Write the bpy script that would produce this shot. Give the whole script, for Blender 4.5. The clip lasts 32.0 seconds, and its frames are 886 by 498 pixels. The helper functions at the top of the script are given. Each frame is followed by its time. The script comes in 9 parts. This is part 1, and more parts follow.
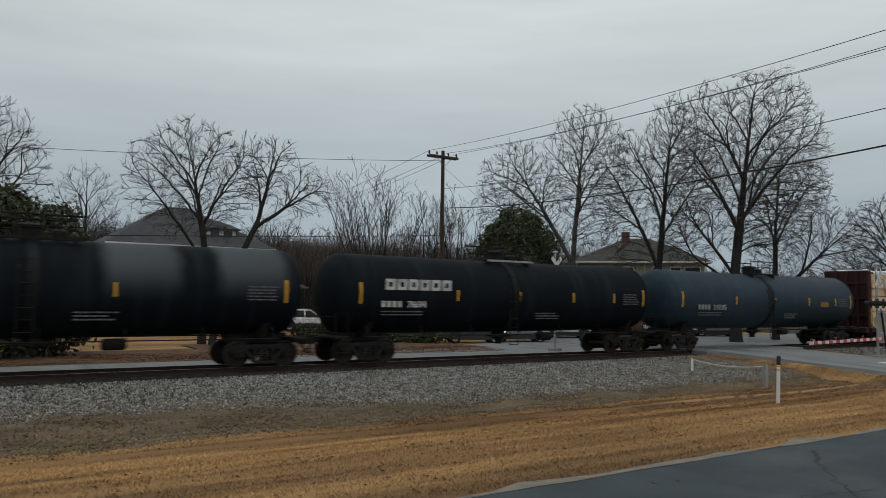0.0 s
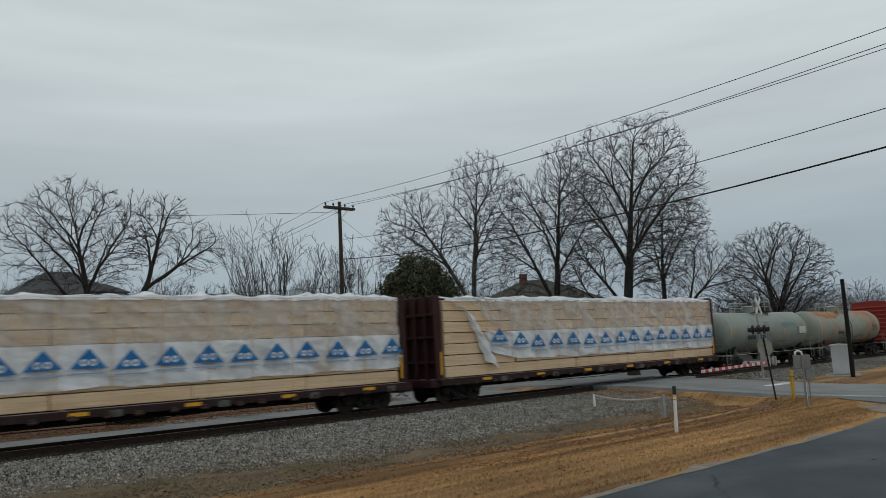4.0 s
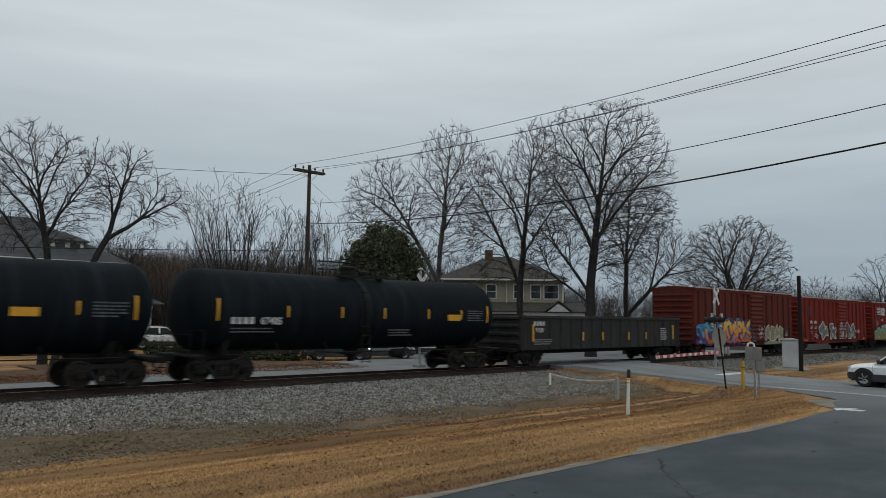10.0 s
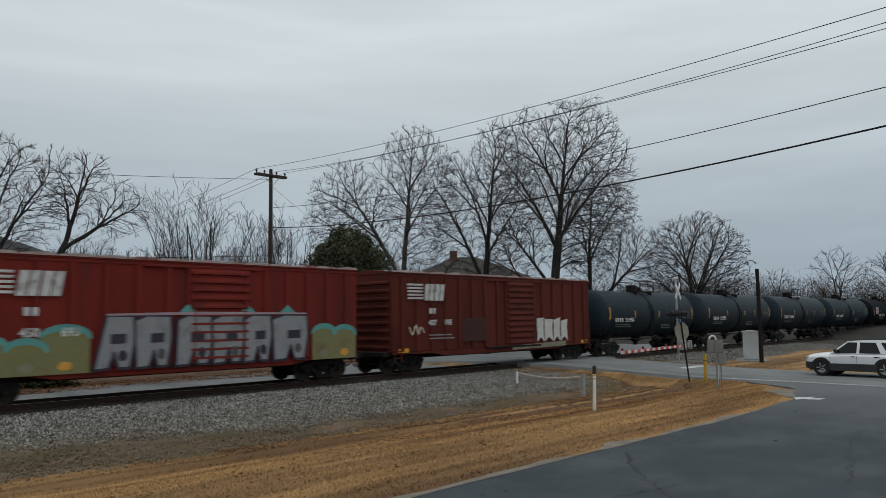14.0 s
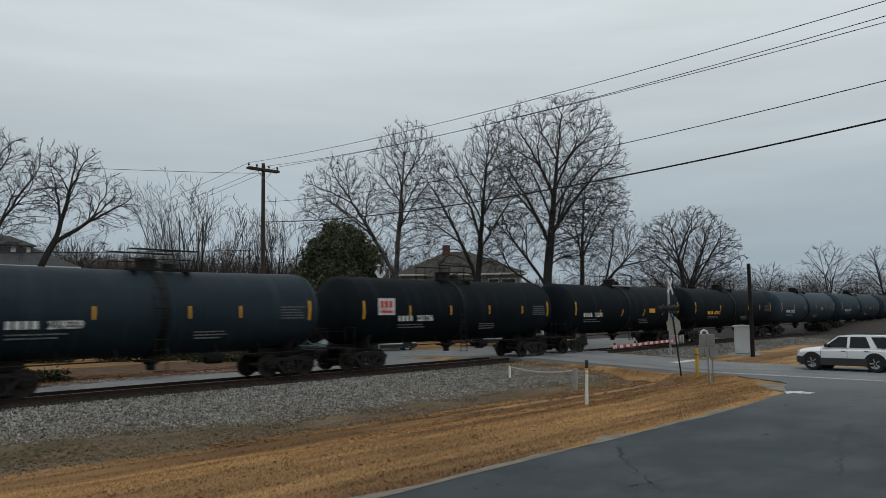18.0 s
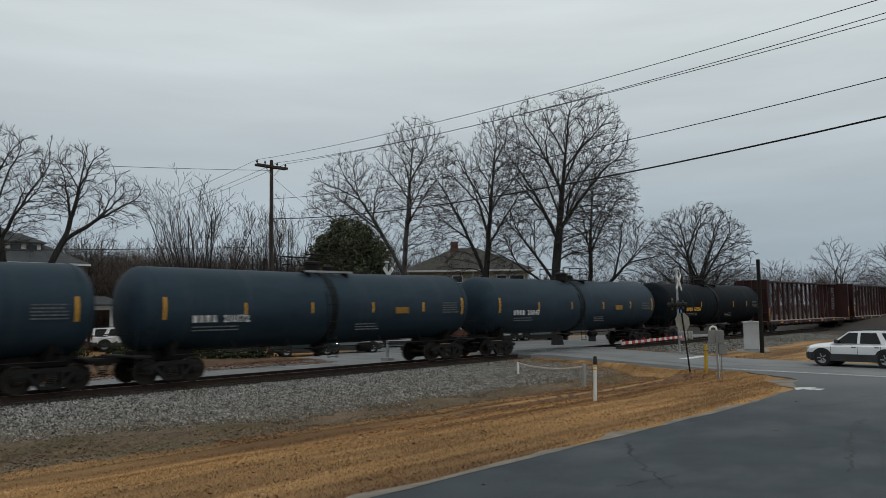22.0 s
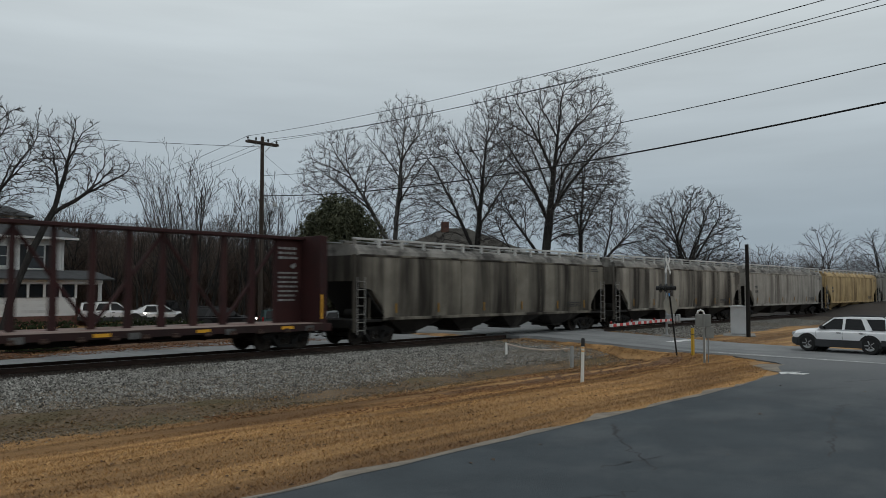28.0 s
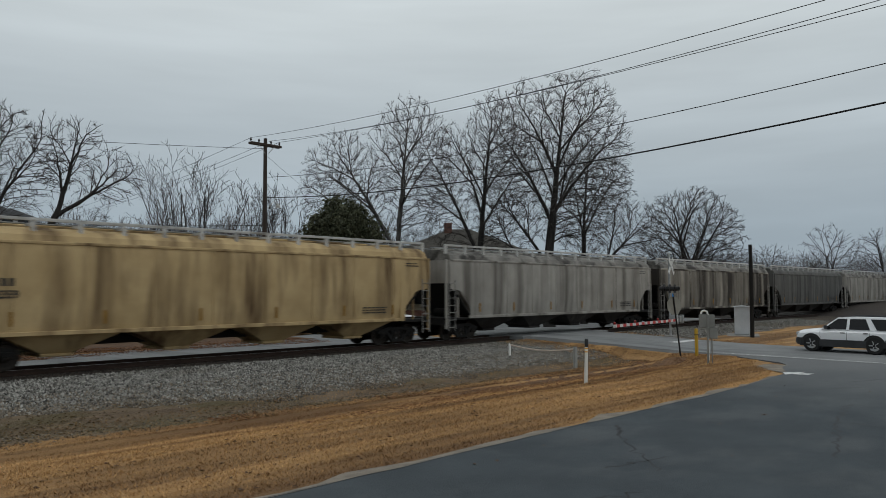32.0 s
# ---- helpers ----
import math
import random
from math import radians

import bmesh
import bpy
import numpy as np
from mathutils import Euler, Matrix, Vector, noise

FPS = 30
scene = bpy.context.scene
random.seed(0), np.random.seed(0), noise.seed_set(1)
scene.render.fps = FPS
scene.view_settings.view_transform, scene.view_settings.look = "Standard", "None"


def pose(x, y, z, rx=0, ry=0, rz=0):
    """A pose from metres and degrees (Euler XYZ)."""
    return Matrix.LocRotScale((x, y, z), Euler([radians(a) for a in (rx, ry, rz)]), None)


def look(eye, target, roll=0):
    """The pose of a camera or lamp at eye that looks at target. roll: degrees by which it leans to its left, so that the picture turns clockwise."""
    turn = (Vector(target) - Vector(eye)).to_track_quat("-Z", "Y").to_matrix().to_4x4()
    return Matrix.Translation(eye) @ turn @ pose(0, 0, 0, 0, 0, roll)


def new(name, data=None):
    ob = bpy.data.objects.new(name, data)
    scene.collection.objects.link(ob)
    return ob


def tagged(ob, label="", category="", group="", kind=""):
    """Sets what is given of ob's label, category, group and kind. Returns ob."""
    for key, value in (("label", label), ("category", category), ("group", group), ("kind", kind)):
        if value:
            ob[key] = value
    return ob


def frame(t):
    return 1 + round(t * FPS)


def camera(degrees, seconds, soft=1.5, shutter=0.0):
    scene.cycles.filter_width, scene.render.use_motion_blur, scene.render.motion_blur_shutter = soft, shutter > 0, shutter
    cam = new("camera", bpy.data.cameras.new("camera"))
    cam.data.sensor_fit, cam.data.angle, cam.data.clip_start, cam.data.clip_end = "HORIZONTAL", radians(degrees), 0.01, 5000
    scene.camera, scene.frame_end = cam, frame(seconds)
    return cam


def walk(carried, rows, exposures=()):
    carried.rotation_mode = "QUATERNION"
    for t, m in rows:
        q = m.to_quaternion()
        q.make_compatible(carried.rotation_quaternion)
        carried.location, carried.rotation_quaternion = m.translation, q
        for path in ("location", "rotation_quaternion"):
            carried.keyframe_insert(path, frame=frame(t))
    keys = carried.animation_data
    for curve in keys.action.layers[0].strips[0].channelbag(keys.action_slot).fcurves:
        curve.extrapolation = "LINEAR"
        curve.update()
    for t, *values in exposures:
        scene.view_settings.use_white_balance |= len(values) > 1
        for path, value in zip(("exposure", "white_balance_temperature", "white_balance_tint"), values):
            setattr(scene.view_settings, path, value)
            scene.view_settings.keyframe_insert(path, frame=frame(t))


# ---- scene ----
FOV = 60.29
cam = camera(FOV, 32.0, soft=0.75, shutter=0.25)
EYE = (0.0, 0.0, 2.75)
# seconds, yaw, pitch, roll of the hand-held camera
PATH = [
    (0, -33.93, 3.88, -0.76), (0.5, -33.91, 4.03, -0.59), (1, -33.73, 5.22, 0.11), (1.5, -33.92, 6.12, 0.65),
    (2, -34.84, 6.69, 1.07), (2.5, -36.83, 6.89, 1.49), (3, -38.5, 7.46, 2.11), (3.5, -40.28, 7.47, 2.36),
    (5.5, -41.76, 7.47, 3.23), (6, -41.66, 7.55, 3.37), (6.5, -41.6, 7.57, 3.38), (7, -41.51, 7.73, 3.5),
    (7.5, -42.05, 7.61, 3.44), (8, -42.6, 7, 2.92), (8.5, -42.99, 6.07, 1), (9, -43.24, 5.6, -0.45),
    (9.5, -43.43, 5.32, -0.74), (10, -43.98, 5.25, -0.72), (10.5, -44.82, 5.11, -0.59), (11, -45.36, 5, -0.54),
    (11.5, -45.81, 4.93, -0.29), (12, -46.31, 4.91, -0.06), (12.5, -46.47, 5.1, 0.37), (13, -46.64, 5.28, 0.76),
    (13.5, -46.51, 5.4, 0.81), (14, -46.51, 5.34, 0.84), (14.5, -46.66, 5.16, 0.78), (16.5, -47.21, 5.31, 0.85),
    (17, -47.17, 5.32, 0.87), (17.5, -47.15, 5.2, 0.9), (18, -47.05, 4.92, 0.82), (18.5, -47, 4.77, 0.76),
    (19, -46.85, 4.78, 0.73), (19.5, -46.78, 4.58, 0.69), (20, -46.79, 4.55, 0.68), (20.5, -46.78, 4.56, 0.69),
    (21, -46.56, 4.65, 0.83), (21.5, -46.5, 4.68, 0.86), (22, -46.44, 4.66, 0.89), (22.5, -46.48, 4.58, 0.79),
    (23, -46.5, 4.61, 0.65), (23.5, -46.46, 4.62, 0.54), (24, -46.41, 4.64, 0.47), (24.5, -46.57, 4.59, 0.48),
    (25, -47.35, 4.37, 0.21), (25.5, -47.56, 4.34, 0.08), (27.5, -47.55, 3.39, -0.16), (28, -47.22, 3.15, 0),
    (28.5, -47.1, 3.15, -0.01), (29, -47.04, 3.14, -0.01), (29.5, -47.02, 3.15, -0.01), (30, -46.98, 3.17, 0.07),
    (30.5, -46.92, 3.24, 0.07), (31, -46.88, 3.3, 0.12), (31.5, -46.92, 3.29, 0.15), (32, -46.98, 3.23, 0.16),
]
walk(cam, [(t, pose(*EYE, 90 + p, r, y)) for t, y, p, r in PATH],
     [(0, 0.0, 6560, 9), (3.0, 0.0, 6620, 8), (5.5, -0.16, 6150, 10), (8.0, -0.16, 6180, 10), (9.0, -0.09, 6300, 10), (11.0, 0.04, 6450, 10), (17.0, 0.04, 6400, 10), (19.0, 0.04, 6500, 10),
      (25.0, 0.04, 6500, 10), (28.0, -0.07, 6420, 10), (32, -0.06, 6450, 10)])

# ---- world: overcast winter sky ----
world = bpy.data.worlds.new("overcast_sky")
scene.world = world
world.use_nodes = True
wn, wl = world.node_tree.nodes, world.node_tree.links
wn.clear()
w_out = wn.new("ShaderNodeOutputWorld")
w_bg = wn.new("ShaderNodeBackground")
w_sky = wn.new("ShaderNodeTexSky")
w_sky.sky_type = "NISHITA"
w_sky.sun_disc = False
w_sky.sun_elevation, w_sky.sun_rotation = radians(34), radians(200)
w_co = wn.new("ShaderNodeTexCoord")
w_sep = wn.new("ShaderNodeSeparateXYZ")
w_ramp = wn.new("ShaderNodeValToRGB")
w_map = wn.new("ShaderNodeMapping")
w_map.inputs["Scale"].default_value = (1.0, 1.0, 8.0)
w_noise = wn.new("ShaderNodeTexNoise")
w_noise.inputs["Scale"].default_value = 1.6
w_noise.inputs["Detail"].default_value = 5.0
w_noise.inputs["Roughness"].default_value = 0.5
w_cloud = wn.new("ShaderNodeMapRange")
w_cloud.inputs["From Min"].default_value, w_cloud.inputs["From Max"].default_value = 0.3, 0.7
w_cloud.inputs["To Min"].default_value, w_cloud.inputs["To Max"].default_value = 0.87, 1.10
w_mul = wn.new("ShaderNodeVectorMath")
w_mul.operation = "SCALE"
w_scale = wn.new("ShaderNodeVectorMath")
w_scale.operation = "SCALE"
w_scale.inputs["Scale"].default_value = 0.1
w_mix = wn.new("ShaderNodeMix")
w_mix.data_type = "RGBA"
w_mix.inputs[0].default_value = 0.93
cr = w_ramp.color_ramp
cr.elements[0].position, cr.elements[0].color = 0.0, (0.285, 0.342, 0.405, 1)
cr.elements[1].position, cr.elements[1].color = 1.0, (0.68, 0.72, 0.73, 1)
for pos, col in ((0.06, (0.320, 0.385, 0.442, 1)), (0.16, (0.425, 0.482, 0.514, 1)), (0.34, (0.61, 0.662, 0.67, 1))):
    e = cr.elements.new(pos)
    e.color = col
wl.new(w_co.outputs["Generated"], w_sep.inputs[0])
wl.new(w_sep.outputs["Z"], w_ramp.inputs[0])
wl.new(w_co.outputs["Generated"], w_map.inputs[0])
wl.new(w_map.outputs[0], w_noise.inputs["Vector"])
wl.new(w_noise.outputs[0], w_cloud.inputs["Value"])
w_dot = wn.new("ShaderNodeVectorMath")
w_dot.operation = "DOT_PRODUCT"
w_dot.inputs[1].default_value = (0.97, 0.24, 0.0)
w_east = wn.new("ShaderNodeMapRange")
w_east.inputs["From Min"].default_value, w_east.inputs["From Max"].default_value = 0.3, 0.95
w_east.inputs["To Min"].default_value, w_east.inputs["To Max"].default_value = 0.945, 1.07
w_both = wn.new("ShaderNodeMath")
w_both.operation = "MULTIPLY"
wl.new(w_co.outputs["Generated"], w_dot.inputs[0])
wl.new(w_dot.outputs["Value"], w_east.inputs["Value"])
wl.new(w_east.outputs[0], w_both.inputs[0])
wl.new(w_cloud.outputs[0], w_both.inputs[1])
wl.new(w_ramp.outputs[0], w_mul.inputs[0])
wl.new(w_both.outputs[0], w_mul.inputs["Scale"])
wl.new(w_sky.outputs[0], w_scale.inputs[0])
wl.new(w_scale.outputs[0], w_mix.inputs[6])
wl.new(w_mul.outputs[0], w_mix.inputs[7])
wl.new(w_mix.outputs[2], w_bg.inputs["Color"])
w_bg.inputs["Strength"].default_value = 1.0
wl.new(w_bg.outputs[0], w_out.inputs[0])

sun = new("sun", bpy.data.lights.new("sun", "SUN"))
sun.data.energy, sun.data.angle, sun.data.color = 0.3, radians(40), (1.0, 0.97, 0.92)
sun.matrix_basis = look((0, 0, 60), (14, 22, 0))

# ---- materials ----
def surface(name, dark, light, scale=3.0, rough=0.7, metal=0.0, bump=0.15, stretch=(1, 1, 1), fine=40.0, per_object=True,
            stain=None, stain_scale=0.6, stain_stretch=(1, 1, 1), stain_at=(0.5, 0.68), bump_scale=1.0, rough_var=0.1, spec=0.35, island=None):
    """Two-scale procedural surface: broad mottling, fine grain, an optional stain of another colour, and relief."""
    m = bpy.data.materials.new(name)
    m.use_nodes = True
    n, l = m.node_tree.nodes, m.node_tree.links
    bs = n["Principled BSDF"]
    co = n.new("ShaderNodeTexCoord")
    src = co.outputs["Object"]
    if per_object:
        info = n.new("ShaderNodeObjectInfo")
        mul = n.new("ShaderNodeMath")
        mul.operation = "MULTIPLY"
        mul.inputs[1].default_value = 57.0
        l.new(info.outputs["Random"], mul.inputs[0])
        add = n.new("ShaderNodeVectorMath")
        add.operation = "ADD"
        l.new(src, add.inputs[0])
        l.new(mul.outputs[0], add.inputs[1])
        src = add.outputs[0]

    def noise_node(s, st, detail=4.0, roughness=0.55):
        mp = n.new("ShaderNodeMapping")
        mp.inputs["Scale"].default_value = st
        l.new(src, mp.inputs[0])
        t = n.new("ShaderNodeTexNoise")
        t.inputs["Scale"].default_value, t.inputs["Detail"].default_value, t.inputs["Roughness"].default_value = s, detail, roughness
        l.new(mp.outputs[0], t.inputs["Vector"])
        return t.outputs[0]

    broad = noise_node(scale, stretch)
    grain = noise_node(fine, (1, 1, 1), 3.0, 0.6)
    mixv = n.new("ShaderNodeMix")
    mixv.inputs[0].default_value = 0.35
    l.new(broad, mixv.inputs[2])
    l.new(grain, mixv.inputs[3])
    ramp = n.new("ShaderNodeValToRGB")
    ramp.color_ramp.elements[0].position, ramp.color_ramp.elements[0].color = 0.32, (*dark, 1)
    ramp.color_ramp.elements[1].position, ramp.color_ramp.elements[1].color = 0.68, (*light, 1)
    l.new(mixv.outputs[0], ramp.inputs[0])
    colour = ramp.outputs[0]
    if stain:
        st = noise_node(stain_scale, stain_stretch, 5.0, 0.6)
        sr = n.new("ShaderNodeMapRange")
        sr.inputs["From Min"].default_value, sr.inputs["From Max"].default_value = stain_at
        l.new(st, sr.inputs["Value"])
        mx = n.new("ShaderNodeMix")
        mx.data_type = "RGBA"
        l.new(sr.outputs[0], mx.inputs[0])
        l.new(colour, mx.inputs[6])
        mx.inputs[7].default_value = (*stain, 1)
        colour = mx.outputs[2]
    if island:
        geo = n.new("ShaderNodeNewGeometry")
        ir = n.new("ShaderNodeMapRange")
        ir.inputs["To Min"].default_value, ir.inputs["To Max"].default_value = island
        l.new(geo.outputs["Random Per Island"], ir.inputs["Value"])
        vm = n.new("ShaderNodeVectorMath")
        vm.operation = "SCALE"
        l.new(colour, vm.inputs[0])
        l.new(ir.outputs[0], vm.inputs["Scale"])
        colour = vm.outputs[0]
    l.new(colour, bs.inputs["Base Color"])
    bs.inputs["Metallic"].default_value = metal
    bs.inputs["Specular IOR Level"].default_value = spec
    rr = n.new("ShaderNodeMapRange")
    rr.inputs["To Min"].default_value, rr.inputs["To Max"].default_value = max(0.03, rough - rough_var), min(1.0, rough + rough_var)
    l.new(broad, rr.inputs["Value"])
    l.new(rr.outputs[0], bs.inputs["Roughness"])
    if bump:
        b = n.new("ShaderNodeBump")
        b.inputs["Strength"].default_value, b.inputs["Distance"].default_value = bump, 0.02 * bump_scale
        l.new(grain, b.inputs["Height"])
        l.new(b.outputs[0], bs.inputs["Normal"])
    return m


def glassy(name, colour, rough=0.05):
    m = bpy.data.materials.new(name)
    m.use_nodes = True
    bs = m.node_tree.nodes["Principled BSDF"]
    bs.inputs["Base Color"].default_value = (*colour, 1)
    bs.inputs["Roughness"].default_value = rough
    bs.inputs["IOR"].default_value = 1.5
    return m


def lamp_glow(name, colour, power):
    m = bpy.data.materials.new(name)
    m.use_nodes = True
    bs = m.node_tree.nodes["Principled BSDF"]
    bs.inputs["Base Color"].default_value = (*colour, 1)
    bs.inputs["Emission Color"].default_value = (*colour, 1)
    bs.inputs["Emission Strength"].default_value = power
    return m


M = dict(
    grass=surface("dormant_grass", (0.205, 0.115, 0.045), (0.60, 0.350, 0.145), 0.8, 0.95, 0, 1.0, stretch=(0.16, 1.7, 1), fine=20, per_object=False,
                  stain=(0.185, 0.102, 0.045), stain_scale=0.5, stain_stretch=(0.10, 1.7, 1), stain_at=(0.45, 0.63), bump_scale=3.5),
    leaf_litter=surface("leaf_litter", (0.040, 0.022, 0.012), (0.19, 0.110, 0.062), 1.4, 0.95, 0, 0.9, fine=14, per_object=False, bump_scale=2),
    blade=surface("grass_blade", (0.33, 0.182, 0.070), (0.70, 0.435, 0.192), 0.8, 0.9, 0, 0.0, stretch=(0.16, 1.7, 1), per_object=False, island=(0.65, 1.3), stain=(0.245, 0.135, 0.058), stain_scale=0.5, stain_stretch=(0.10, 1.7, 1), stain_at=(0.45, 0.63)),
    asphalt=surface("sealed_asphalt", (0.042, 0.051, 0.058), (0.074, 0.087, 0.096), 0.8, 0.85, 0, 0.8, fine=45, per_object=False, stain=(0.110, 0.119, 0.124), stain_scale=0.4, stain_stretch=(0.7, 1, 1), stain_at=(0.48, 0.78), bump_scale=0.6, spec=0.2),
    old_asphalt=surface("worn_asphalt", (0.165, 0.172, 0.175), (0.27, 0.275, 0.272), 0.5, 0.9, 0, 0.5, fine=50, per_object=False,
                        stain=(0.12, 0.125, 0.13), stain_scale=0.7, stain_stretch=(1, 0.15, 1), stain_at=(0.5, 0.75)),
    concrete_edge=surface("gritty_asphalt_edge", (0.145, 0.122, 0.095), (0.31, 0.27, 0.22), 2.0, 0.95, 0, 0.8, fine=30, per_object=False),
    road_paint=surface("worn_road_paint", (0.55, 0.56, 0.55), (0.78, 0.78, 0.76), 3, 0.8, 0, 0.2, per_object=False, stain=(0.25, 0.26, 0.26), stain_scale=4),
    ballast=surface("ballast_base", (0.024, 0.019, 0.014), (0.13, 0.108, 0.086), 9.0, 0.95, 0, 1.0, fine=16, per_object=False, bump_scale=4,
                    stain=(0.12, 0.092, 0.065), stain_scale=0.35, stain_stretch=(0.3, 1, 1)),
    stone=surface("ballast_stone", (0.125, 0.119, 0.106), (0.36, 0.35, 0.318), 3.0, 0.9, 0, 0.3, per_object=False, island=(0.14, 1.55), stain=(0.17, 0.145, 0.112), stain_scale=0.3, stain_stretch=(0.3, 1, 1), stain_at=(0.5, 0.75)),
    dark_stone=surface("dark_ballast_stone", (0.018, 0.015, 0.012), (0.060, 0.049, 0.040), 3.0, 0.95, 0, 0.3, per_object=False, island=(0.4, 1.5)),
    tie=surface("creosoted_tie", (0.016, 0.012, 0.0095), (0.05, 0.036, 0.028), 2.5, 0.9, 0, 0.5, stretch=(6, 1, 1)),
    rail=surface("rusty_rail", (0.022, 0.014, 0.011), (0.062, 0.038, 0.028), 2.0, 0.75, 0.3, 0.2, stretch=(1, 8, 8), per_object=False),
    rail_head=surface("polished_rail_head", (0.30, 0.29, 0.28), (0.45, 0.44, 0.43), 1.0, 0.35, 0.9, 0.05, per_object=False),
    black_tank=surface("black_tank_paint", (0.0045, 0.0072, 0.0098), (0.0100, 0.0145, 0.0185), 0.7, 0.68, 0, 0.05, stretch=(0.6, 2, 2), stain=(0.018, 0.024, 0.030), stain_scale=0.9, stain_stretch=(2.2, 0.4, 0.25), stain_at=(0.50, 0.8), spec=0.07),
    blue_tank=surface("dark_slate_tank_paint", (0.0115, 0.0205, 0.0275), (0.021, 0.0355, 0.046), 0.7, 0.56, 0, 0.05, stretch=(0.6, 2, 2), stain=(0.034, 0.047, 0.057), stain_scale=0.9, stain_stretch=(2.2, 0.4, 0.25), stain_at=(0.52, 0.8), spec=0.14),
    slate_tank=surface("blue_slate_tank_paint", (0.0165, 0.031, 0.045), (0.031, 0.053, 0.072), 0.7, 0.56, 0, 0.05, stretch=(0.6, 2, 2), stain=(0.040, 0.056, 0.071), stain_scale=0.9, stain_stretch=(2.2, 0.4, 0.25), stain_at=(0.52, 0.8), spec=0.14),
    grey_tank=surface("pale_grey_green_tank_paint", (0.19, 0.222, 0.20), (0.29, 0.318, 0.288), 0.8, 0.6, 0, 0.08, stain=(0.33, 0.25, 0.15), stain_scale=0.8, stain_stretch=(1, 1, 0.5), stain_at=(0.56, 0.8)),
    rust_tank=surface("faded_grey_paint_with_rust", (0.21, 0.238, 0.205), (0.33, 0.338, 0.285), 0.8, 0.7, 0, 0.15, stain=(0.36, 0.14, 0.05), stain_scale=0.38, stain_stretch=(1, 1, 0.8), stain_at=(0.54, 0.66)),
    under=surface("grimy_underframe", (0.006, 0.006, 0.0055), (0.020, 0.018, 0.016), 3.0, 0.85, 0.1, 0.3),
    truck=surface("cast_steel_truck", (0.006, 0.006, 0.006), (0.024, 0.022, 0.020), 4.0, 0.75, 0.2, 0.3),
    wheel=surface("wheel_steel", (0.02, 0.018, 0.016), (0.06, 0.05, 0.042), 4.0, 0.65, 0.5, 0.2),
    boxred=surface("oxide_red_boxcar_paint", (0.135, 0.0155, 0.0115), (0.210, 0.027, 0.019), 0.6, 0.8, 0, 0.12, stretch=(1, 1, 0.4), stain=(0.075, 0.022, 0.017), stain_scale=0.8, stain_stretch=(2, 2, 0.2), stain_at=(0.5, 0.78), spec=0.2),
    brightred=surface("faded_bright_red_paint", (0.24, 0.030, 0.025), (0.35, 0.052, 0.040), 0.6, 0.7, 0, 0.12, stretch=(1, 1, 0.4), stain=(0.17, 0.04, 0.032), stain_scale=0.8, stain_stretch=(2, 2, 0.25), stain_at=(0.55, 0.8)),
    brownred=surface("brown_red_boxcar_paint", (0.080, 0.0155, 0.0105), (0.135, 0.029, 0.020), 0.6, 0.8, 0, 0.12, stretch=(1, 1, 0.4), stain=(0.055, 0.019, 0.015), stain_scale=0.8, stain_stretch=(2, 2, 0.2), stain_at=(0.5, 0.75), spec=0.2),
    roof=surface("galvanised_rusty_roof", (0.28, 0.19, 0.17), (0.52, 0.44, 0.42), 1.4, 0.7, 0.1, 0.2, stain=(0.20, 0.06, 0.05), stain_scale=0.9, stain_at=(0.54, 0.66)),
    gondola=surface("black_gondola_paint", (0.005, 0.0075, 0.008), (0.012, 0.015, 0.0155), 0.8, 0.6, 0, 0.15, stain=(0.018, 0.019, 0.019), stain_scale=0.9, stain_stretch=(2, 2, 0.3), stain_at=(0.52, 0.8), spec=0.18),
    old_gondola=surface("weathered_dark_gondola_paint", (0.012, 0.013, 0.0125), (0.030, 0.030, 0.028), 0.8, 0.75, 0, 0.2, stain=(0.055, 0.045, 0.036), stain_scale=0.9, stain_stretch=(2, 2, 0.3), stain_at=(0.5, 0.78)),
    beam=surface("maroon_flatcar_paint", (0.019, 0.006, 0.006), (0.043, 0.0105, 0.0105), 0.9, 0.7, 0, 0.12, stain=(0.052, 0.018, 0.015), stain_scale=0.9, stain_stretch=(1, 1, 0.3), stain_at=(0.5, 0.75)),
    deck=surface("dusty_steel_deck", (0.18, 0.135, 0.115), (0.34, 0.27, 0.24), 1.6, 0.9, 0, 0.3, stain=(0.15, 0.06, 0.05), stain_scale=0.8),
    hop_dirty=surface("sooty_light_grey_hopper_paint", (0.25, 0.23, 0.192), (0.40, 0.375, 0.325), 0.8, 0.85, 0, 0.1, stain=(0.042, 0.036, 0.031), stain_scale=0.42, stain_stretch=(1.5, 1, 0.10), stain_at=(0.40, 0.58), spec=0.2),
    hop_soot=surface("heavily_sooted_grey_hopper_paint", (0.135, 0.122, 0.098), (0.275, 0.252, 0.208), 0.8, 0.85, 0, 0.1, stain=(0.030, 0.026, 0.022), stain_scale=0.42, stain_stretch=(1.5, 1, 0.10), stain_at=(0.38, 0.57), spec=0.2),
    hop_grey=surface("light_grey_hopper_paint", (0.27, 0.256, 0.228), (0.42, 0.40, 0.362), 0.8, 0.85, 0, 0.1, stain=(0.10, 0.090, 0.078), stain_scale=0.6, stain_stretch=(2.0, 1, 0.10), stain_at=(0.45, 0.70), spec=0.2),
    hop_tan=surface("rust_stained_tan_hopper_paint", (0.40, 0.285, 0.140), (0.58, 0.435, 0.235), 0.8, 0.85, 0, 0.1, stain=(0.115, 0.072, 0.038), stain_scale=0.55, stain_stretch=(1.6, 1, 0.22), stain_at=(0.46, 0.68), spec=0.2),
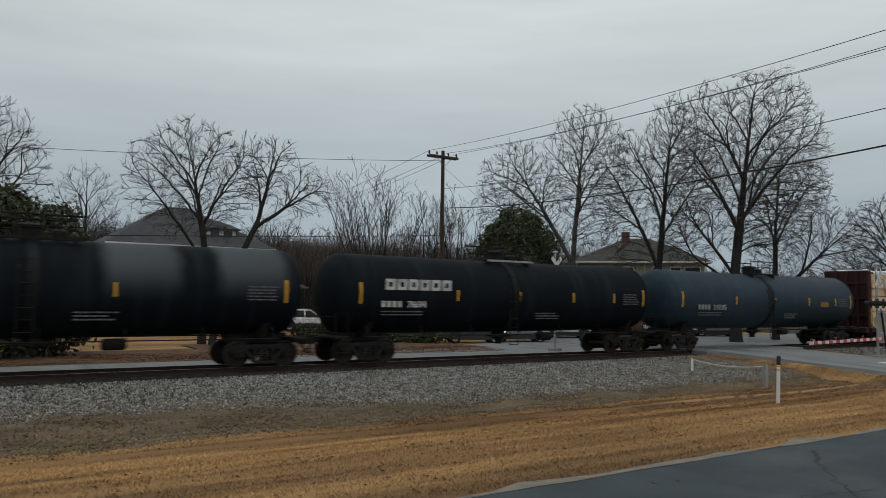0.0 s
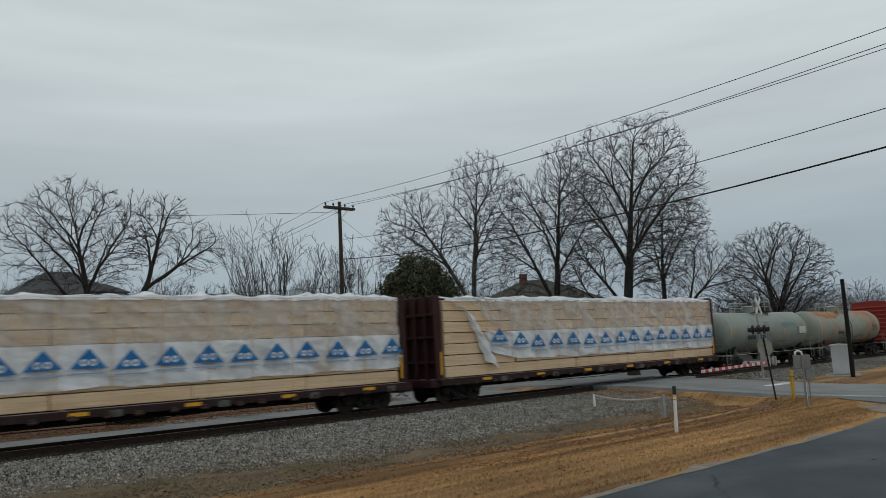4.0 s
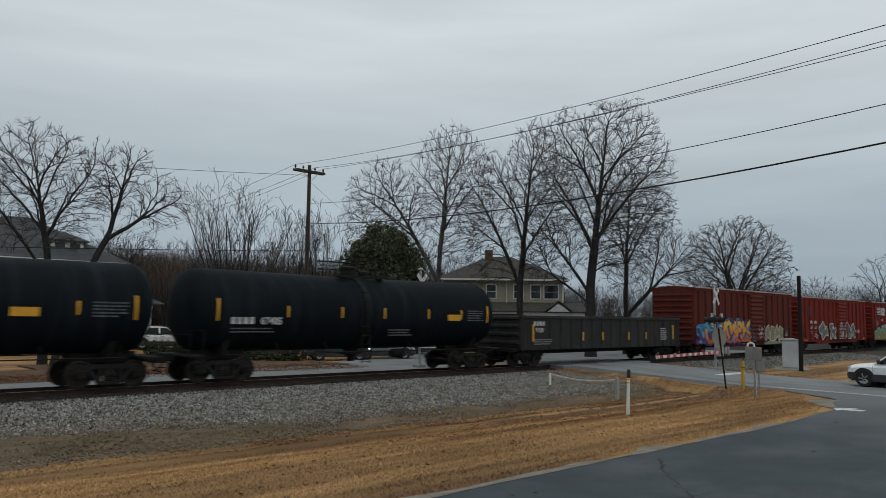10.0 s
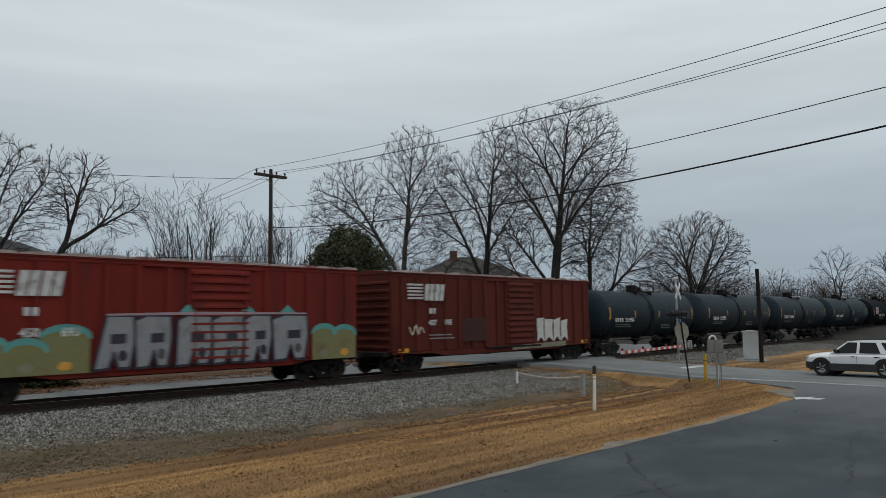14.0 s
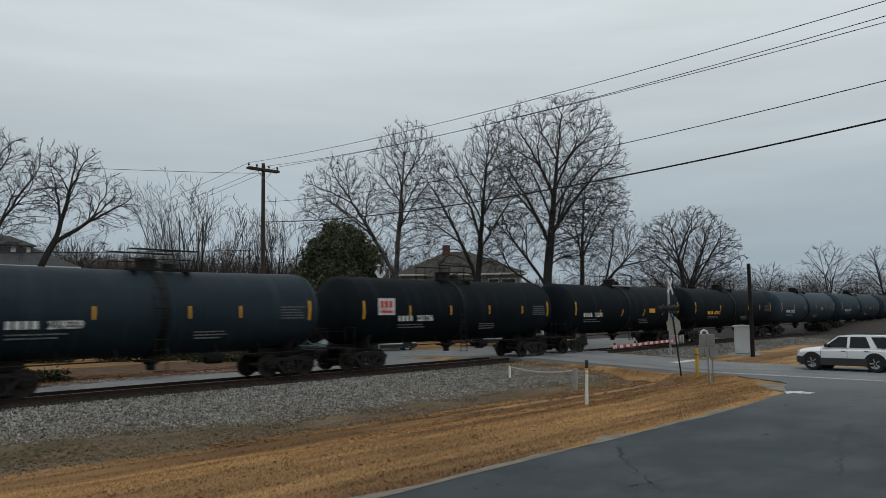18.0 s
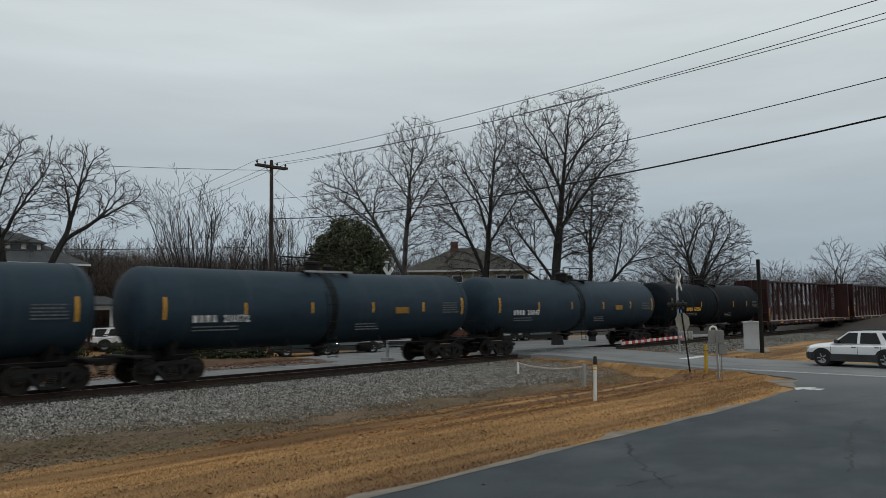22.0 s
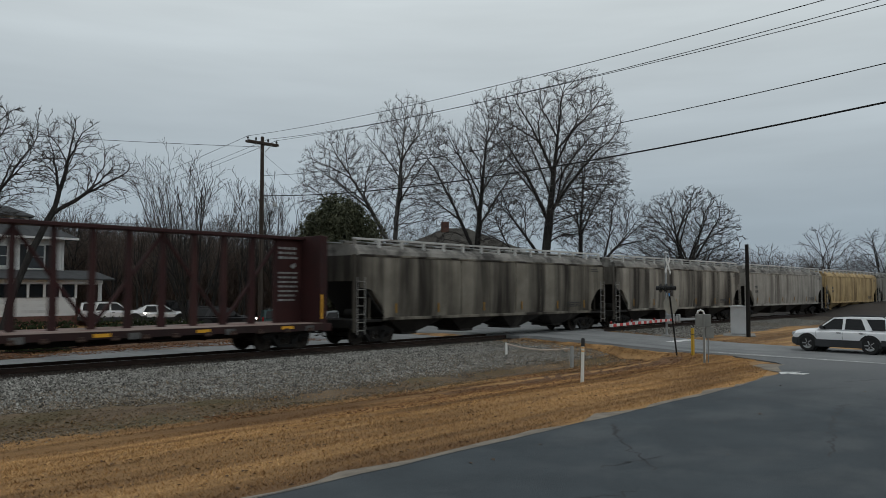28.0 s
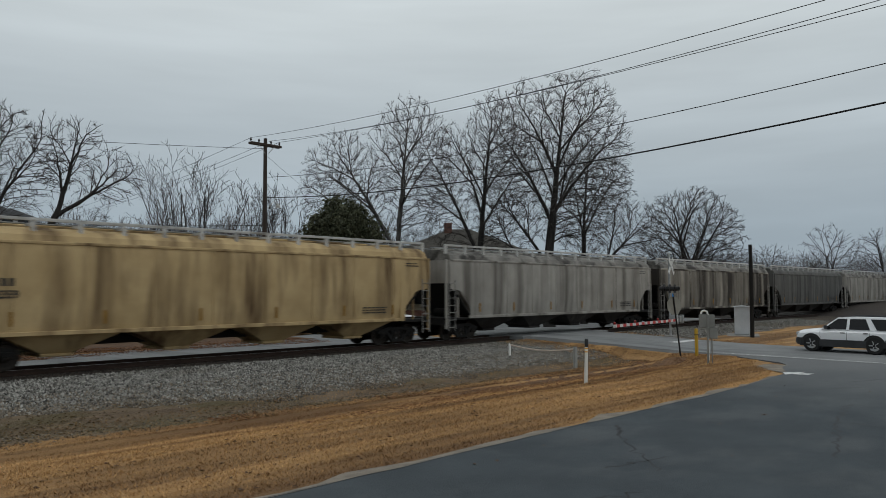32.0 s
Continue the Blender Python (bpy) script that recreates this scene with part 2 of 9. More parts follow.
    hop_dark=surface("blackened_hopper_paint", (0.085, 0.085, 0.08), (0.15, 0.148, 0.14), 0.8, 0.85, 0, 0.1, stain=(0.045, 0.045, 0.043), stain_scale=0.6, stain_stretch=(2.0, 1, 0.07), stain_at=(0.45, 0.7)),
    steel=surface("galvanised_steel", (0.26, 0.27, 0.27), (0.42, 0.43, 0.43), 4, 0.5, 0.6, 0.1),
    yellow=surface("yellow_reflective_stripe", (0.62, 0.30, 0.02), (0.78, 0.40, 0.03), 6, 0.5, 0, 0.05),
    white=surface("white_stencil_paint", (0.50, 0.50, 0.49), (0.68, 0.68, 0.66), 5, 0.7, 0, 0.05, stain=(0.30, 0.30, 0.29), stain_scale=3),
    dull_white=surface("faded_white_stencil", (0.20, 0.205, 0.20), (0.36, 0.365, 0.36), 5, 0.75, 0, 0.05),
    black=surface("black_paint", (0.012, 0.012, 0.012), (0.025, 0.025, 0.025), 5, 0.6, 0, 0.05),
    red_sign=surface("red_reflector", (0.45, 0.03, 0.03), (0.62, 0.05, 0.04), 5, 0.5),
    wood=surface("sawn_lumber", (0.52, 0.35, 0.19), (0.74, 0.53, 0.32), 2.0, 0.85, 0, 0.2, stretch=(0.3, 3, 6)),
    lumber_end=surface("lumber_bundle_side", (0.56, 0.40, 0.245), (0.86, 0.67, 0.45), 2.0, 0.85, 0, 0.2, stretch=(0.12, 3, 16), stain=(0.48, 0.32, 0.18), stain_scale=0.5, stain_stretch=(0.3, 1, 2)),
    wrap_white=surface("white_plastic_wrap", (0.70, 0.74, 0.78), (0.88, 0.90, 0.92), 1.3, 0.30, 0, 0.6, fine=4, bump_scale=3, stain=(0.60, 0.52, 0.42), stain_scale=0.7, stain_at=(0.58, 0.8)),
    blue_print=surface("blue_printed_plastic", (0.008, 0.120, 0.34), (0.022, 0.195, 0.46), 3, 0.45),
    bark=surface("grey_brown_bark", (0.018, 0.0172, 0.0165), (0.058, 0.055, 0.052), 3.0, 0.95, 0, 0.7, stretch=(3, 3, 0.6), spec=0.15),
    twig=surface("bare_twig_bark", (0.030, 0.027, 0.025), (0.070, 0.063, 0.058), 2.0, 0.95, 0, 0.0),
    brush_twig=surface("brown_brush_twig", (0.066, 0.051, 0.043), (0.135, 0.104, 0.088), 2.0, 0.95, 0, 0.0, island=(0.6, 1.4)),
    evergreen=surface("evergreen_leaf", (0.042, 0.048, 0.027), (0.112, 0.118, 0.072), 0.7, 0.6, 0, 0.0, fine=6, spec=0.2, island=(0.6, 1.4)),
    dry_leaf=surface("dry_brown_leaf", (0.07, 0.042, 0.024), (0.16, 0.10, 0.06), 2, 0.9, 0, 0.0),
    hedge=surface("hedge_leaf", (0.014, 0.022, 0.009), (0.042, 0.055, 0.024), 1.5, 0.8, 0, 0.0, fine=9, spec=0.15, island=(0.5, 1.4)),
    pole_wood=surface("weathered_pole_wood", (0.030, 0.023, 0.019), (0.080, 0.062, 0.050), 2.0, 0.9, 0, 0.5, stretch=(6, 6, 0.5)),
    wire=surface("cable_black", (0.008, 0.008, 0.009), (0.014, 0.014, 0.015), 3, 0.7, 0, 0.0),
    siding=surface("white_clapboard", (0.74, 0.74, 0.72), (0.84, 0.84, 0.82), 1.2, 0.7, 0, 0.1, stain=(0.6, 0.6, 0.58), stain_scale=0.6),
    cream=surface("cream_yellow_siding", (0.36, 0.325, 0.235), (0.44, 0.40, 0.295), 1.2, 0.75, 0, 0.1),
    trim=surface("white_trim", (0.66, 0.66, 0.64), (0.80, 0.80, 0.78), 2, 0.6, 0, 0.05),
    shingle_brown=surface("brown_asphalt_shingle", (0.040, 0.037, 0.032), (0.085, 0.078, 0.066), 2.0, 0.95, 0, 0.5, fine=18),
    shingle_grey=surface("grey_asphalt_shingle", (0.038, 0.040, 0.042), (0.085, 0.088, 0.092), 2.0, 0.95, 0, 0.5, fine=18),
    brick=surface("red_brick", (0.10, 0.052, 0.042), (0.18, 0.095, 0.075), 3, 0.9, 0, 0.4, fine=14),
    shutter=surface("black_shutter_paint", (0.014, 0.015, 0.016), (0.03, 0.03, 0.032), 3, 0.5),
    glass=glassy("dark_window_glass", (0.02, 0.024, 0.028), 0.06),
    cabinet=surface("silver_cabinet_paint", (0.40, 0.42, 0.43), (0.54, 0.56, 0.57), 1.2, 0.5, 0.1, 0.05),
    post_white=surface("white_plastic_post", (0.62, 0.62, 0.59), (0.78, 0.78, 0.74), 3, 0.6, 0, 0.1),
    yellow_post=surface("yellow_plastic_marker", (0.42, 0.25, 0.02), (0.55, 0.35, 0.035), 3, 0.6),
    grey_post=surface("grey_galvanised_post", (0.28, 0.29, 0.28), (0.40, 0.41, 0.40), 3, 0.6, 0.4, 0.1),
    car_white=surface("white_car_paint", (0.84, 0.85, 0.86), (0.90, 0.91, 0.92), 0.5, 0.25, 0, 0.0, rough_var=0.04),
    car_dark=surface("dark_plastic_cladding", (0.025, 0.026, 0.028), (0.045, 0.046, 0.048), 2, 0.6),
    tyre=surface("tyre_rubber", (0.012, 0.012, 0.012), (0.024, 0.024, 0.024), 6, 0.85),
    alloy=surface("alloy_wheel", (0.30, 0.305, 0.31), (0.46, 0.465, 0.47), 4, 0.4, 0.5),
    headlight=glassy("headlight_lens", (0.45, 0.47, 0.48), 0.08),
    lit_headlight=lamp_glow("lit_headlight", (1.0, 0.95, 0.85), 6.0),
    red_lamp=glassy("red_signal_lens", (0.25, 0.02, 0.02), 0.15),
    car_grey=surface("grey_car_paint", (0.20, 0.22, 0.23), (0.28, 0.30, 0.31), 0.6, 0.3, 0.3, 0.0),
    car_green=surface("dark_teal_car_paint", (0.03, 0.06, 0.06), (0.05, 0.085, 0.085), 0.6, 0.3, 0.2, 0.0),
    car_black=surface("black_car_paint", (0.012, 0.012, 0.014), (0.022, 0.022, 0.024), 0.6, 0.25, 0, 0.0),
    far_wood=surface("distant_bare_woods", (0.038, 0.031, 0.027), (0.082, 0.065, 0.057), 0.3, 1.0, 0, 0.0, per_object=False, island=(0.6, 1.4)),
)
M["brown_stone"] = surface("dirt_coated_stone", (0.095, 0.074, 0.052), (0.26, 0.21, 0.155), 3.0, 0.95, 0, 0.3, per_object=False, island=(0.4, 1.6))
M["soil"] = surface("gritty_soil", (0.095, 0.066, 0.042), (0.235, 0.172, 0.112), 2.6, 0.95, 0, 1.0, fine=18, per_object=False, stretch=(0.4, 1, 1), stain=(0.115, 0.094, 0.048), stain_scale=0.9, stain_stretch=(0.35, 1, 1), stain_at=(0.46, 0.62), bump_scale=3)
M["red_soil"] = surface("reddish_bare_soil", (0.115, 0.060, 0.032), (0.25, 0.145, 0.078), 1.4, 0.95, 0, 0.9, fine=20, per_object=False, stretch=(0.4, 1.2, 1), stain=(0.10, 0.062, 0.035), stain_scale=0.8, bump_scale=2)
M["mid_stone"] = surface("dusty_ballast_stone", (0.105, 0.094, 0.078), (0.27, 0.245, 0.208), 2.0, 0.95, 0, 0.3, per_object=False, island=(0.35, 1.5), stretch=(0.4, 1, 1), stain=(0.13, 0.105, 0.075), stain_scale=0.5, stain_stretch=(0.3, 1, 1), stain_at=(0.48, 0.68))
M["red_litter"] = surface("reddish_ditch_litter", (0.10, 0.042, 0.020), (0.30, 0.145, 0.066), 1.2, 0.95, 0, 0.0, per_object=False, island=(0.5, 1.4))
M["mossy_leaf"] = surface("mossy_brown_litter", (0.070, 0.048, 0.020), (0.19, 0.130, 0.060), 1.5, 0.95, 0, 0.0, per_object=False, island=(0.5, 1.5))
M["car_glass"] = surface("tinted_car_glass", (0.004, 0.005, 0.006), (0.007, 0.008, 0.009), 2, 0.08, 0, 0.0, rough_var=0.02, spec=0.3)
M["box_grey"] = surface("weathered_grey_box_paint", (0.16, 0.165, 0.155), (0.25, 0.255, 0.24), 2.5, 0.7, 0.1, 0.08)
M["faint_white"] = surface("worn_grimy_stencil", (0.075, 0.080, 0.082), (0.16, 0.165, 0.165), 5, 0.8, 0, 0.05)
M["sign_back"] = surface("tarnished_sign_metal", (0.19, 0.18, 0.15), (0.31, 0.295, 0.25), 2.0, 0.7, 0.1, 0.05)
M["hill"] = surface("wooded_hillside_floor", (0.022, 0.018, 0.015), (0.055, 0.044, 0.036), 0.2, 1.0, 0, 0.3, per_object=False)
M["asphalt_crack"] = surface("tar_filled_crack", (0.012, 0.013, 0.015), (0.022, 0.023, 0.026), 5, 0.7, 0, 0.0, per_object=False)
M["shed_red"] = surface("red_metal_roof", (0.20, 0.03, 0.025), (0.28, 0.05, 0.04), 2, 0.6)
M["pale_print"] = surface("pale_blue_printed_line", (0.22, 0.34, 0.50), (0.36, 0.47, 0.60), 4, 0.5)
M["sill_panel"] = surface("grimy_grey_panel", (0.05, 0.05, 0.05), (0.15, 0.15, 0.145), 4, 0.8)
M["winch"] = surface("rusty_grime_winch", (0.018, 0.012, 0.010), (0.085, 0.050, 0.038), 5, 0.85, 0, 0.2)
M["rope"] = surface("weathered_rope", (0.42, 0.34, 0.28), (0.60, 0.50, 0.42), 8, 0.9)
M["lamp_warm"] = lamp_glow("porch_lamp", (1.0, 0.7, 0.35), 3.0)
M["concrete"] = surface("weathered_concrete", (0.20, 0.195, 0.18), (0.33, 0.32, 0.30), 2, 0.9, 0, 0.4)
M["pale_bark"] = surface("pale_mottled_bark", (0.045, 0.044, 0.042), (0.17, 0.165, 0.155), 1.2, 0.95, 0, 0.6, stretch=(2, 2, 0.7), stain=(0.035, 0.033, 0.031), stain_scale=1.4, stain_stretch=(1, 1, 0.4), stain_at=(0.45, 0.62))
M["dark_pole"] = surface("tarred_pole_wood", (0.006, 0.0055, 0.005), (0.016, 0.014, 0.0125), 2.0, 0.9, 0, 0.4, stretch=(6, 6, 0.5))
# darker than the flatcar maroon: the sill's shadow put into its colour, plus grime
M["sill"] = surface("grimy_shaded_maroon_sill", (0.011, 0.007, 0.007), (0.040, 0.015, 0.014), 1.2, 0.8, 0, 0.2, stain=(0.03, 0.02, 0.016), stain_scale=1.0)


def paler_towards(mat, x0, x1, colour, most):
    """Blends the base colour along x to a given paler one, unevenly, towards the road."""
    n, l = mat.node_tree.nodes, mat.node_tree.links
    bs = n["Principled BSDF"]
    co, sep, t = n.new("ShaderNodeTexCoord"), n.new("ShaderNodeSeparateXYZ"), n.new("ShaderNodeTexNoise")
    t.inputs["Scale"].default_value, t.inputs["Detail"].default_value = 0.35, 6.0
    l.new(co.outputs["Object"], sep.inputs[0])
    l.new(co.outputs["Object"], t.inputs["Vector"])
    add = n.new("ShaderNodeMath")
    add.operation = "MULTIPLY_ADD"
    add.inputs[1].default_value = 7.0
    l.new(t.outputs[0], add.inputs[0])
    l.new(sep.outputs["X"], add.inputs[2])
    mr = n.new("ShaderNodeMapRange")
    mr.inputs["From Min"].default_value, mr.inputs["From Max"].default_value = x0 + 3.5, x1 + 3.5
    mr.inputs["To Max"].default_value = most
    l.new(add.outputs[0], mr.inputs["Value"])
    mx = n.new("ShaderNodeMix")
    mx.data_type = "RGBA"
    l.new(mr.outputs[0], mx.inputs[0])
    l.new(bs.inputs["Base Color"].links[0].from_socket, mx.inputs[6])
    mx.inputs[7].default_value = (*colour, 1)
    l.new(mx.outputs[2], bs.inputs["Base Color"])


paler_towards(M["asphalt"], 19.0, 31.0, (0.165, 0.170, 0.172), 0.9)


def see_through(mat, least, most):
    """Thin film: lets part of what is behind show through, unevenly."""
    n, l = mat.node_tree.nodes, mat.node_tree.links
    bs = n["Principled BSDF"]
    t = n.new("ShaderNodeTexNoise")
    t.inputs["Scale"].default_value, t.inputs["Detail"].default_value = 1.1, 5.0
    co = n.new("ShaderNodeTexCoord")
    l.new(co.outputs["Object"], t.inputs["Vector"])
    mr = n.new("ShaderNodeMapRange")
    mr.inputs["From Min"].default_value, mr.inputs["From Max"].default_value = 0.35, 0.68
    mr.inputs["To Min"].default_value, mr.inputs["To Max"].default_value = least, most
    l.new(t.outputs[0], mr.inputs["Value"])
    l.new(mr.outputs[0], bs.inputs["Alpha"])


M["film"] = surface("thin_clear_plastic_film", (0.66, 0.66, 0.64), (0.84, 0.84, 0.82), 1.2, 0.28, 0, 0.7, fine=7, bump_scale=5, spec=0.5)
see_through(M["film"], 0.24, 0.60)
see_through(M["wrap_white"], 0.72, 1.0)

# ---- mesh helpers ----
class Shape:
    """Collects vertices and faces of one part."""

    def __init__(self):
        self.v, self.f = [], []

    def add(self, verts, faces):
        o = len(self.v)
        self.v += [tuple(p) for p in verts]
        self.f += [tuple(o + i for i in q) for q in faces]
        return self

    def box(self, x0, x1, y0, y1, z0, z1, b=0.0):
        if b:
            b = min(b, (x1 - x0) / 3, (y1 - y0) / 3, (z1 - z0) / 3)
            vs, fs, lo, hi = [], [], (x0, y0, z0), (x1, y1, z1)
            idx = {}
            for sx in (0, 1):
                for sy in (0, 1):
                    for sz in (0, 1):
                        s = (sx, sy, sz)
                        for ax in range(3):
                            p = [0, 0, 0]
                            for k in range(3):
                                edge = hi[k] if s[k] else lo[k]
                                p[k] = edge if k == ax else edge + (-b if s[k] else b)
                            idx[(s, ax)] = len(vs)
                            vs.append(p)
            for ax in range(3):
                a, c = [k for k in range(3) if k != ax]
                for e in (0, 1):
                    def cor(i, j):
                        s = [0, 0, 0]
                        s[ax], s[a], s[c] = e, i, j
                        return idx[(tuple(s), ax)]
                    q = [cor(0, 0), cor(1, 0), cor(1, 1), cor(0, 1)]
                    if (e == 0) != (ax == 1):
                        q.reverse()
                    fs.append(q)
                for i in (0, 1):
                    for j in (0, 1):
                        def cor2(e, which):
                            s = [0, 0, 0]
                            s[ax], s[a], s[c] = e, i, j
                            return idx[(tuple(s), which)]
                        fs.append([cor2(0, a), cor2(1, a), cor2(1, c), cor2(0, c)])
            for sx in (0, 1):
                for sy in (0, 1):
                    for sz in (0, 1):
                        s = (sx, sy, sz)
                        fs.append([idx[(s, 0)], idx[(s, 1)], idx[(s, 2)]])
            return self.add(vs, fs)
        return self.add([(x0, y0, z0), (x1, y0, z0), (x1, y1, z0), (x0, y1, z0), (x0, y0, z1), (x1, y0, z1), (x1, y1, z1), (x0, y1, z1)],
                        [(3, 2, 1, 0), (4, 5, 6, 7), (0, 1, 5, 4), (1, 2, 6, 5), (2, 3, 7, 6), (3, 0, 4, 7)])

    def tube(self, path, radius, sides=6, caps=True):
        """A round bar along a path; radius is one number or one a point."""
        pts = [Vector(p) for p in path]
        n = len(pts)
        rs = [radius] * n if isinstance(radius, (int, float)) else radius
        vs, fs = [], []
        side = None
        for i, p in enumerate(pts):
            d = (pts[min(i + 1, n - 1)] - pts[max(i - 1, 0)]).normalized()
            if side is None:
                side = d.orthogonal().normalized()
            else:
                side = (side - d * side.dot(d)).normalized()
            up = d.cross(side)
            for k in range(sides):
                a = 2 * math.pi * k / sides
                vs.append(p + (side * math.cos(a) + up * math.sin(a)) * rs[i])
        for i in range(n - 1):
            for k in range(sides):
                k2 = (k + 1) % sides
                fs.append((i * sides + k, i * sides + k2, (i + 1) * sides + k2, (i + 1) * sides + k))
        if caps:
            fs.append(tuple(range(sides - 1, -1, -1)))
            fs.append(tuple((n - 1) * sides + k for k in range(sides)))
        return self.add(vs, fs)

    def turned(self, profile, axis="x", sides=32, centre=(0, 0, 0), closed=False):
        """A turned body: profile of (along, radius) about an axis through centre."""
        vs, fs = [], []
        n = len(profile)
        for a, r in profile:
            for k in range(sides):
                t = 2 * math.pi * k / sides
                c, s = r * math.cos(t), r * math.sin(t)
                p = (a, c, s) if axis == "x" else (s, a, c) if axis == "y" else (c, s, a)
                vs.append((p[0] + centre[0], p[1] + centre[1], p[2] + centre[2]))
        for i in range(n if closed else n - 1):
            j = (i + 1) % n
            for k in range(sides):
                k2 = (k + 1) % sides
                fs.append((i * sides + k, i * sides + k2, j * sides + k2, j * sides + k))
        if not closed:
            fs.append(tuple(range(sides - 1, -1, -1)))
            fs.append(tuple((n - 1) * sides + k for k in range(sides)))
        return self.add(vs, fs)

    def prism(self, outline, lo, hi, axis="y"):
        """An outline of two coordinates, drawn out between lo and hi along an axis."""
        n = len(outline)

        def put(p, w):
            return (p[0], w, p[1]) if axis == "y" else (w, p[0], p[1]) if axis == "x" else (p[0], p[1], w)
        vs = [put(p, lo) for p in outline] + [put(p, hi) for p in outline]
        fs = [tuple(range(n)), tuple(range(2 * n - 1, n - 1, -1))]
        fs += [(i, i + n, (i + 1) % n + n, (i + 1) % n) for i in range(n)]
        return self.add(vs, fs)

    def mesh(self, name, material, smooth=False):
        me = bpy.data.meshes.new(name)
        me.from_pydata(self.v, [], self.f)
        bm = bmesh.new()
        bm.from_mesh(me)
        bmesh.ops.recalc_face_normals(bm, faces=bm.faces)
        bm.to_mesh(me)
        bm.free()
        me.materials.append(material)
        if smooth:
            me.shade_smooth()
            me.set_sharp_from_angle(angle=radians(38))
        return me


STORE = {}


def shared(key, make, material, smooth=False):
    """A mesh that alike parts share; make() returns its Shape."""
    k = (key, material.name)
    if k not in STORE:
        STORE[k] = make().mesh(key.split("/")[0], material, smooth)
    return STORE[k]


def part(name, shape, material, parent, label="", at=None, smooth=False):
    """One mesh object under a thing or a part."""
    me = shape if isinstance(shape, bpy.types.Mesh) else shape.mesh(name, material, smooth)
    ob = new(name, me)
    ob.parent = parent
    if at is not None:
        ob.matrix_basis = at if isinstance(at, Matrix) else Matrix.Translation(at)
    if label:
        ob["label"] = label
    return ob


def thing(name, label, category, at=None, group="", kind=""):
    ob = new(name)
    ob.empty_display_size = 0.2
    if at is not None:
        ob.matrix_basis = at if isinstance(at, Matrix) else Matrix.Translation(at)
    return tagged(ob, label, category, group, kind)


def solid(name, shape, material, label, category="", group="", kind="", at=None, smooth=False):
    """A thing or piece of the setting that is one mesh."""
    ob = part(name, shape, material, None, at=at, smooth=smooth)
    return tagged(ob, label, category, group, kind)


def lettering(text, size, material, name="lettering", bold=0.0, align="LEFT"):
    """Flat letters of the built-in font in the xz plane, facing -y."""
    key = (text, size, material.name, align)
    if key not in STORE:
        cu = bpy.data.curves.new("letters", "FONT")
        cu.body, cu.size, cu.align_x, cu.extrude, cu.offset, cu.resolution_u = text, size, align, 0.002, bold, 3
        ob = bpy.data.objects.new("letters", cu)
        scene.collection.objects.link(ob)
        me = bpy.data.meshes.new_from_object(ob.evaluated_get(bpy.context.evaluated_depsgraph_get()))
        bpy.data.objects.remove(ob)
        bpy.data.curves.remove(cu)
        me.transform(Matrix.Rotation(radians(90), 4, "X"))
        me.materials.clear()
        me.materials.append(material)
        me.name = name
        STORE[key] = me
    return STORE[key]

# ---- plan: x along the track, y away from the camera; the lot is z = 0 ----
YT = 26.8          # centre of the track
RAIL = 0.35        # rail head
GAUGE = 0.7175


def lerp(a, b, t):
    t = max(0.0, min(1.0, t))
    return a + (b - a) * t


def soft(a, b, t):
    t = max(0.0, min(1.0, t))
    return a + (b - a) * t * t * (3 - 2 * t)


def road_x(y):
    """Centre line of the crossing road."""
    return 35.5 + 0.11 * (y - 8)


def ground_z(x, y):
    """Height of the bare ground."""
    if y < 9:
        z = 0.0
    elif y < 12.2:
        z = soft(0.0, 0.05, (y - 9) / 2.5)
    elif y < 16.5:
        z = soft(0.05, -0.22, (y - 12.2) / 1.2) + soft(0.0, -0.24, (y - 13.6) / 2.6)
    elif y < 30.0:
        z = -0.41
    elif y < 31.5:
        z = soft(-0.41, -0.02, (y - 30) / 1.2)
    else:
        z = soft(-0.02, 0.85, (y - 42) / 20.0) + soft(0.0, 6.5, (math.hypot(x, y) - 82) / 90.0) * soft(1.0, 0.08, (x / max(1.0, y) - 0.95) / 0.6)
    if y < 30:
        z = soft(z, -0.05, (x - 34) / 6.0)
    # the crossing road rides level and lifts to the rails
    d = abs(x - road_x(y))
    lift = soft(0.0, 0.30, 1 - abs(y - YT) / 13.0) - 0.03
    return soft(lift, z, (d - 3.5) / (3.5 if y < 16 else 1.3)) if y > 0 else -0.03


def grid_sheet(xs, ys, height):
    vs = [(x, y, height(x, y)) for y in ys for x in xs]
    n = len(xs)
    fs = [(j * n + i, j * n + i + 1, (j + 1) * n + i + 1, (j + 1) * n + i) for j in range(len(ys) - 1) for i in range(n - 1)]
    return Shape().add(vs, fs)


def steps(*runs):
    out = []
    for a, b, s in runs:
        k = max(1, round((b - a) / s))
        out += [a + (b - a) * i / k for i in range(k)]
    return out + [runs[-1][1]]


def rough_ground(x, y):
    bumps = noise.noise((x * 0.6, y * 0.6, 0.0)) * 0.035 + noise.noise((x * 0.17, y * 0.25, 3.0)) * 0.06
    bumps += 0.035 * noise.noise((x * 0.08, y * 1.3, 8.0)) + 0.02 * noise.noise((x * 0.12, y * 3.1, 4.0))
    keep = soft(1, 0, (4.2 - abs(x - road_x(y))) / 1.0) * soft(0, 1, (y - 8.8) / 1.5)
    return ground_z(x, y) + bumps * keep - 0.01


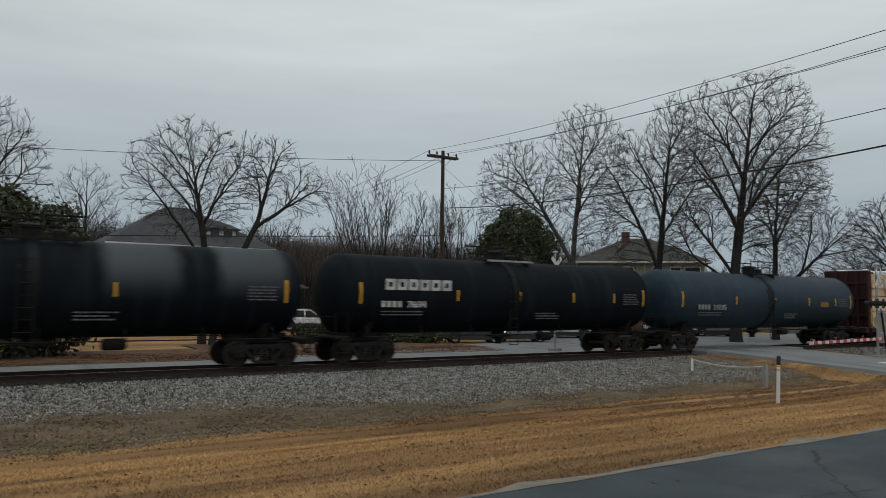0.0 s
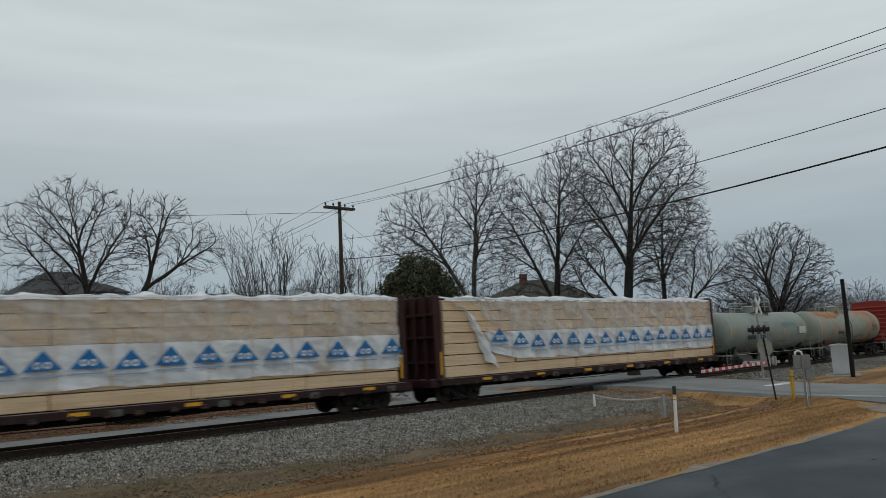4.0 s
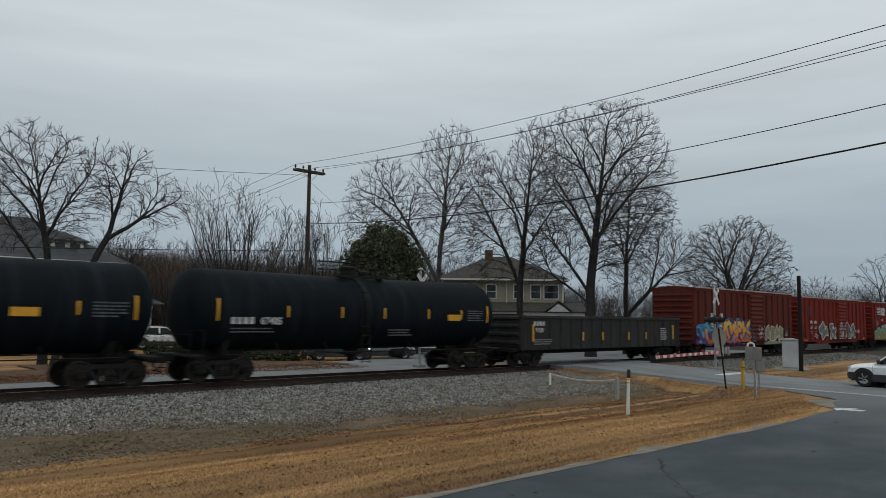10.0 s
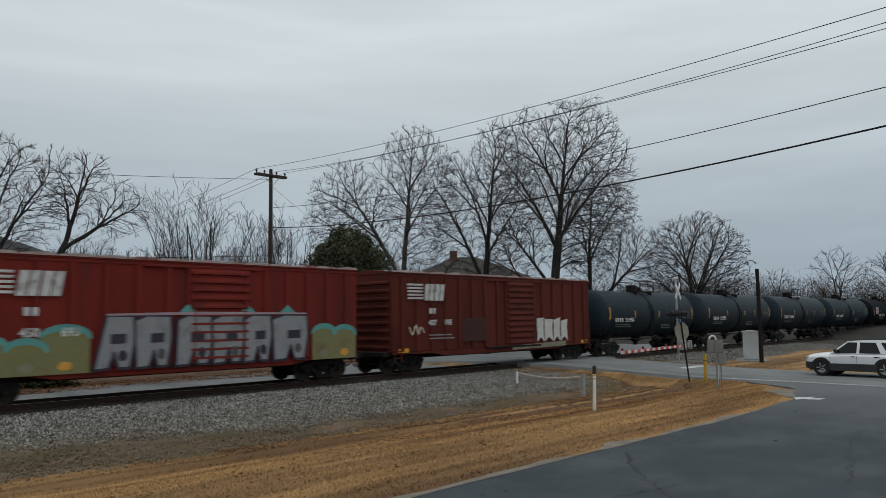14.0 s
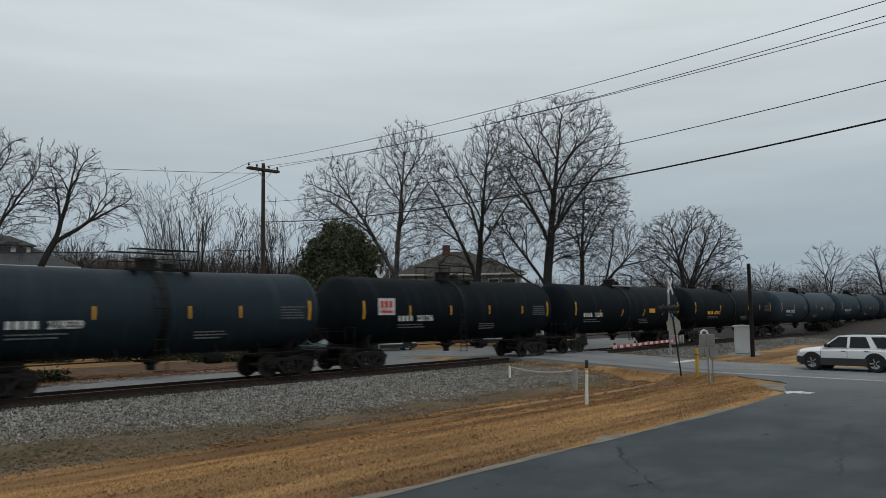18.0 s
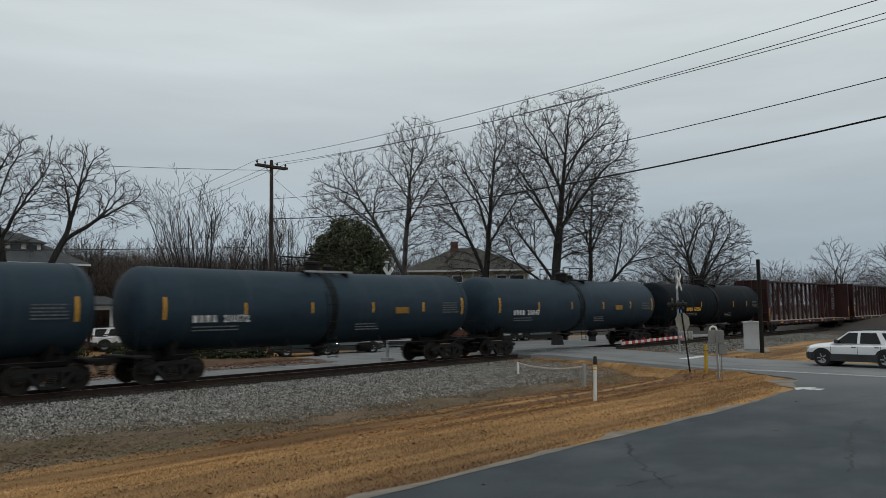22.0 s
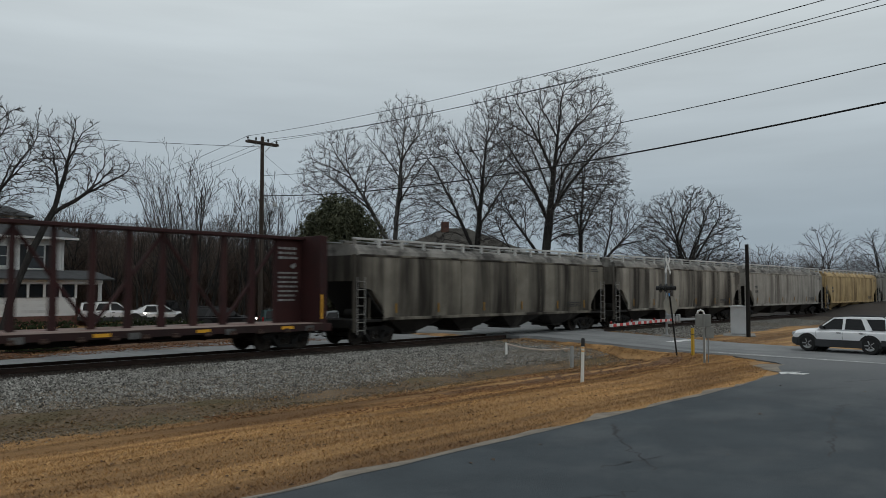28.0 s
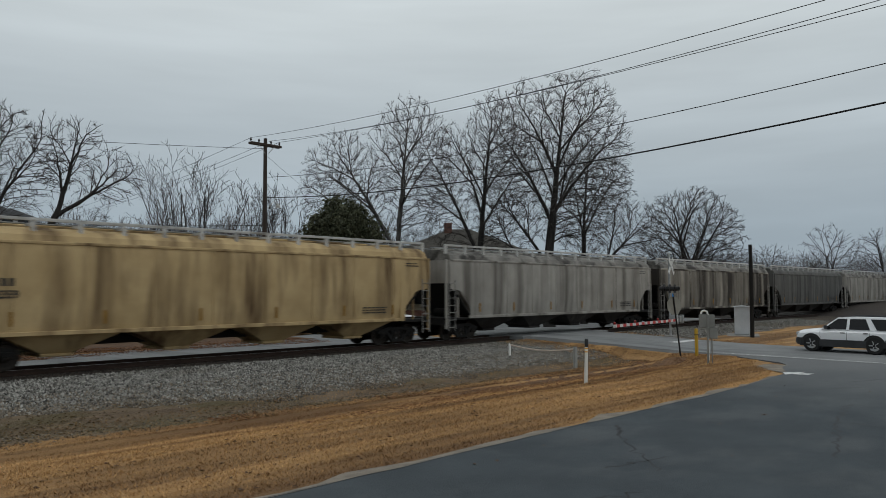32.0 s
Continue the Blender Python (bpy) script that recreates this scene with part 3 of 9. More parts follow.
solid("ground", grid_sheet(steps((-1500, -60, 90), (-60, -4, 4), (-4, 62, 0.7), (62, 140, 4), (140, 1500, 90)),
                           steps((-1500, -40, 90), (-40, 8, 4), (8, 20, 0.25), (20, 34, 0.6), (34, 90, 3), (90, 1500, 90)), rough_ground),
      M["grass"], "dormant tan winter grass over gently rolling ground", "ground", kind="structure", smooth=True)

# sealed parking lot with a crumbling gritty edge
lot_edge = []
for i in range(0, 103):
    x = -40 + i * 0.68
    y = 8.75 + 0.10 * noise.noise((x * 0.5, 1.0, 0.0)) + 0.05 * noise.noise((x * 2.1, 4.0, 0.0))
    if x > 21:
        y += soft(0, 0.25, (x - 21) / 4.5) + soft(0, 1.05, (x - 25.5) / 3.6)
    lot_edge.append((x, y))
lot = [(-40, -40), (31.8, -40), (32.3, 11.6), (32.0, 13.0), (31.4, 12.4), (30.8, 11.5), (30.2, 10.6)] + [p for p in reversed(lot_edge)]
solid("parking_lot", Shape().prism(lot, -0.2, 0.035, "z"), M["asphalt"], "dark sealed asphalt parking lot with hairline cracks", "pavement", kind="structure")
rim = Shape()
for (xa, ya), (xb, yb) in zip(lot_edge, lot_edge[1:]):
    if xb < 29.5:
        wa, wb = (0.26 + 0.75 * soft(0, 1, (q - 26.6) / 1.6) + 0.36 * noise.noise((q * 0.7, 9.0, 0.0)) + 0.12 * noise.noise((q * 2.6, 5.0, 0.0)) - (0.16 if xa > 22 else 0.0) for q in (xa, xb))
        rim.add([(xa, ya - 0.06, 0.042), (xb, yb - 0.06, 0.042), (xb, yb + wb, 0.005), (xa, ya + wa, 0.005)], [(0, 1, 2, 3)])
solid("pavement_edge", rim, M["concrete_edge"], "crumbling gritty strip where the asphalt meets the grass", "pavement edge", kind="structure")

# the road over the crossing
def road_strip(x_off0, x_off1, y0, y1, dz, n=60, deep=0.0):
    s = Shape()
    for i in range(n):
        ya, yb = y0 + (y1 - y0) * i / n, y0 + (y1 - y0) * (i + 1) / n
        za, zb = (soft(0.0, 0.305, 1 - abs(q - YT) / 13.0) + dz for q in (ya, yb))
        s.add([(road_x(ya) + x_off0, ya, za), (road_x(ya) + x_off1, ya, za), (road_x(yb) + x_off1, yb, zb), (road_x(yb) + x_off0, yb, zb)], [(0, 1, 2, 3)])
        if deep:
            s.add([(road_x(ya) + x_off0 - 0.15, ya, za - deep), (road_x(yb) + x_off0 - 0.15, yb, zb - deep), (road_x(yb) + x_off0, yb, zb), (road_x(ya) + x_off0, ya, za)], [(0, 1, 2, 3)])
            s.add([(road_x(ya) + x_off1 + 0.15, ya, za - deep), (road_x(yb) + x_off1 + 0.15, yb, zb - deep), (road_x(yb) + x_off1, yb, zb), (road_x(ya) + x_off1, ya, za)], [(0, 1, 2, 3)])
    return s


road_s = road_strip(-3.5, 3.3, -60, 120, 0.045, 120, 0.3)
solid("road", road_s, M["old_asphalt"], "worn pale grey asphalt road over the level crossing", "road", kind="structure")
for a, b, c, d, lab in ((-3.25, -3.13, -40, 14.0, "faded white edge line on the road"),):
    solid("road_line", road_strip(a, b, c, d, 0.051, 40), M["road_paint"], lab, "road marking", kind="structure")
solid("stop_line", road_strip(0.3, 3.0, 18.0, 18.5, 0.052, 2), M["road_paint"], "worn white stop line before the crossing", "road marking", kind="structure")
arrow = [(-0.36, -0.34), (-0.16, -0.20), (0.06, -0.22), (0.06, -0.62), (0.52, 0.0), (0.06, 0.62), (0.06, 0.22), (-0.20, 0.26), (-0.42, 0.10)]
ca, sa = math.cos(radians(78)), math.sin(radians(78))
solid("road_arrow", Shape().prism([(26.5 + p[0] * ca - p[1] * sa, 8.75 + p[0] * sa + p[1] * ca) for p in arrow], 0.036, 0.041, "z"), M["road_paint"],
      "white direction arrow painted on the asphalt", "road marking", kind="structure")

# street on the far side, running with the track
far_road = [(-120, 29.9), (26, 30.2), (60, 31.5), (160, 36), (160, 44), (60, 42.5), (34, 41.5), (20, 36.2), (5, 33.8), (-120, 33.4)]
solid("far_street", Shape().prism(far_road, -0.2, 0.03, "z"), M["old_asphalt"], "worn grey street along the far side of the track", "road", kind="structure")
litter = Shape()
for x0, x1, y0, y1 in ((-60, 12, 33.5, 41), (12, 28, 36.5, 45)):
    for i in range(30):
        xa, xb = x0 + (x1 - x0) * i / 30, x0 + (x1 - x0) * (i + 1) / 30
        n0, n1 = noise.noise((xa * 0.3, 2.0, 0)), noise.noise((xb * 0.3, 2.0, 0))
        litter.add([(xa, y0 - 0.1 + 0.3 * n0, 0.04), (xb, y0 - 0.1 + 0.3 * n1, 0.04), (xb, y1 + n1, 0.045), (xa, y1 + n0, 0.045)], [(0, 1, 2, 3)])
solid("leaf_strip", litter, M["leaf_litter"], "brown fallen leaves along the street edge", "leaf litter", kind="structure")

# ---- track ----
bed = [(17.7, -0.56), (18.7, -0.31), (20.4, -0.10), (22.4, 0.03), (24.6, 0.13), (25.6, 0.15), (26.8, 0.16), (28.0, 0.15), (29.0, 0.10), (30.2, -0.03)]
bed_s = Shape()
xs = steps((-150, -6, 6), (-6, 60, 0.6), (60, 200, 6))


def bed_y(x, k):
    y = bed[k][0]
    return y + (0.5 * noise.noise((x * 0.35, 7.0, 0)) + 0.25 * noise.noise((x * 1.1, 8.0, 0)) if k == 0 else 0.06 * noise.noise((x * 0.9, k * 3.0, 0)))


bed_s.add([(x, bed_y(x, k), bed[k][1] + 0.035 * noise.noise((x * 0.8, k * 2.0, 5.0))) for k in range(len(bed)) for x in xs],
          [(k * len(xs) + i, k * len(xs) + i + 1, (k + 1) * len(xs) + i + 1, (k + 1) * len(xs) + i) for k in range(len(bed) - 1) for i in range(len(xs) - 1)])
solid("track_bed", bed_s, M["ballast"], "grey crushed-stone ballast bank under the track", "track bed", kind="structure", smooth=True)

def toe(x):
    """Where the clean ballast gives way to soil."""
    return 18.5 + 1.35 * soft(1, 0, (x - 5) / 9)


# bare gritty soil along the foot of the ballast, and worn reddish soil in the ditch
def soil_patch(x0, x1, lo, hi, material, label, seed, wob):
    xs_, k = steps((x0, x1, 0.35)), 12
    vs = []
    for x in xs_:
        a = lo(x) + wob * (noise.noise((x * 0.45, seed, 0)) + 0.6 * noise.noise((x * 1.7, seed, 3)))
        b = hi(x) + wob * (noise.noise((x * 0.5, seed, 7)) + 0.5 * noise.noise((x * 1.9, seed, 5)))
        for j in range(k + 1):
            y = a + (b - a) * j / k
            vs.append((x, y, max(rough_ground(x, y) + (0.014 if j else -0.04), float(np.interp(y, [q[0] for q in bed], [q[1] for q in bed])) + 0.045)))
    fs = [(i * (k + 1) + j, (i + 1) * (k + 1) + j, (i + 1) * (k + 1) + j + 1, i * (k + 1) + j + 1) for i in range(len(xs_) - 1) for j in range(k)]
    solid("bare_soil", Shape().add(vs, fs), M[material], label, "soil", kind="structure", smooth=True)


soil_patch(-3, 31, lambda x: 16.9 + 0.03 * x, toe, "soil", "gritty brown soil along the foot of the ballast", 1.0, 0.45)
soil_patch(17.5, 31.5, lambda x: 14.9 + 0.9 * soft(1, 0, (x - 17.5) / 4) - 0.2 * soft(0, 1, (x - 24) / 5), lambda x: 16.6 + 0.25 * soft(0, 1, (x - 20) / 6), "red_soil", "worn reddish soil in the shallow ditch", 2.0, 0.5)

track = thing("railway_track", "single railway track with rusty rails on dark ties", "railway track", kind="structure")
for side in (-1, 1):
    yc = YT + side * GAUGE
    part("rail", Shape().prism([(yc - 0.07, RAIL - 0.175), (yc + 0.07, RAIL - 0.175), (yc + 0.07, RAIL - 0.155), (yc + 0.012, RAIL - 0.13), (yc + 0.012, RAIL - 0.045),
                                (yc + 0.036, RAIL - 0.035), (yc + 0.036, RAIL - 0.004), (yc + 0.028, RAIL), (yc - 0.028, RAIL), (yc - 0.036, RAIL - 0.004),
                                (yc - 0.036, RAIL - 0.035), (yc - 0.012, RAIL - 0.045), (yc - 0.012, RAIL - 0.13), (yc - 0.07, RAIL - 0.155)], -300, 400, "x"), M["rail"], track)
    part("rail_head", Shape().box(-300, 400, yc - 0.026, yc + 0.026, RAIL, RAIL + 0.003), M["rail_head"], track, "bright worn running surface")
tie_me = Shape().box(-0.115, 0.115, -1.3, 1.3, -0.16, 0, 0.012).mesh("tie", M["tie"])
for i in range(290):
    x = -20 + i * 0.52
    if abs(x - road_x(YT)) > 4.2:
        part("tie", tie_me, M["tie"], track, at=pose(x, YT + random.uniform(-0.03, 0.03), RAIL - 0.176, 0, 0, random.uniform(-1, 1)))
# timber and asphalt panels between the rails of the crossing
for k, (ya, yb) in enumerate(((YT - 1.75, YT - 0.80), (YT - 0.62, YT + 0.62), (YT + 0.80, YT + 1.75))):
    part("crossing_panel", Shape().box(road_x(YT) - 4.4, road_x(YT) + 4.3, ya, yb, 0.1, RAIL + 0.002, 0.02), M["old_asphalt"], track, "grey crossing panel beside the rails")


def loose_stones(n, x0, x1, y0, y1, size, material, name, label, seed, thin=0.01, fade=None):
    rng = np.random.default_rng(seed)
    base = np.array([(1, 0, 0), (-1, 0, 0), (0, 1, 0), (0, -1, 0), (0, 0, 1), (0, 0, -1)], float)
    tri = np.array([(0, 2, 4), (2, 1, 4), (1, 3, 4), (3, 0, 4), (2, 0, 5), (1, 2, 5), (3, 1, 5), (0, 3, 5)])
    px, py = rng.uniform(x0, x1, n), rng.uniform(y0, y1, n)
    bx, bz = [b[0] for b in bed], [b[1] for b in bed]
    pz = np.interp(py, bx, bz)
    if fade:
        pz = np.maximum(pz, [rough_ground(a, b) for a, b in zip(px, py)])
    ok = (np.abs(px - (35.5 + 0.11 * (py - 8))) > 4.6) & (rng.uniform(0, 1, n) < np.clip((py - np.array([toe(a) for a in px]) - 0.25) / thin, 0.05 if size > 0.035 else 1.0, 1))
    if fade:
        ok &= rng.uniform(0, 1, n) < np.clip((py - y0) / fade, 0, 1) ** 1.5
    px, py, pz = px[ok], py[ok], pz[ok]
    n = len(px)
    rad = rng.uniform(0.55, 1.25, (n, 1, 3)) * size
    ang = rng.uniform(0, 6.28, n)
    tilt = rng.uniform(-0.6, 0.6, n)
    v = base[None] * rad * rng.uniform(0.75, 1.2, (n, 6, 1))
    c, s = np.cos(tilt)[:, None], np.sin(tilt)[:, None]
    v = np.stack([v[..., 0], v[..., 1] * c - v[..., 2] * s, v[..., 1] * s + v[..., 2] * c], -1)
    c, s = np.cos(ang)[:, None], np.sin(ang)[:, None]
    v = np.stack([v[..., 0] * c - v[..., 1] * s, v[..., 0] * s + v[..., 1] * c, v[..., 2]], -1)
    v = v + np.stack([px, py, pz + size * 0.25], -1)[:, None]
    f = tri[None] + (np.arange(n) * 6)[:, None, None]
    me = bpy.data.meshes.new(name)
    me.from_pydata(v.reshape(-1, 3).tolist(), [], f.reshape(-1, 3).tolist())
    me.materials.append(material)
    return tagged(new(name, me), label, "ballast", kind="stuff")


loose_stones(48000, -1, 34, 18.3, 24.9, 0.050, M["stone"], "ballast_stones", "loose light grey crushed stones on the bank", 3, 1.0)
loose_stones(17500, -1, 34, 19.0, 22.0, 0.036, M["brown_stone"], "dirty_stones", "small dirty brown stones along the foot of the bank", 7)
loose_stones(16000, 34, 75, 18.3, 25.4, 0.05, M["stone"], "ballast_stones", "loose light grey crushed stones on the bank", 4, 2.6)
loose_stones(40000, -1, 33, 17.5, 21.2, 0.031, M["mid_stone"], "dirty_stones", "small dusty stones on the lower bank", 10, fade=3.0)
loose_stones(64000, -1, 33, 16.7, 20.4, 0.026, M["brown_stone"], "dirty_stones", "fine dirty grit strewn over the soil", 8, fade=2.0)
loose_stones(7500, -1, 33, 17.3, 20.6, 0.034, M["stone"], "ballast_stones", "stray pale stones below the bank", 9, fade=2.2)
loose_stones(16000, 0, 40, 24.55, 26.0, 0.034, M["dark_stone"], "grimy_stones", "dark stones beside the ties", 5)
loose_stones(5000, 0, 45, 28.1, 29.6, 0.034, M["dark_stone"], "grimy_stones", "dark stones beside the ties", 6)

# ---- trees ----
def branch(tubes, twigs, start, way, length, radius, level, rng, spec):
    """Grows one limb and its side shoots; thick ones go to tubes, thin ones to twigs."""
    bend, up, kids, ratio, levels = spec["bend"], spec["up"], spec["kids"], spec["ratio"], spec["levels"]
    n = 5 if level < 2 else 3 if level < 4 else 2
    pts, rs = [start], [radius]
    d = way.copy()
    seg = length / n
    for i in range(n):
        d = (d + Vector((rng.gauss(0, bend), rng.gauss(0, bend), rng.gauss(0, bend) + up)) * (0.6 if level == 0 else 1)).normalized()
        pts.append(pts[-1] + d * seg)
        rs.append(max(spec["tip"], radius * (1 - (0.3 if level == 0 and spec["keep"] > 0.62 else 0.62) * (i + 1) / n)))
    (tubes if level < 2 else twigs).tube(pts, rs, 7 if level == 0 else 5 if level == 1 else 3, caps=False)
    if level >= levels:
        return
    count = kids[level]
    for k in range(count):
        f = (0.22 if level else spec["clear"]) + (1 - (0.22 if level else spec["clear"])) * (k + rng.random() * 0.8) / count
        i = min(n - 1, int(f * n))
        p = pts[i].lerp(pts[i + 1], f * n - i)
        axis = (pts[i + 1] - pts[i]).normalized()
        ang = radians(rng.uniform(*spec["angle"][min(level, len(spec["angle"]) - 1)]))
        side = axis.orthogonal().normalized()
        side.rotate(Matrix.Rotation(k * 2.4 + rng.uniform(-0.6, 0.6), 3, axis).to_euler())
        w = (axis * math.cos(ang) + side * math.sin(ang)).normalized()
        r = max(spec["tip"], (rs[i] * (1 - (f * n - i)) + rs[i + 1] * (f * n - i)) * rng.uniform(0.5, 0.72) * (0.9 if level else spec["keep"] / 0.6))
        shrink = (1 - 0.45 * max(0, f - 0.35)) * rng.uniform(0.75, 1.15)
        branch(tubes, twigs, p, w, length * ratio[level] * shrink, r, level + 1, rng, spec)


def spec_of(**over):
    s = dict(bend=0.10, up=0.045, kids=(9, 7, 6, 5), ratio=(0.62, 0.52, 0.48, 0.5), levels=4, tip=0.008, clear=0.3, keep=0.5, angle=((28, 58), (30, 62), (30, 70)))
    s.update(over)
    return s


def bare_tree(x, y, height, seed, label, trunk_r=0.32, material="bark", twig="twig", lean=(0, 0), stems=1, spread=0.28, base_z=None, name="bare_tree", group="", **over):
    rng = random.Random(seed)
    spec = spec_of(**over)
    root = thing(name, label, "tree", (x, y, (ground_z(x, y) if base_z is None else base_z) - 0.1), group=group)
    tubes, twigs = Shape(), Shape()
    for s in range(stems):
        off = Vector((0, 0, 0)) if stems == 1 else Vector((rng.uniform(-0.5, 0.5), rng.uniform(-0.5, 0.5), 0))
        tilt = Vector((lean[0] + (rng.uniform(-spread, spread) if stems > 1 else 0), lean[1] + (rng.uniform(-spread, spread) if stems > 1 else 0), 1)).normalized()
        branch(tubes, twigs, off, tilt, height * over.get("trunk_share", 0.72), trunk_r, 0, rng, spec)
    part("trunk", fast_mesh(tubes, "trunk", M[material]), None, root)
    part("crown", fast_mesh(twigs, "crown", M[twig]), None, root, "fine bare leafless twigs")
    return root


def fast_mesh(shape, name, material):
    me = bpy.data.meshes.new(name)
    me.from_pydata(shape.v, [], shape.f)
    me.materials.append(material)
    return me


def leaf_cloud(blobs, count, size, seed):
    """Small leaf clumps scattered through the shells of uneven blobs."""
    rng = np.random.default_rng(seed)
    vol = np.array([b[3] * b[4] * b[5] for b in blobs]) ** (2 / 3)
    which = rng.choice(len(blobs), count, p=vol / vol.sum())
    B = np.array(blobs)[which]
    d = rng.normal(size=(count, 3))
    d /= np.linalg.norm(d, axis=1)[:, None]
    r = rng.uniform(0.6, 1.0, count) ** 0.5 * np.where(rng.uniform(0, 1, count) < 0.35, rng.uniform(1.0, 1.75, count), 1.0)
    c = B[:, :3] + d * B[:, 3:] * r[:, None]
    u = rng.normal(size=(count, 3)) + d * 0.4
    u /= np.linalg.norm(u, axis=1)[:, None]
    w = np.cross(u, rng.normal(size=(count, 3)))
    w /= np.linalg.norm(w, axis=1)[:, None]
    s = size * rng.uniform(0.6, 1.4, count)[:, None]
    quad = np.stack([c - u * s, c + w * s * 0.45 + d * s * 0.15, c + u * s, c - w * s * 0.45 + d * s * 0.15], 1)
    return quad.reshape(-1, 3).tolist(), (np.arange(count * 4).reshape(-1, 4)).tolist()


def evergreen(x, y, blobs, count, size, seed, label, name="evergreen_tree", material="evergreen", category="tree", trunk=True):
    root = thing(name, label, category, (x, y, ground_z(x, y) - 0.05))
    v, f = leaf_cloud(blobs, count, size, seed)
    me = bpy.data.meshes.new("crown")
    me.from_pydata(v, [], f)
    me.materials.append(M[material])
    part("crown", me, None, root)
    inner = Shape()
    for bx, by, bz, rx, ry, rz in blobs:
        prof = [(-rz * 0.45, rx * 0.15), (-rz * 0.25, rx * 0.4), (0, rx * 0.5), (rz * 0.25, rx * 0.4), (rz * 0.45, rx * 0.15)]
        inner.turned(prof, "z", 8, (bx, by, bz))
    part("inner_foliage", fast_mesh(inner, "inner_foliage", M[material]), None, root)
    if trunk:
        part("trunk", Shape().tube([(0, 0, 0), (0.1, 0, 2), (0, 0.1, 4)], [0.22, 0.18, 0.1], 7), M["bark"], root)
    return root


def polar(az, r):
    return r * math.sin(radians(az)), r * math.cos(radians(az))


def grow_crown(lobes, fork, lean, rng, points, arms, step=0.42, kill=0.62, reach=4.0, wild=0.16):
    """Grows a branching skeleton into rounded lobes: limbs bow out of the trunk, then every shoot
    turns towards the free room round it until the lobes are filled. Returns places and parents."""
    cloud = []
    vol = np.array([b[3] * b[4] * b[5] for b in lobes])
    for k, b in enumerate(lobes):
        n = int(points * vol[k] / vol.sum())
        d = rng.normal(size=(n, 3))
        d /= np.linalg.norm(d, axis=1)[:, None]
        q = rng.uniform(0.0, 1.0, n) ** 0.40
        cloud.append(np.array(b[:3]) + d * q[:, None] * np.array(b[3:]))
    P = np.concatenate(cloud)
    P = P[P[:, 2] > fork * 0.8]
    cap = 60000
    N, par, way, kids = np.zeros((cap, 3)), np.full(cap, -1), np.zeros((cap, 3)), np.zeros(cap, int)
    count = 0

    def put(p, parent):
        nonlocal count
        N[count], par[count] = p, parent
        if parent >= 0:
            kids[parent] += 1
            d = N[count] - N[parent]
            way[count] = d / max(1e-6, np.linalg.norm(d))
        count += 1
        return count - 1

    last = -1
    rise = max(5, int(fork / step))
    for i in range(rise + 1):
        f = i / rise
        sway = np.array([rng.normal(0, 0.03), rng.normal(0, 0.03), 0]) * (0 < i < rise)
        last = put(np.array([lean * f ** 1.5, 0.0, fork * f]) + sway, last)
    trunk = count
    goals = []
    for b in lobes:
        limbs = arms or (9 if len(lobes) > 1 else 16)
        turn = rng.uniform(0, 6.28)
        for k in range(limbs):
            a, e = turn + k * 2.4 + rng.uniform(-0.3, 0.3), radians(84 - 96 * ((k + 0.5) / limbs) ** 0.8)
            q = rng.uniform(0.5, 0.78)
            goals.append(np.array([b[0] + b[3] * q * math.cos(a) * math.cos(e), b[1] + b[4] * q * math.sin(a) * math.cos(e), b[2] + b[5] * q * math.sin(e)]))
    run = np.zeros(cap)
    for i in range(1, count):
        run[i] = run[i - 1] + np.linalg.norm(N[i] - N[i - 1])
    low = max(1, int(trunk * 0.72))
    goals.sort(key=lambda g: -np.linalg.norm(g - N[trunk - 1]))
    for g in goals:
        if g[2] < fork * 0.8:
            continue
        d = g - N[low:count]
        far = np.linalg.norm(d, axis=1)
        turn_cos = (d * way[low:count]).sum(1) / np.maximum(far, 1e-6)
        cost = far + 0.82 * run[low:count] + np.where(turn_cos < 0.5, 2.5 * (0.5 - turn_cos) * far, 0) + np.where(kids[low:count] > 2, 50, 0) + np.maximum(0, N[low:count, 2] - g[2]) * 0.8
        at = int(np.argmin(cost)) + low
        o = N[at].copy()
        gap = np.linalg.norm(g - o)
        bow = o + (g - o) * 0.5 + way[at] * gap * 0.14 + np.array([0, 0, -0.05 * gap])
        m = max(2, int(gap / step))
        for i in range(1, m + 1):
            f = i / m
            p = o * (1 - f) ** 2 + bow * 2 * f * (1 - f) + g * f * f
            was = at
            at = put(p + rng.normal(0, 0.02, 3) * (0.4 + wild * 4), at)
            run[at] = run[was] + np.linalg.norm(N[at] - N[was])
    near, dist = np.zeros(len(P), int), np.full(len(P), 1e9)
    fresh = 3
    for turn in range(110):
        block = N[fresh:count]
        d = np.linalg.norm(P[:, None, :] - block[None], axis=2)
        j = d.argmin(1)
        dj = d[np.arange(len(P)), j]
        better = dj < dist
        dist[better], near[better] = dj[better], j[better] + fresh
        keep = dist > kill
        P, near, dist = P[keep], near[keep], dist[keep]
        if not len(P):
            break
        fresh = count
        ok = dist < reach + 0.15 * turn
        pull = np.zeros((count, 3))
        np.add.at(pull, near[ok], (P[ok] - N[near[ok]]) / dist[ok][:, None])
        live = np.flatnonzero((np.abs(pull).sum(1) > 0) & (kids[:count] < 3))
        if not len(live):
            break
        for i in live:
            fan = N[i] - N[trunk - 1]
            v = pull[i] / np.linalg.norm(pull[i]) + way[i] * 0.8 + fan / max(1.0, np.linalg.norm(fan)) * 0.4 + rng.normal(0, wild * 0.75, 3) + np.array([0, 0, 0.12])
            put(N[i] + v / np.linalg.norm(v) * step, i)
    return N[:count].copy(), par[:count].copy(), trunk


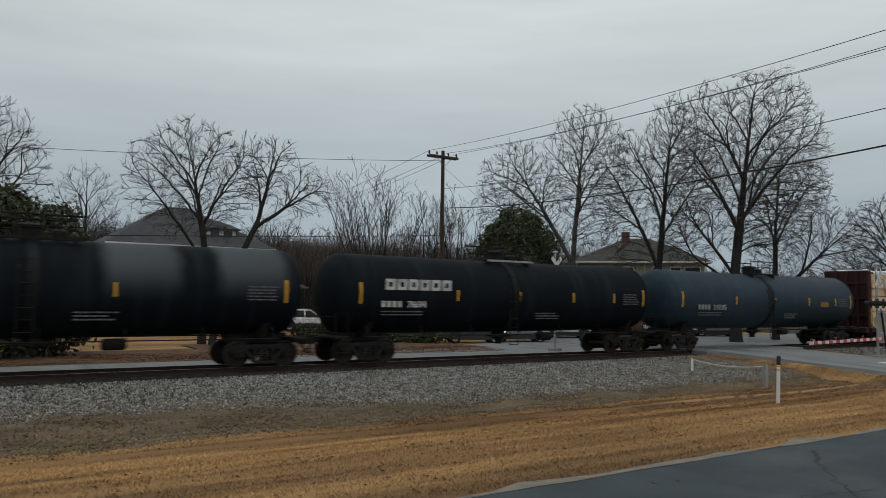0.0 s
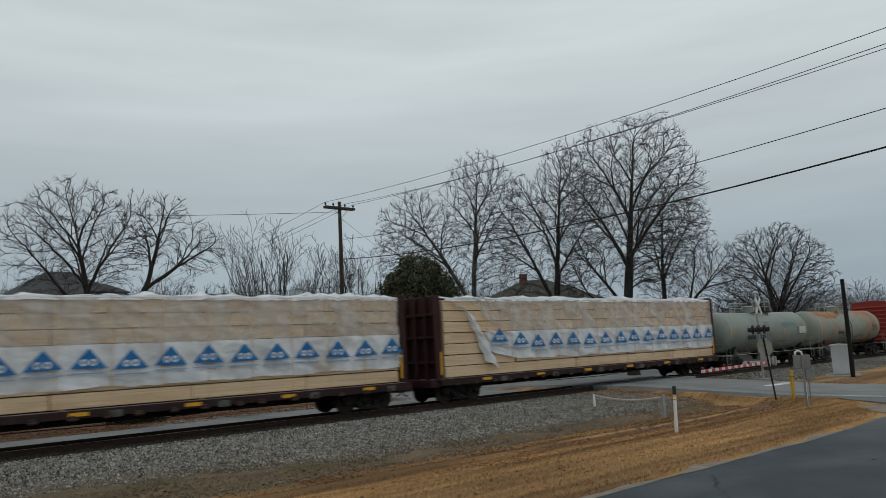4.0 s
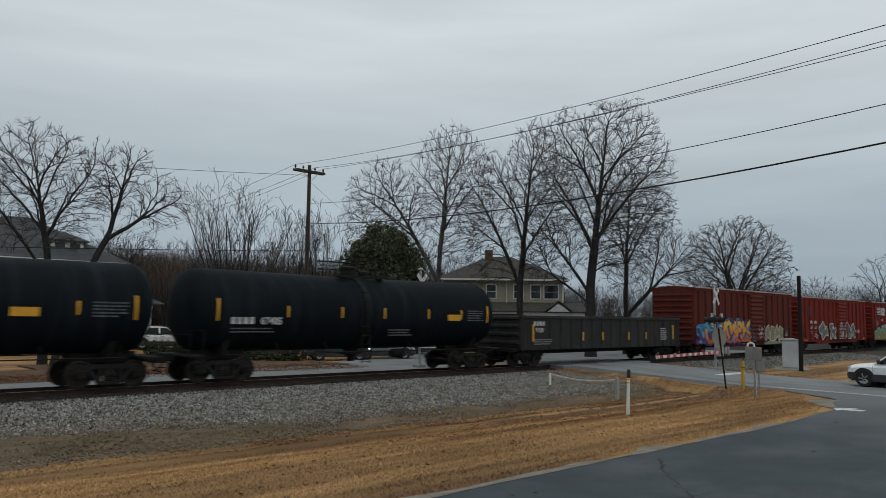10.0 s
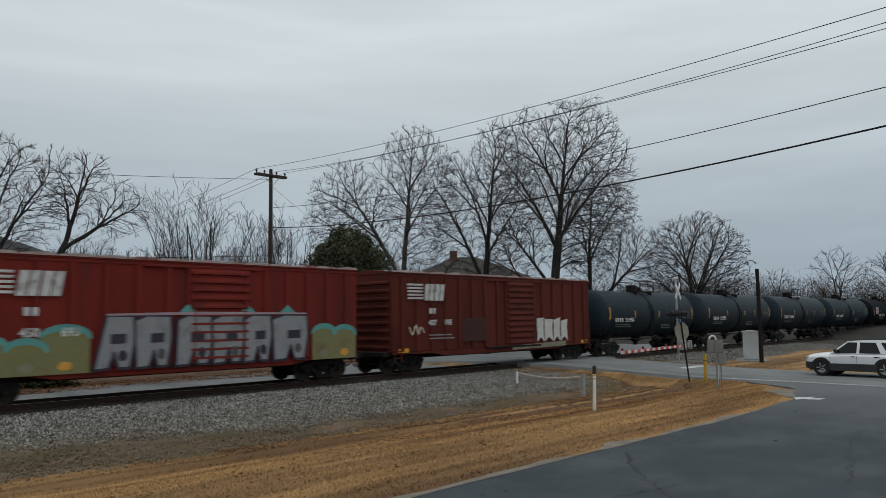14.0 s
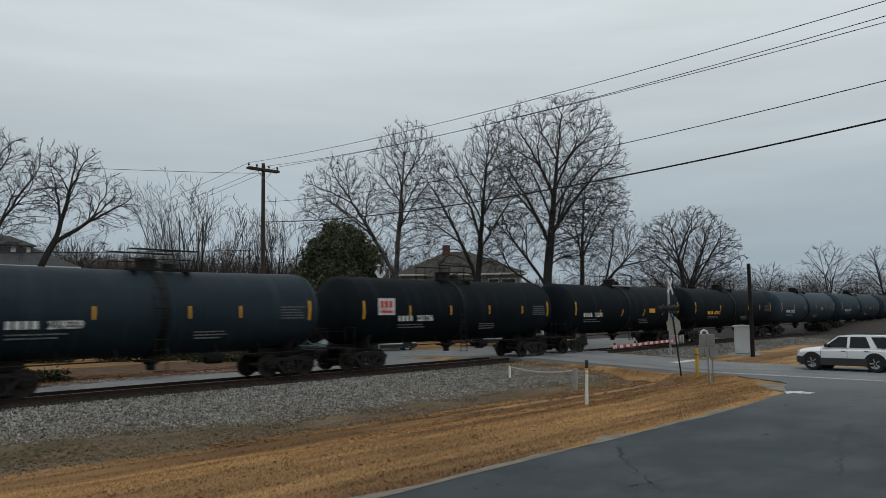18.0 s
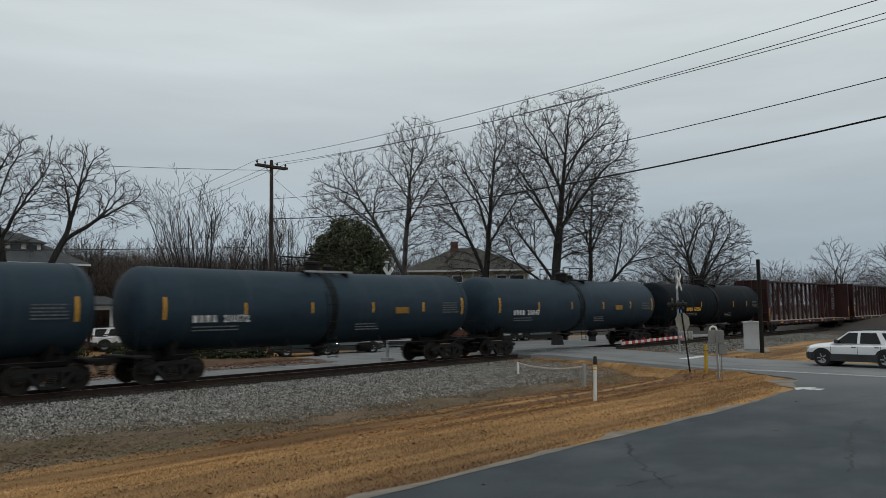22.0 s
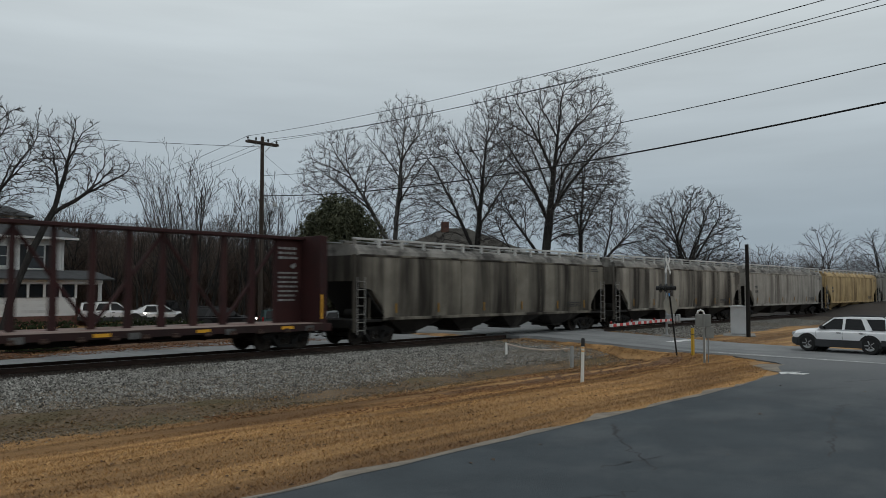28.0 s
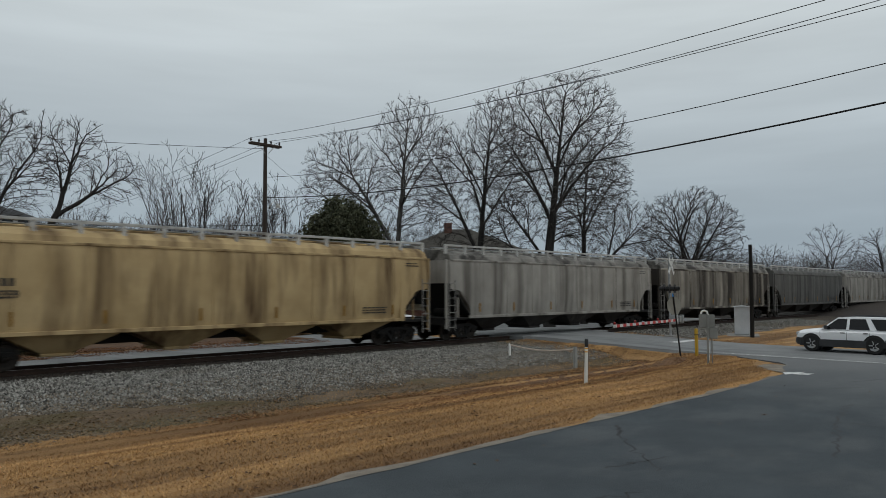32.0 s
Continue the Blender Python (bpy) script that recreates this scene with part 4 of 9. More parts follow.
def fine_tubes(A, C, ra, rc):
    """Many thin three-sided shoots from A to C, as one set of vertices and faces."""
    n = len(A)
    d = C - A
    d /= np.maximum(1e-6, np.linalg.norm(d, axis=1))[:, None]
    u = np.cross(d, np.array([0.31, 0.87, 0.38]))
    u /= np.maximum(1e-6, np.linalg.norm(u, axis=1))[:, None]
    w = np.cross(d, u)
    rings = []
    for P, r in ((A, ra), (C, rc)):
        for k in range(3):
            q = 2 * math.pi * k / 3
            rings.append(P + (u * math.cos(q) + w * math.sin(q)) * r)
    v = np.stack(rings, 1).reshape(-1, 3)
    quad = np.array([(i * 3 + k, i * 3 + (k + 1) % 3, i * 3 + 3 + (k + 1) % 3, i * 3 + 3 + k) for i in (0,) for k in range(3)])
    f = (quad[None] + (np.arange(n) * 6)[:, None, None]).reshape(-1, 4)
    return v.tolist(), f.tolist()


def crown_tree(az, r, lobes, seed, label, trunk_r, fork, points=900, lean=0.0, twig_len=0.62, twig="twig", group="", name="bare_tree", tip=0.0115, arms=0,
               bark="bark", step=0.36, kill=0.40, wild=0.14, shoots=2, dense=4.3):
    """A leafless tree whose crown fills rounded lobes (across, deep, height, half width, half depth, half height)."""
    x, y = polar(az, r)
    root = thing(name, label, "tree", pose(x, y, ground_z(x, y) - 0.1, 0, 0, -az), group=group)
    rng = np.random.default_rng(seed)
    N, par, trunk = grow_crown(lobes, fork, lean, rng, int(points * dense), arms, step, kill, 4.0, wild)
    count = len(N)
    kids = [[] for _ in range(count)]
    for i in range(1, count):
        kids[par[i]].append(i)
    # ease the kinks of unforked stretches
    for _ in range(2):
        M2 = N.copy()
        for i in range(1, count):
            if len(kids[i]) == 1:
                M2[i] = 0.5 * N[i] + 0.25 * (N[par[i]] + N[kids[i][0]])
        N = M2
    load = np.zeros(count)
    for i in range(count - 1, -1, -1):
        if not kids[i]:
            load[i] = 1
        if par[i] >= 0:
            load[par[i]] += load[i]
    R = tip * load ** 0.46
    R *= np.clip(trunk_r / R[0], 0.2, 4.0) ** (np.log(np.maximum(load, 1)) / math.log(max(load[0], 2)))
    for i in range(min(4, trunk)):
        R[i] *= 1 + 0.14 * (4 - i) ** 1.3 * 0.5
    tubes, twigs = Shape(), Shape()
    starts = [(0, None)]
    while starts:
        i, via = starts.pop()
        path = [via, i] if via is not None else [i]
        while kids[i]:
            ks = sorted(kids[i], key=lambda q: -load[q])
            starts += [(q, i) for q in ks[1:]]
            i = ks[0]
            path.append(i)
        if len(path) > 1:
            rs = [R[q] for q in path]
            rs[0] = min(rs[0], rs[1] * 1.3)
            thick = rs[1]
            (tubes if thick > 0.045 else twigs).tube([N[q] for q in path], rs, 8 if thick > 0.15 else 5 if thick > 0.045 else 3, caps=False)
    # slender shoots off the outer branches
    heart = np.array([b[:3] for b in lobes])
    size = np.array([b[3:] for b in lobes])
    outer = [i for i in range(trunk, count) if load[i] <= 4]
    A, C = [], []
    for i in outer:
        rel = (N[i] - heart) / size
        k = int(np.argmin((rel ** 2).sum(1)))
        deep = math.sqrt((rel[k] ** 2).sum())
        along = N[i] - N[par[i]]
        along = along / max(1e-6, np.linalg.norm(along))
        out = (N[i] - heart[k])
        out = out / max(1e-6, np.linalg.norm(out))
        many = shoots if load[i] < 2 else 1 if deep > 0.55 else 0
        for q in range(many):
            w = along * 0.9 + out * 0.4 + rng.normal(0, 0.34, 3) + np.array([0, 0, 0.25])
            w /= np.linalg.norm(w)
            ln = twig_len * rng.uniform(0.45, 1.15) * (0.6 if deep > 1.0 else 1.0)
            a = N[i] - along * step * rng.uniform(0, 0.8)
            m = a + w * ln * 0.5
            A.append(a)
            C.append(a + w * ln)
            side = w + rng.normal(0, 0.6, 3)
            side /= np.linalg.norm(side)
            A.append(m)
            C.append(m + side * ln * rng.uniform(0.35, 0.55))
    v, f = fine_tubes(np.array(A), np.array(C), tip * 0.72, tip * 0.38)
    twigs.add(v, f)
    part("trunk", fast_mesh(tubes, "trunk", M[bark]), None, root, "dark trunk and main limbs").data.shade_smooth()
    part("crown", fast_mesh(twigs, "crown", M[twig]), None, root, "fine bare leafless twigs")
    return root


row = "row of tall bare trees"
crown_tree(43.5, 64, [(-4.3, 0, 11.4, 3.8, 3.3, 4.9), (1.2, 0, 13.1, 3.7, 3.3, 6.3)], 111, "tall bare hardwood with a pale forking trunk", 0.27, 5.2, 1100, group=row, bark="pale_bark", wild=0.17)
crown_tree(49.7, 62, [(1.3, 0, 12.7, 3.1, 3.0, 6.4), (-2.2, 0.4, 11.0, 2.9, 2.8, 5.6)], 112, "tall bare hardwood with a rounded open crown", 0.27, 5.2, 1050, group=row, wild=0.17)
crown_tree(54.9, 60, [(2.2, 0, 13.2, 4.2, 4.2, 7.0), (-1.6, 0, 13.0, 3.4, 3.6, 6.6), (-3.2, 0.5, 7.8, 2.5, 2.2, 2.8)], 113, "very tall bare hardwood with a thick dark trunk", 0.36, 5.6, 1600, group=row, arms=9, wild=0.17)
crown_tree(57.4, 66, [(0.8, 0, 9.9, 3.5, 3.0, 5.6), (4.2, 0, 7.2, 2.7, 2.4, 3.2)], 14, "bare hardwood leaning beside a taller tree", 0.24, 4.0, 900, group=row)
crown_tree(16.5, 47, [(-0.7, 0, 9.7, 4.0, 3.2, 3.6)], 21, "bare spreading yard tree in front of the white house", 0.20, 5.6, 520, twig_len=0.5, kill=0.42, wild=0.22, tip=0.0115, arms=14)
crown_tree(17.2, 46, [(2.8, 0, 10.4, 1.9, 1.8, 2.1), (4.7, 0, 9.2, 2.1, 1.7, 1.6)], 22, "bare yard tree with a slanting trunk", 0.17, 7.4, 300, lean=2.4, twig_len=0.45, kill=0.40, wild=0.24, tip=0.0115, arms=5)
crown_tree(1.6, 44, [(0.6, 0, 8.6, 3.2, 3.0, 4.4)], 23, "bare spreading tree beside dark shrubs", 0.26, 4.6, 420, twig_len=0.5, tip=0.010, wild=0.22, arms=12)
crown_tree(64.8, 92, [(0.3, 0, 9.2, 5.9, 5.0, 5.4), (0.2, 0, 6.6, 6.4, 4.6, 2.6)], 24, "bare round-crowned tree beyond the crossing", 0.40, 3.6, 1500, tip=0.015, step=0.44, kill=0.48, arms=15)
crown_tree(70.0, 125, [(0, 0, 6.3, 3.4, 3.4, 3.4)], 25, "small bare tree far beyond the crossing", 0.18, 3.0, 280, tip=0.014, step=0.5, kill=0.7)
crown_tree(73.9, 108, [(0, 0, 7.0, 3.6, 3.4, 4.4)], 26, "bare open-crowned tree far along the line", 0.18, 3.4, 300, tip=0.013, step=0.5, kill=0.7)
crown_tree(77.2, 118, [(0, 0, 6.8, 4.6, 4.0, 4.4)], 27, "dense bare tree far along the line", 0.26, 3.0, 420, tip=0.014, step=0.5, kill=0.65)
crown_tree(80.0, 112, [(0, 0, 6.8, 4.6, 4.0, 4.0)], 29, "dense bare tree far along the line", 0.26, 3.0, 400, tip=0.014, step=0.5, kill=0.65)
crown_tree(8.6, 70, [(0, 0, 8.6, 3.0, 3.0, 4.6)], 28, "thin bare tree behind the white house", 0.2, 4.4, 300, tip=0.011, kill=0.55)
crown_tree(21.2, 66, [(0, 0, 5.6, 3.2, 3.0, 3.2)], 30, "small bare tree behind the white house", 0.18, 3.0, 380, tip=0.011, kill=0.5)
brush = dict(kids=(6, 5, 5), ratio=(0.6, 0.5, 0.5), levels=3, up=0.10, clear=0.15, angle=((14, 32), (18, 40), (25, 50)), trunk_share=0.8)
thicket = "thicket of slender trees"
fan = dict(kids=(7, 4, 3), ratio=(0.36, 0.5, 0.5), levels=3, up=0.07, bend=0.06, clear=0.2, angle=((16, 36), (20, 42), (25, 50)), trunk_share=0.95, tip=0.011)
for az, r, h, seed, stems, spread, lab in ((29.1, 56, 10.6, 32, 15, 0.48, "many-stemmed bare thicket tree fanning out from its base"), (32.2, 59, 9.4, 33, 6, 0.30, "slender many-stemmed bare tree beside the pole"),
                                           (35.0, 60, 9.6, 35, 6, 0.28, "slender many-stemmed bare tree beside the evergreen")):
    bare_tree(*polar(az, r), h, seed, lab, 0.062, stems=stems, spread=spread, group=thicket, **fan)
for az, r, h, seed in ((25.8, 58, 8.0, 31), (30.4, 60, 8.5, 34), (24.0, 62, 7.0, 36), (36.5, 63, 8.0, 37)):
    bare_tree(*polar(az, r), h * 0.93, seed, "slender many-stemmed bare thicket tree", 0.075, stems=4, twig="brush_twig", group="thicket of slender trees", **brush)


def lumps(n, rx, ry, h, size, seed, low=0.25):
    """Overlapping uneven lumps that fill a domed outline."""
    rng = random.Random(seed)
    out = []
    for i in range(n):
        f = (i + 0.5) / n
        z = h * (low + (1 - low) * f ** 0.9) - size * 0.6
        w = math.sqrt(max(0.04, 1 - (max(0.0, f - 0.35) / 0.68) ** 2))
        a = i * 2.4 + rng.uniform(-0.5, 0.5)
        k = rng.uniform(0.35, 0.95) * w
        s = size * rng.uniform(0.55, 1.35) * (0.65 + 0.35 * w)
        out.append((math.cos(a) * k * (rx - s * 0.6), math.sin(a) * k * (ry - s * 0.6), z, s, s, s * rng.uniform(0.75, 1.0)))
    return out


mx, my = polar(39.4, 60)
domes = lumps(44, 3.2, 3.0, 10.3, 1.0, 41, 0.30)
for off, rx, h, sd in ((-1.5, 2.1, 9.2, 43), (1.6, 2.3, 9.0, 44), (0.3, 3.7, 5.8, 45)):
    domes += [(x + off, *q) for x, *q in lumps(22, rx, 2.8, h, 0.95, sd, 0.34)]
evergreen(mx, my, domes, 60000, 0.13, 41, "broad dark evergreen tree with dense dull leaves")
bx, by = polar(4.6, 39)
evergreen(bx, by, lumps(34, 4.0, 2.8, 7.8, 0.95, 42, 0.06), 22000, 0.14, 42, "large dark evergreen shrub beside the street", name="evergreen_shrub", category="shrub")


def woods(n, seed):
    """Bare woods on the hillside behind, one joined stand."""
    rng = random.Random(seed)
    kinds = []
    for k in range(5):
        tubes = Shape()
        for s in range(3):
            tilt = Vector((rng.uniform(-0.2, 0.2), rng.uniform(-0.2, 0.2), 1)).normalized()
            branch(tubes, tubes, Vector((rng.uniform(-1, 1), rng.uniform(-1, 1), 0)), tilt, 1.0 * rng.uniform(6, 9), 0.09, 0, rng, spec_of(kids=(7, 5), levels=2, ratio=(0.55, 0.5), tip=0.018, clear=0.1, up=0.06, angle=((25, 50), (25, 55))))
        ends = [Vector(p) for p in tubes.v if p[2] > 2.5]
        for s in range(420):
            p = ends[rng.randrange(len(ends))]
            w = Vector((p.x * 0.25 + rng.gauss(0, 0.5), p.y * 0.25 + rng.gauss(0, 0.5), 0.8)).normalized() * rng.uniform(0.5, 1.3)
            q = Vector((rng.gauss(0, 1), rng.gauss(0, 1), 0)).normalized() * 0.022
            tubes.add([p - q, p + q, p + w], [(0, 1, 2)])
        kinds.append((np.array(tubes.v), tubes.f))
    vs, fs, o = [], [], 0
    for i in range(n):
        az = rng.uniform(-8, 84) if i % 5 < 3 else rng.uniform(4, 42)
        low = 22 < az < 70 and i % 3 > 0
        r = rng.uniform(70, 86) if low and az < 40 else rng.uniform(76, 128) if az < 42 else rng.uniform(88, 130) if low else rng.uniform(150, 240)
        x, y = polar(az, r)
        if abs(x - road_x(y)) < 6 or y < YT + 12 or (az > 42 and not low and rng.random() < 0.6):
            continue
        v, f = kinds[i % 5]
        a, s = rng.uniform(0, 6.28), rng.uniform(0.65, 1.15) * (0.62 if low else 1.0 if az < 42 else 0.85)
        c, q = math.cos(a) * s, math.sin(a) * s
        w = np.stack([v[:, 0] * c - v[:, 1] * q + x, v[:, 0] * q + v[:, 1] * c + y, v[:, 2] * s + ground_z(x, y) - 0.2], -1)
        vs += w.tolist()
        fs += [tuple(o + j for j in p) for p in f]
        o += len(v)
    me = bpy.data.meshes.new("far_woods")
    me.from_pydata(vs, [], fs)
    me.materials.append(M["far_wood"])
    tagged(new("far_woods", me), "dense brown leafless woods on the rise behind", "woods", kind="stuff")


woods(430, 77)


def brush_stand(n, az0, az1, r0, r1, h0, h1, seed, material, name, label, blades=150):
    """Dense leafless brush: clumps of thin shoots that fan up from the ground, one joined stand."""
    rng = np.random.default_rng(seed)
    az, rr = rng.uniform(az0, az1, n), rng.uniform(r0, r1, n)
    base = np.array([(*polar(a, q), 0.0) for a, q in zip(az, rr)])
    base[:, 2] = [ground_z(px, py) - 0.1 for px, py, _ in base]
    high = rng.uniform(h0, h1, n)
    c = np.repeat(base, blades, 0)
    hh = np.repeat(high, blades)
    m = len(c)
    f = rng.uniform(0.0, 1.0, m) ** 0.8
    ang, out = rng.uniform(0, 6.28, m), rng.uniform(0, 1, m) ** 0.6
    spread = hh * 0.32 * np.sin(np.clip(f * 1.1 + 0.35, 0, 1.45)) * out
    a = c + np.stack([np.cos(ang) * spread, np.sin(ang) * spread, f * hh * 0.86], -1)
    w = np.stack([np.cos(ang) * 0.55 * out, np.sin(ang) * 0.55 * out, np.ones(m)], -1) + rng.normal(0, 0.42, (m, 3))
    w /= np.linalg.norm(w, axis=1)[:, None]
    ln = rng.uniform(0.4, 1.25, m)[:, None] * (0.6 + 0.05 * hh[:, None])
    side = np.stack([-np.sin(ang + rng.normal(0, 1, m)), np.cos(ang), np.zeros(m)], -1) * (0.030 - 0.014 * f)[:, None]
    v = np.stack([a - w * ln * 0.35 - side, a - w * ln * 0.35 + side, a + w * ln * 0.65], 1).reshape(-1, 3)
    me = bpy.data.meshes.new(name)
    me.from_pydata(v.tolist(), [], np.arange(m * 3).reshape(-1, 3).tolist())
    me.materials.append(M[material])
    return tagged(new(name, me), label, "woods", kind="stuff")


brush_stand(720, 21.0, 42, 65, 77, 5.6, 8.6, 301, "brush_twig", "brush", "dense brown leafless brush behind the street", 190)
brush_stand(820, -8, 46, 77, 97, 7.0, 10.6, 302, "far_wood", "brush", "dense brown leafless undergrowth at the edge of the woods", 170)
brush_stand(320, 44, 67, 96, 130, 5.0, 8.5, 303, "far_wood", "brush", "low leafless brush beyond the houses", 130)
brush_stand(420, 63, 86, 140, 215, 7.5, 11.5, 304, "far_wood", "brush", "leafless woods far along the line", 170)
floor_v, floor_f, cols = [], [], 61
for j in range(16):
    for i in range(cols):
        px, py = polar(-12 + 104 * i / (cols - 1), 76 + 12 * j)
        floor_v.append((px, py, ground_z(px, py) + soft(-0.25, 1.3, j / 2.5) + 0.3 * noise.noise((px * 0.1, py * 0.1, 0))))
floor_f = [(j * cols + i, j * cols + i + 1, (j + 1) * cols + i + 1, (j + 1) * cols + i) for j in range(15) for i in range(cols - 1)]
solid("woodland_floor", Shape().add(floor_v, floor_f), M["hill"], "brown leaf-covered floor under the distant woods", "ground", kind="structure", smooth=True)

# ---- the freight train; every car is built about its own middle, z = 0 on the rail head ----
WHEEL_R = 0.457
WHEELS = []        # all wheelsets, to be turned
TRAIN = []         # (thing, place along the train)


def wheelset_shape():
    s = Shape()
    for sg in (-1, 1):
        y = sg * 0.745
        prof = [(y - 0.07, 0.10), (y - 0.07, 0.17), (y - 0.03, 0.20), (y - 0.03, 0.36), (y - 0.07, 0.40), (y - 0.07, WHEEL_R), (y + 0.06, WHEEL_R), (y + 0.07, 0.44),
                (y + 0.07, 0.40), (y + 0.03, 0.36), (y + 0.03, 0.20), (y + 0.07, 0.17), (y + 0.07, 0.10)]
        s.turned([(a, r) for a, r in prof], "y", 20)
        s.turned([(sg * 1.02, 0.12), (sg * 1.08, 0.12), (sg * 1.10, 0.09)], "y", 12)
        for k in range(3):
            a = k * 2.094
            s.box(math.cos(a) * 0.06 - 0.018, math.cos(a) * 0.06 + 0.018, sg * 1.11 - 0.015, sg * 1.11 + 0.015, math.sin(a) * 0.06 - 0.018, math.sin(a) * 0.06 + 0.018)
    s.tube([(0, -1.05, 0), (0, 1.05, 0)], 0.085, 10)
    return s


def sideframe_shape():
    s = Shape()
    y0, y1 = -0.075, 0.075
    # upper compression member, lower tension member, columns and pedestals
    s.prism([(-1.18, 0.50), (-1.18, 0.64), (-0.95, 0.70), (-0.45, 0.80), (0.45, 0.80), (0.95, 0.70), (1.18, 0.64), (1.18, 0.50), (1.02, 0.56), (0.74, 0.60), (0.40, 0.67), (-0.40, 0.67), (-0.74, 0.60), (-1.02, 0.56)], y0, y1)
    s.prism([(-0.74, 0.60), (-0.58, 0.62), (-0.26, 0.24), (0.26, 0.24), (0.58, 0.62), (0.74, 0.60), (0.62, 0.44), (0.34, 0.13), (-0.34, 0.13), (-0.62, 0.44)], y0, y1)
    for sg in (-1, 1):
        s.box(sg * 0.33 - 0.05, sg * 0.33 + 0.05, y0, y1, 0.2, 0.72)
        s.box(sg * 0.89 - 0.13, sg * 0.89 + 0.13, -0.10, 0.10, 0.42, 0.60, 0.02)
        s.box(sg * 0.89 - 0.17, sg * 0.89 - 0.12, y0, y1, 0.34, 0.6)
        s.box(sg * 0.89 + 0.12, sg * 0.89 + 0.17, y0, y1, 0.34, 0.6)
    return s


def spring_shape():
    s = Shape()
    s.turned([(0.25 + 0.03 * i, 0.09 if i % 2 else 0.07) for i in range(12)], "z", 10)
    return s


def bolster_shape():
    s = Shape().box(-0.22, 0.22, -1.05, 1.05, 0.42, 0.70, 0.03)
    s.box(-0.55, -0.45, -0.8, 0.8, 0.28, 0.40, 0.02)
    s.box(0.45, 0.55, -0.8, 0.8, 0.28, 0.40, 0.02)
    s.turned([(0.70, 0.20), (0.82, 0.20)], "z", 14)
    return s


def add_truck(car, x):
    t = part("truck", shared("truck", bolster_shape, M["truck"]), None, car, at=(x, 0, 0))
    for y in (-1.0, 1.0):
        part("sideframe", shared("sideframe", sideframe_shape, M["truck"]), None, t, at=(0, y, 0))
        for dx in (-0.12, 0.12):
            part("spring", shared("spring", spring_shape, M["wheel"], True), None, t, at=(dx, y, 0))
    for dx in (-0.89, 0.89):
        w = part("wheelset", shared("wheelset", wheelset_shape, M["wheel"], True), None, t, at=(dx, 0, WHEEL_R))
        WHEELS.append((w, dx))


def coupler_shape():
    s = Shape().box(-0.95, -0.28, -0.09, 0.09, 0.78, 0.98, 0.02)
    s.prism([(-0.3, -0.14), (-0.06, -0.17), (0.03, -0.08), (0.0, 0.02), (0.03, 0.12), (-0.05, 0.16), (-0.3, 0.13)], 0.72, 1.04, "z")
    s.tube([(-0.5, -0.45, 0.85), (-0.2, -0.42, 0.45), (0.0, -0.40, 0.42)], 0.03, 6)
    return s


def running_gear(car, L, inset=2.05):
    half = L / 2
    for sg in (-1, 1):
        add_truck(car, sg * (half - inset))
        part("coupler", shared("coupler", coupler_shape, M["under"]), None, car, at=pose(sg * half, 0, 0, 0, 0, 0 if sg > 0 else 180))


def new_car(name, label, category, s0, s1):
    c = thing(name, label, category, (s0 / 2 + s1 / 2, YT, RAIL), group="cars of the freight train")
    TRAIN.append((c, (s0 + s1) / 2))
    return c, s1 - s0


def ladder_shape(width, z0, z1, rungs, r=0.016):
    s = Shape()
    for x in (-width / 2, width / 2):
        s.box(x - 0.02, x + 0.02, -0.012, 0.012, z0, z1)
    for i in range(rungs):
        z = z0 + (z1 - z0) * (i + 0.5) / rungs
        s.tube([(-width / 2, 0, z), (width / 2, 0, z)], r, 5)
    return s


def mark(car, text, x, z, y, size, colour="white", bold=0.012):
    part("lettering", lettering(text, size, M[colour], bold=bold), None, car, "stencilled number", at=(x, y, z))


def bars(car, x, z, y, w, rows, h=0.05, gap=0.045, colour="dull_white", seed=0):
    """Small unreadable stencil lines."""
    rng = random.Random(seed)
    s = Shape()
    for i in range(rows):
        cx = x
        zz = z - i * (h + gap)
        while cx < x + w * rng.uniform(0.75, 1.0):
            ww = rng.uniform(0.08, 0.28) * min(1, w)
            s.box(cx, min(cx + ww, x + w), y - 0.003, y + 0.002, zz - h, zz)
            cx += ww + 0.05
    part("stencil", s, M[colour], car, "small faded stencil lines")["kind"] = "stuff"


def blocks(car, x, z, y, w, h, n, colour="white", slant=0.0, gap=0.32):
    """A word mark as a row of plain blocks; large ones are hollow."""
    step = w / n
    for i in range(n):
        x0 = x + i * step
        x1 = x0 + step * (1 - gap)
        s = Shape()
        t, u = (x1 - x0) * 0.30, h * 0.28
        runs = ((x0, x0 + t, z, z + h), (x1 - t, x1, z, z + h), (x0 + t, x1 - t, z, z + u), (x0 + t, x1 - t, z + h - u, z + h)) if h >= 0.4 else ((x0, x1, z, z + h),)
        for xa, xb, za, zb in runs:
            s.prism([(xa + slant * (za - z) / h, za), (xb + slant * (za - z) / h, za), (xb + slant * (zb - z) / h, zb), (xa + slant * (zb - z) / h, zb)], y - 0.004, y)
        part("mark_block", s, M[colour], car)


# ---- tank cars ----
def shell_shape(half, R, zc, dip=0.0, sides=40):
    # dished head: shallow crown and a tight knuckle
    prof = [(-half + a, R * b) for a, b in ((0.0, 0.013), (0.02, 0.25), (0.07, 0.47), (0.15, 0.66), (0.25, 0.80), (0.35, 0.89), (0.45, 0.945), (0.55, 0.977), (0.64, 0.993), (0.72, 1.0))]
    full = prof + [(0.0, R)] + [(-a, r) for a, r in reversed(prof)]
    s = Shape().turned(full, "x", sides)
    s.v = [(x, y, z + zc - dip * max(0.0, 1 - abs(x) / half)) for x, y, z in s.v]
    return s


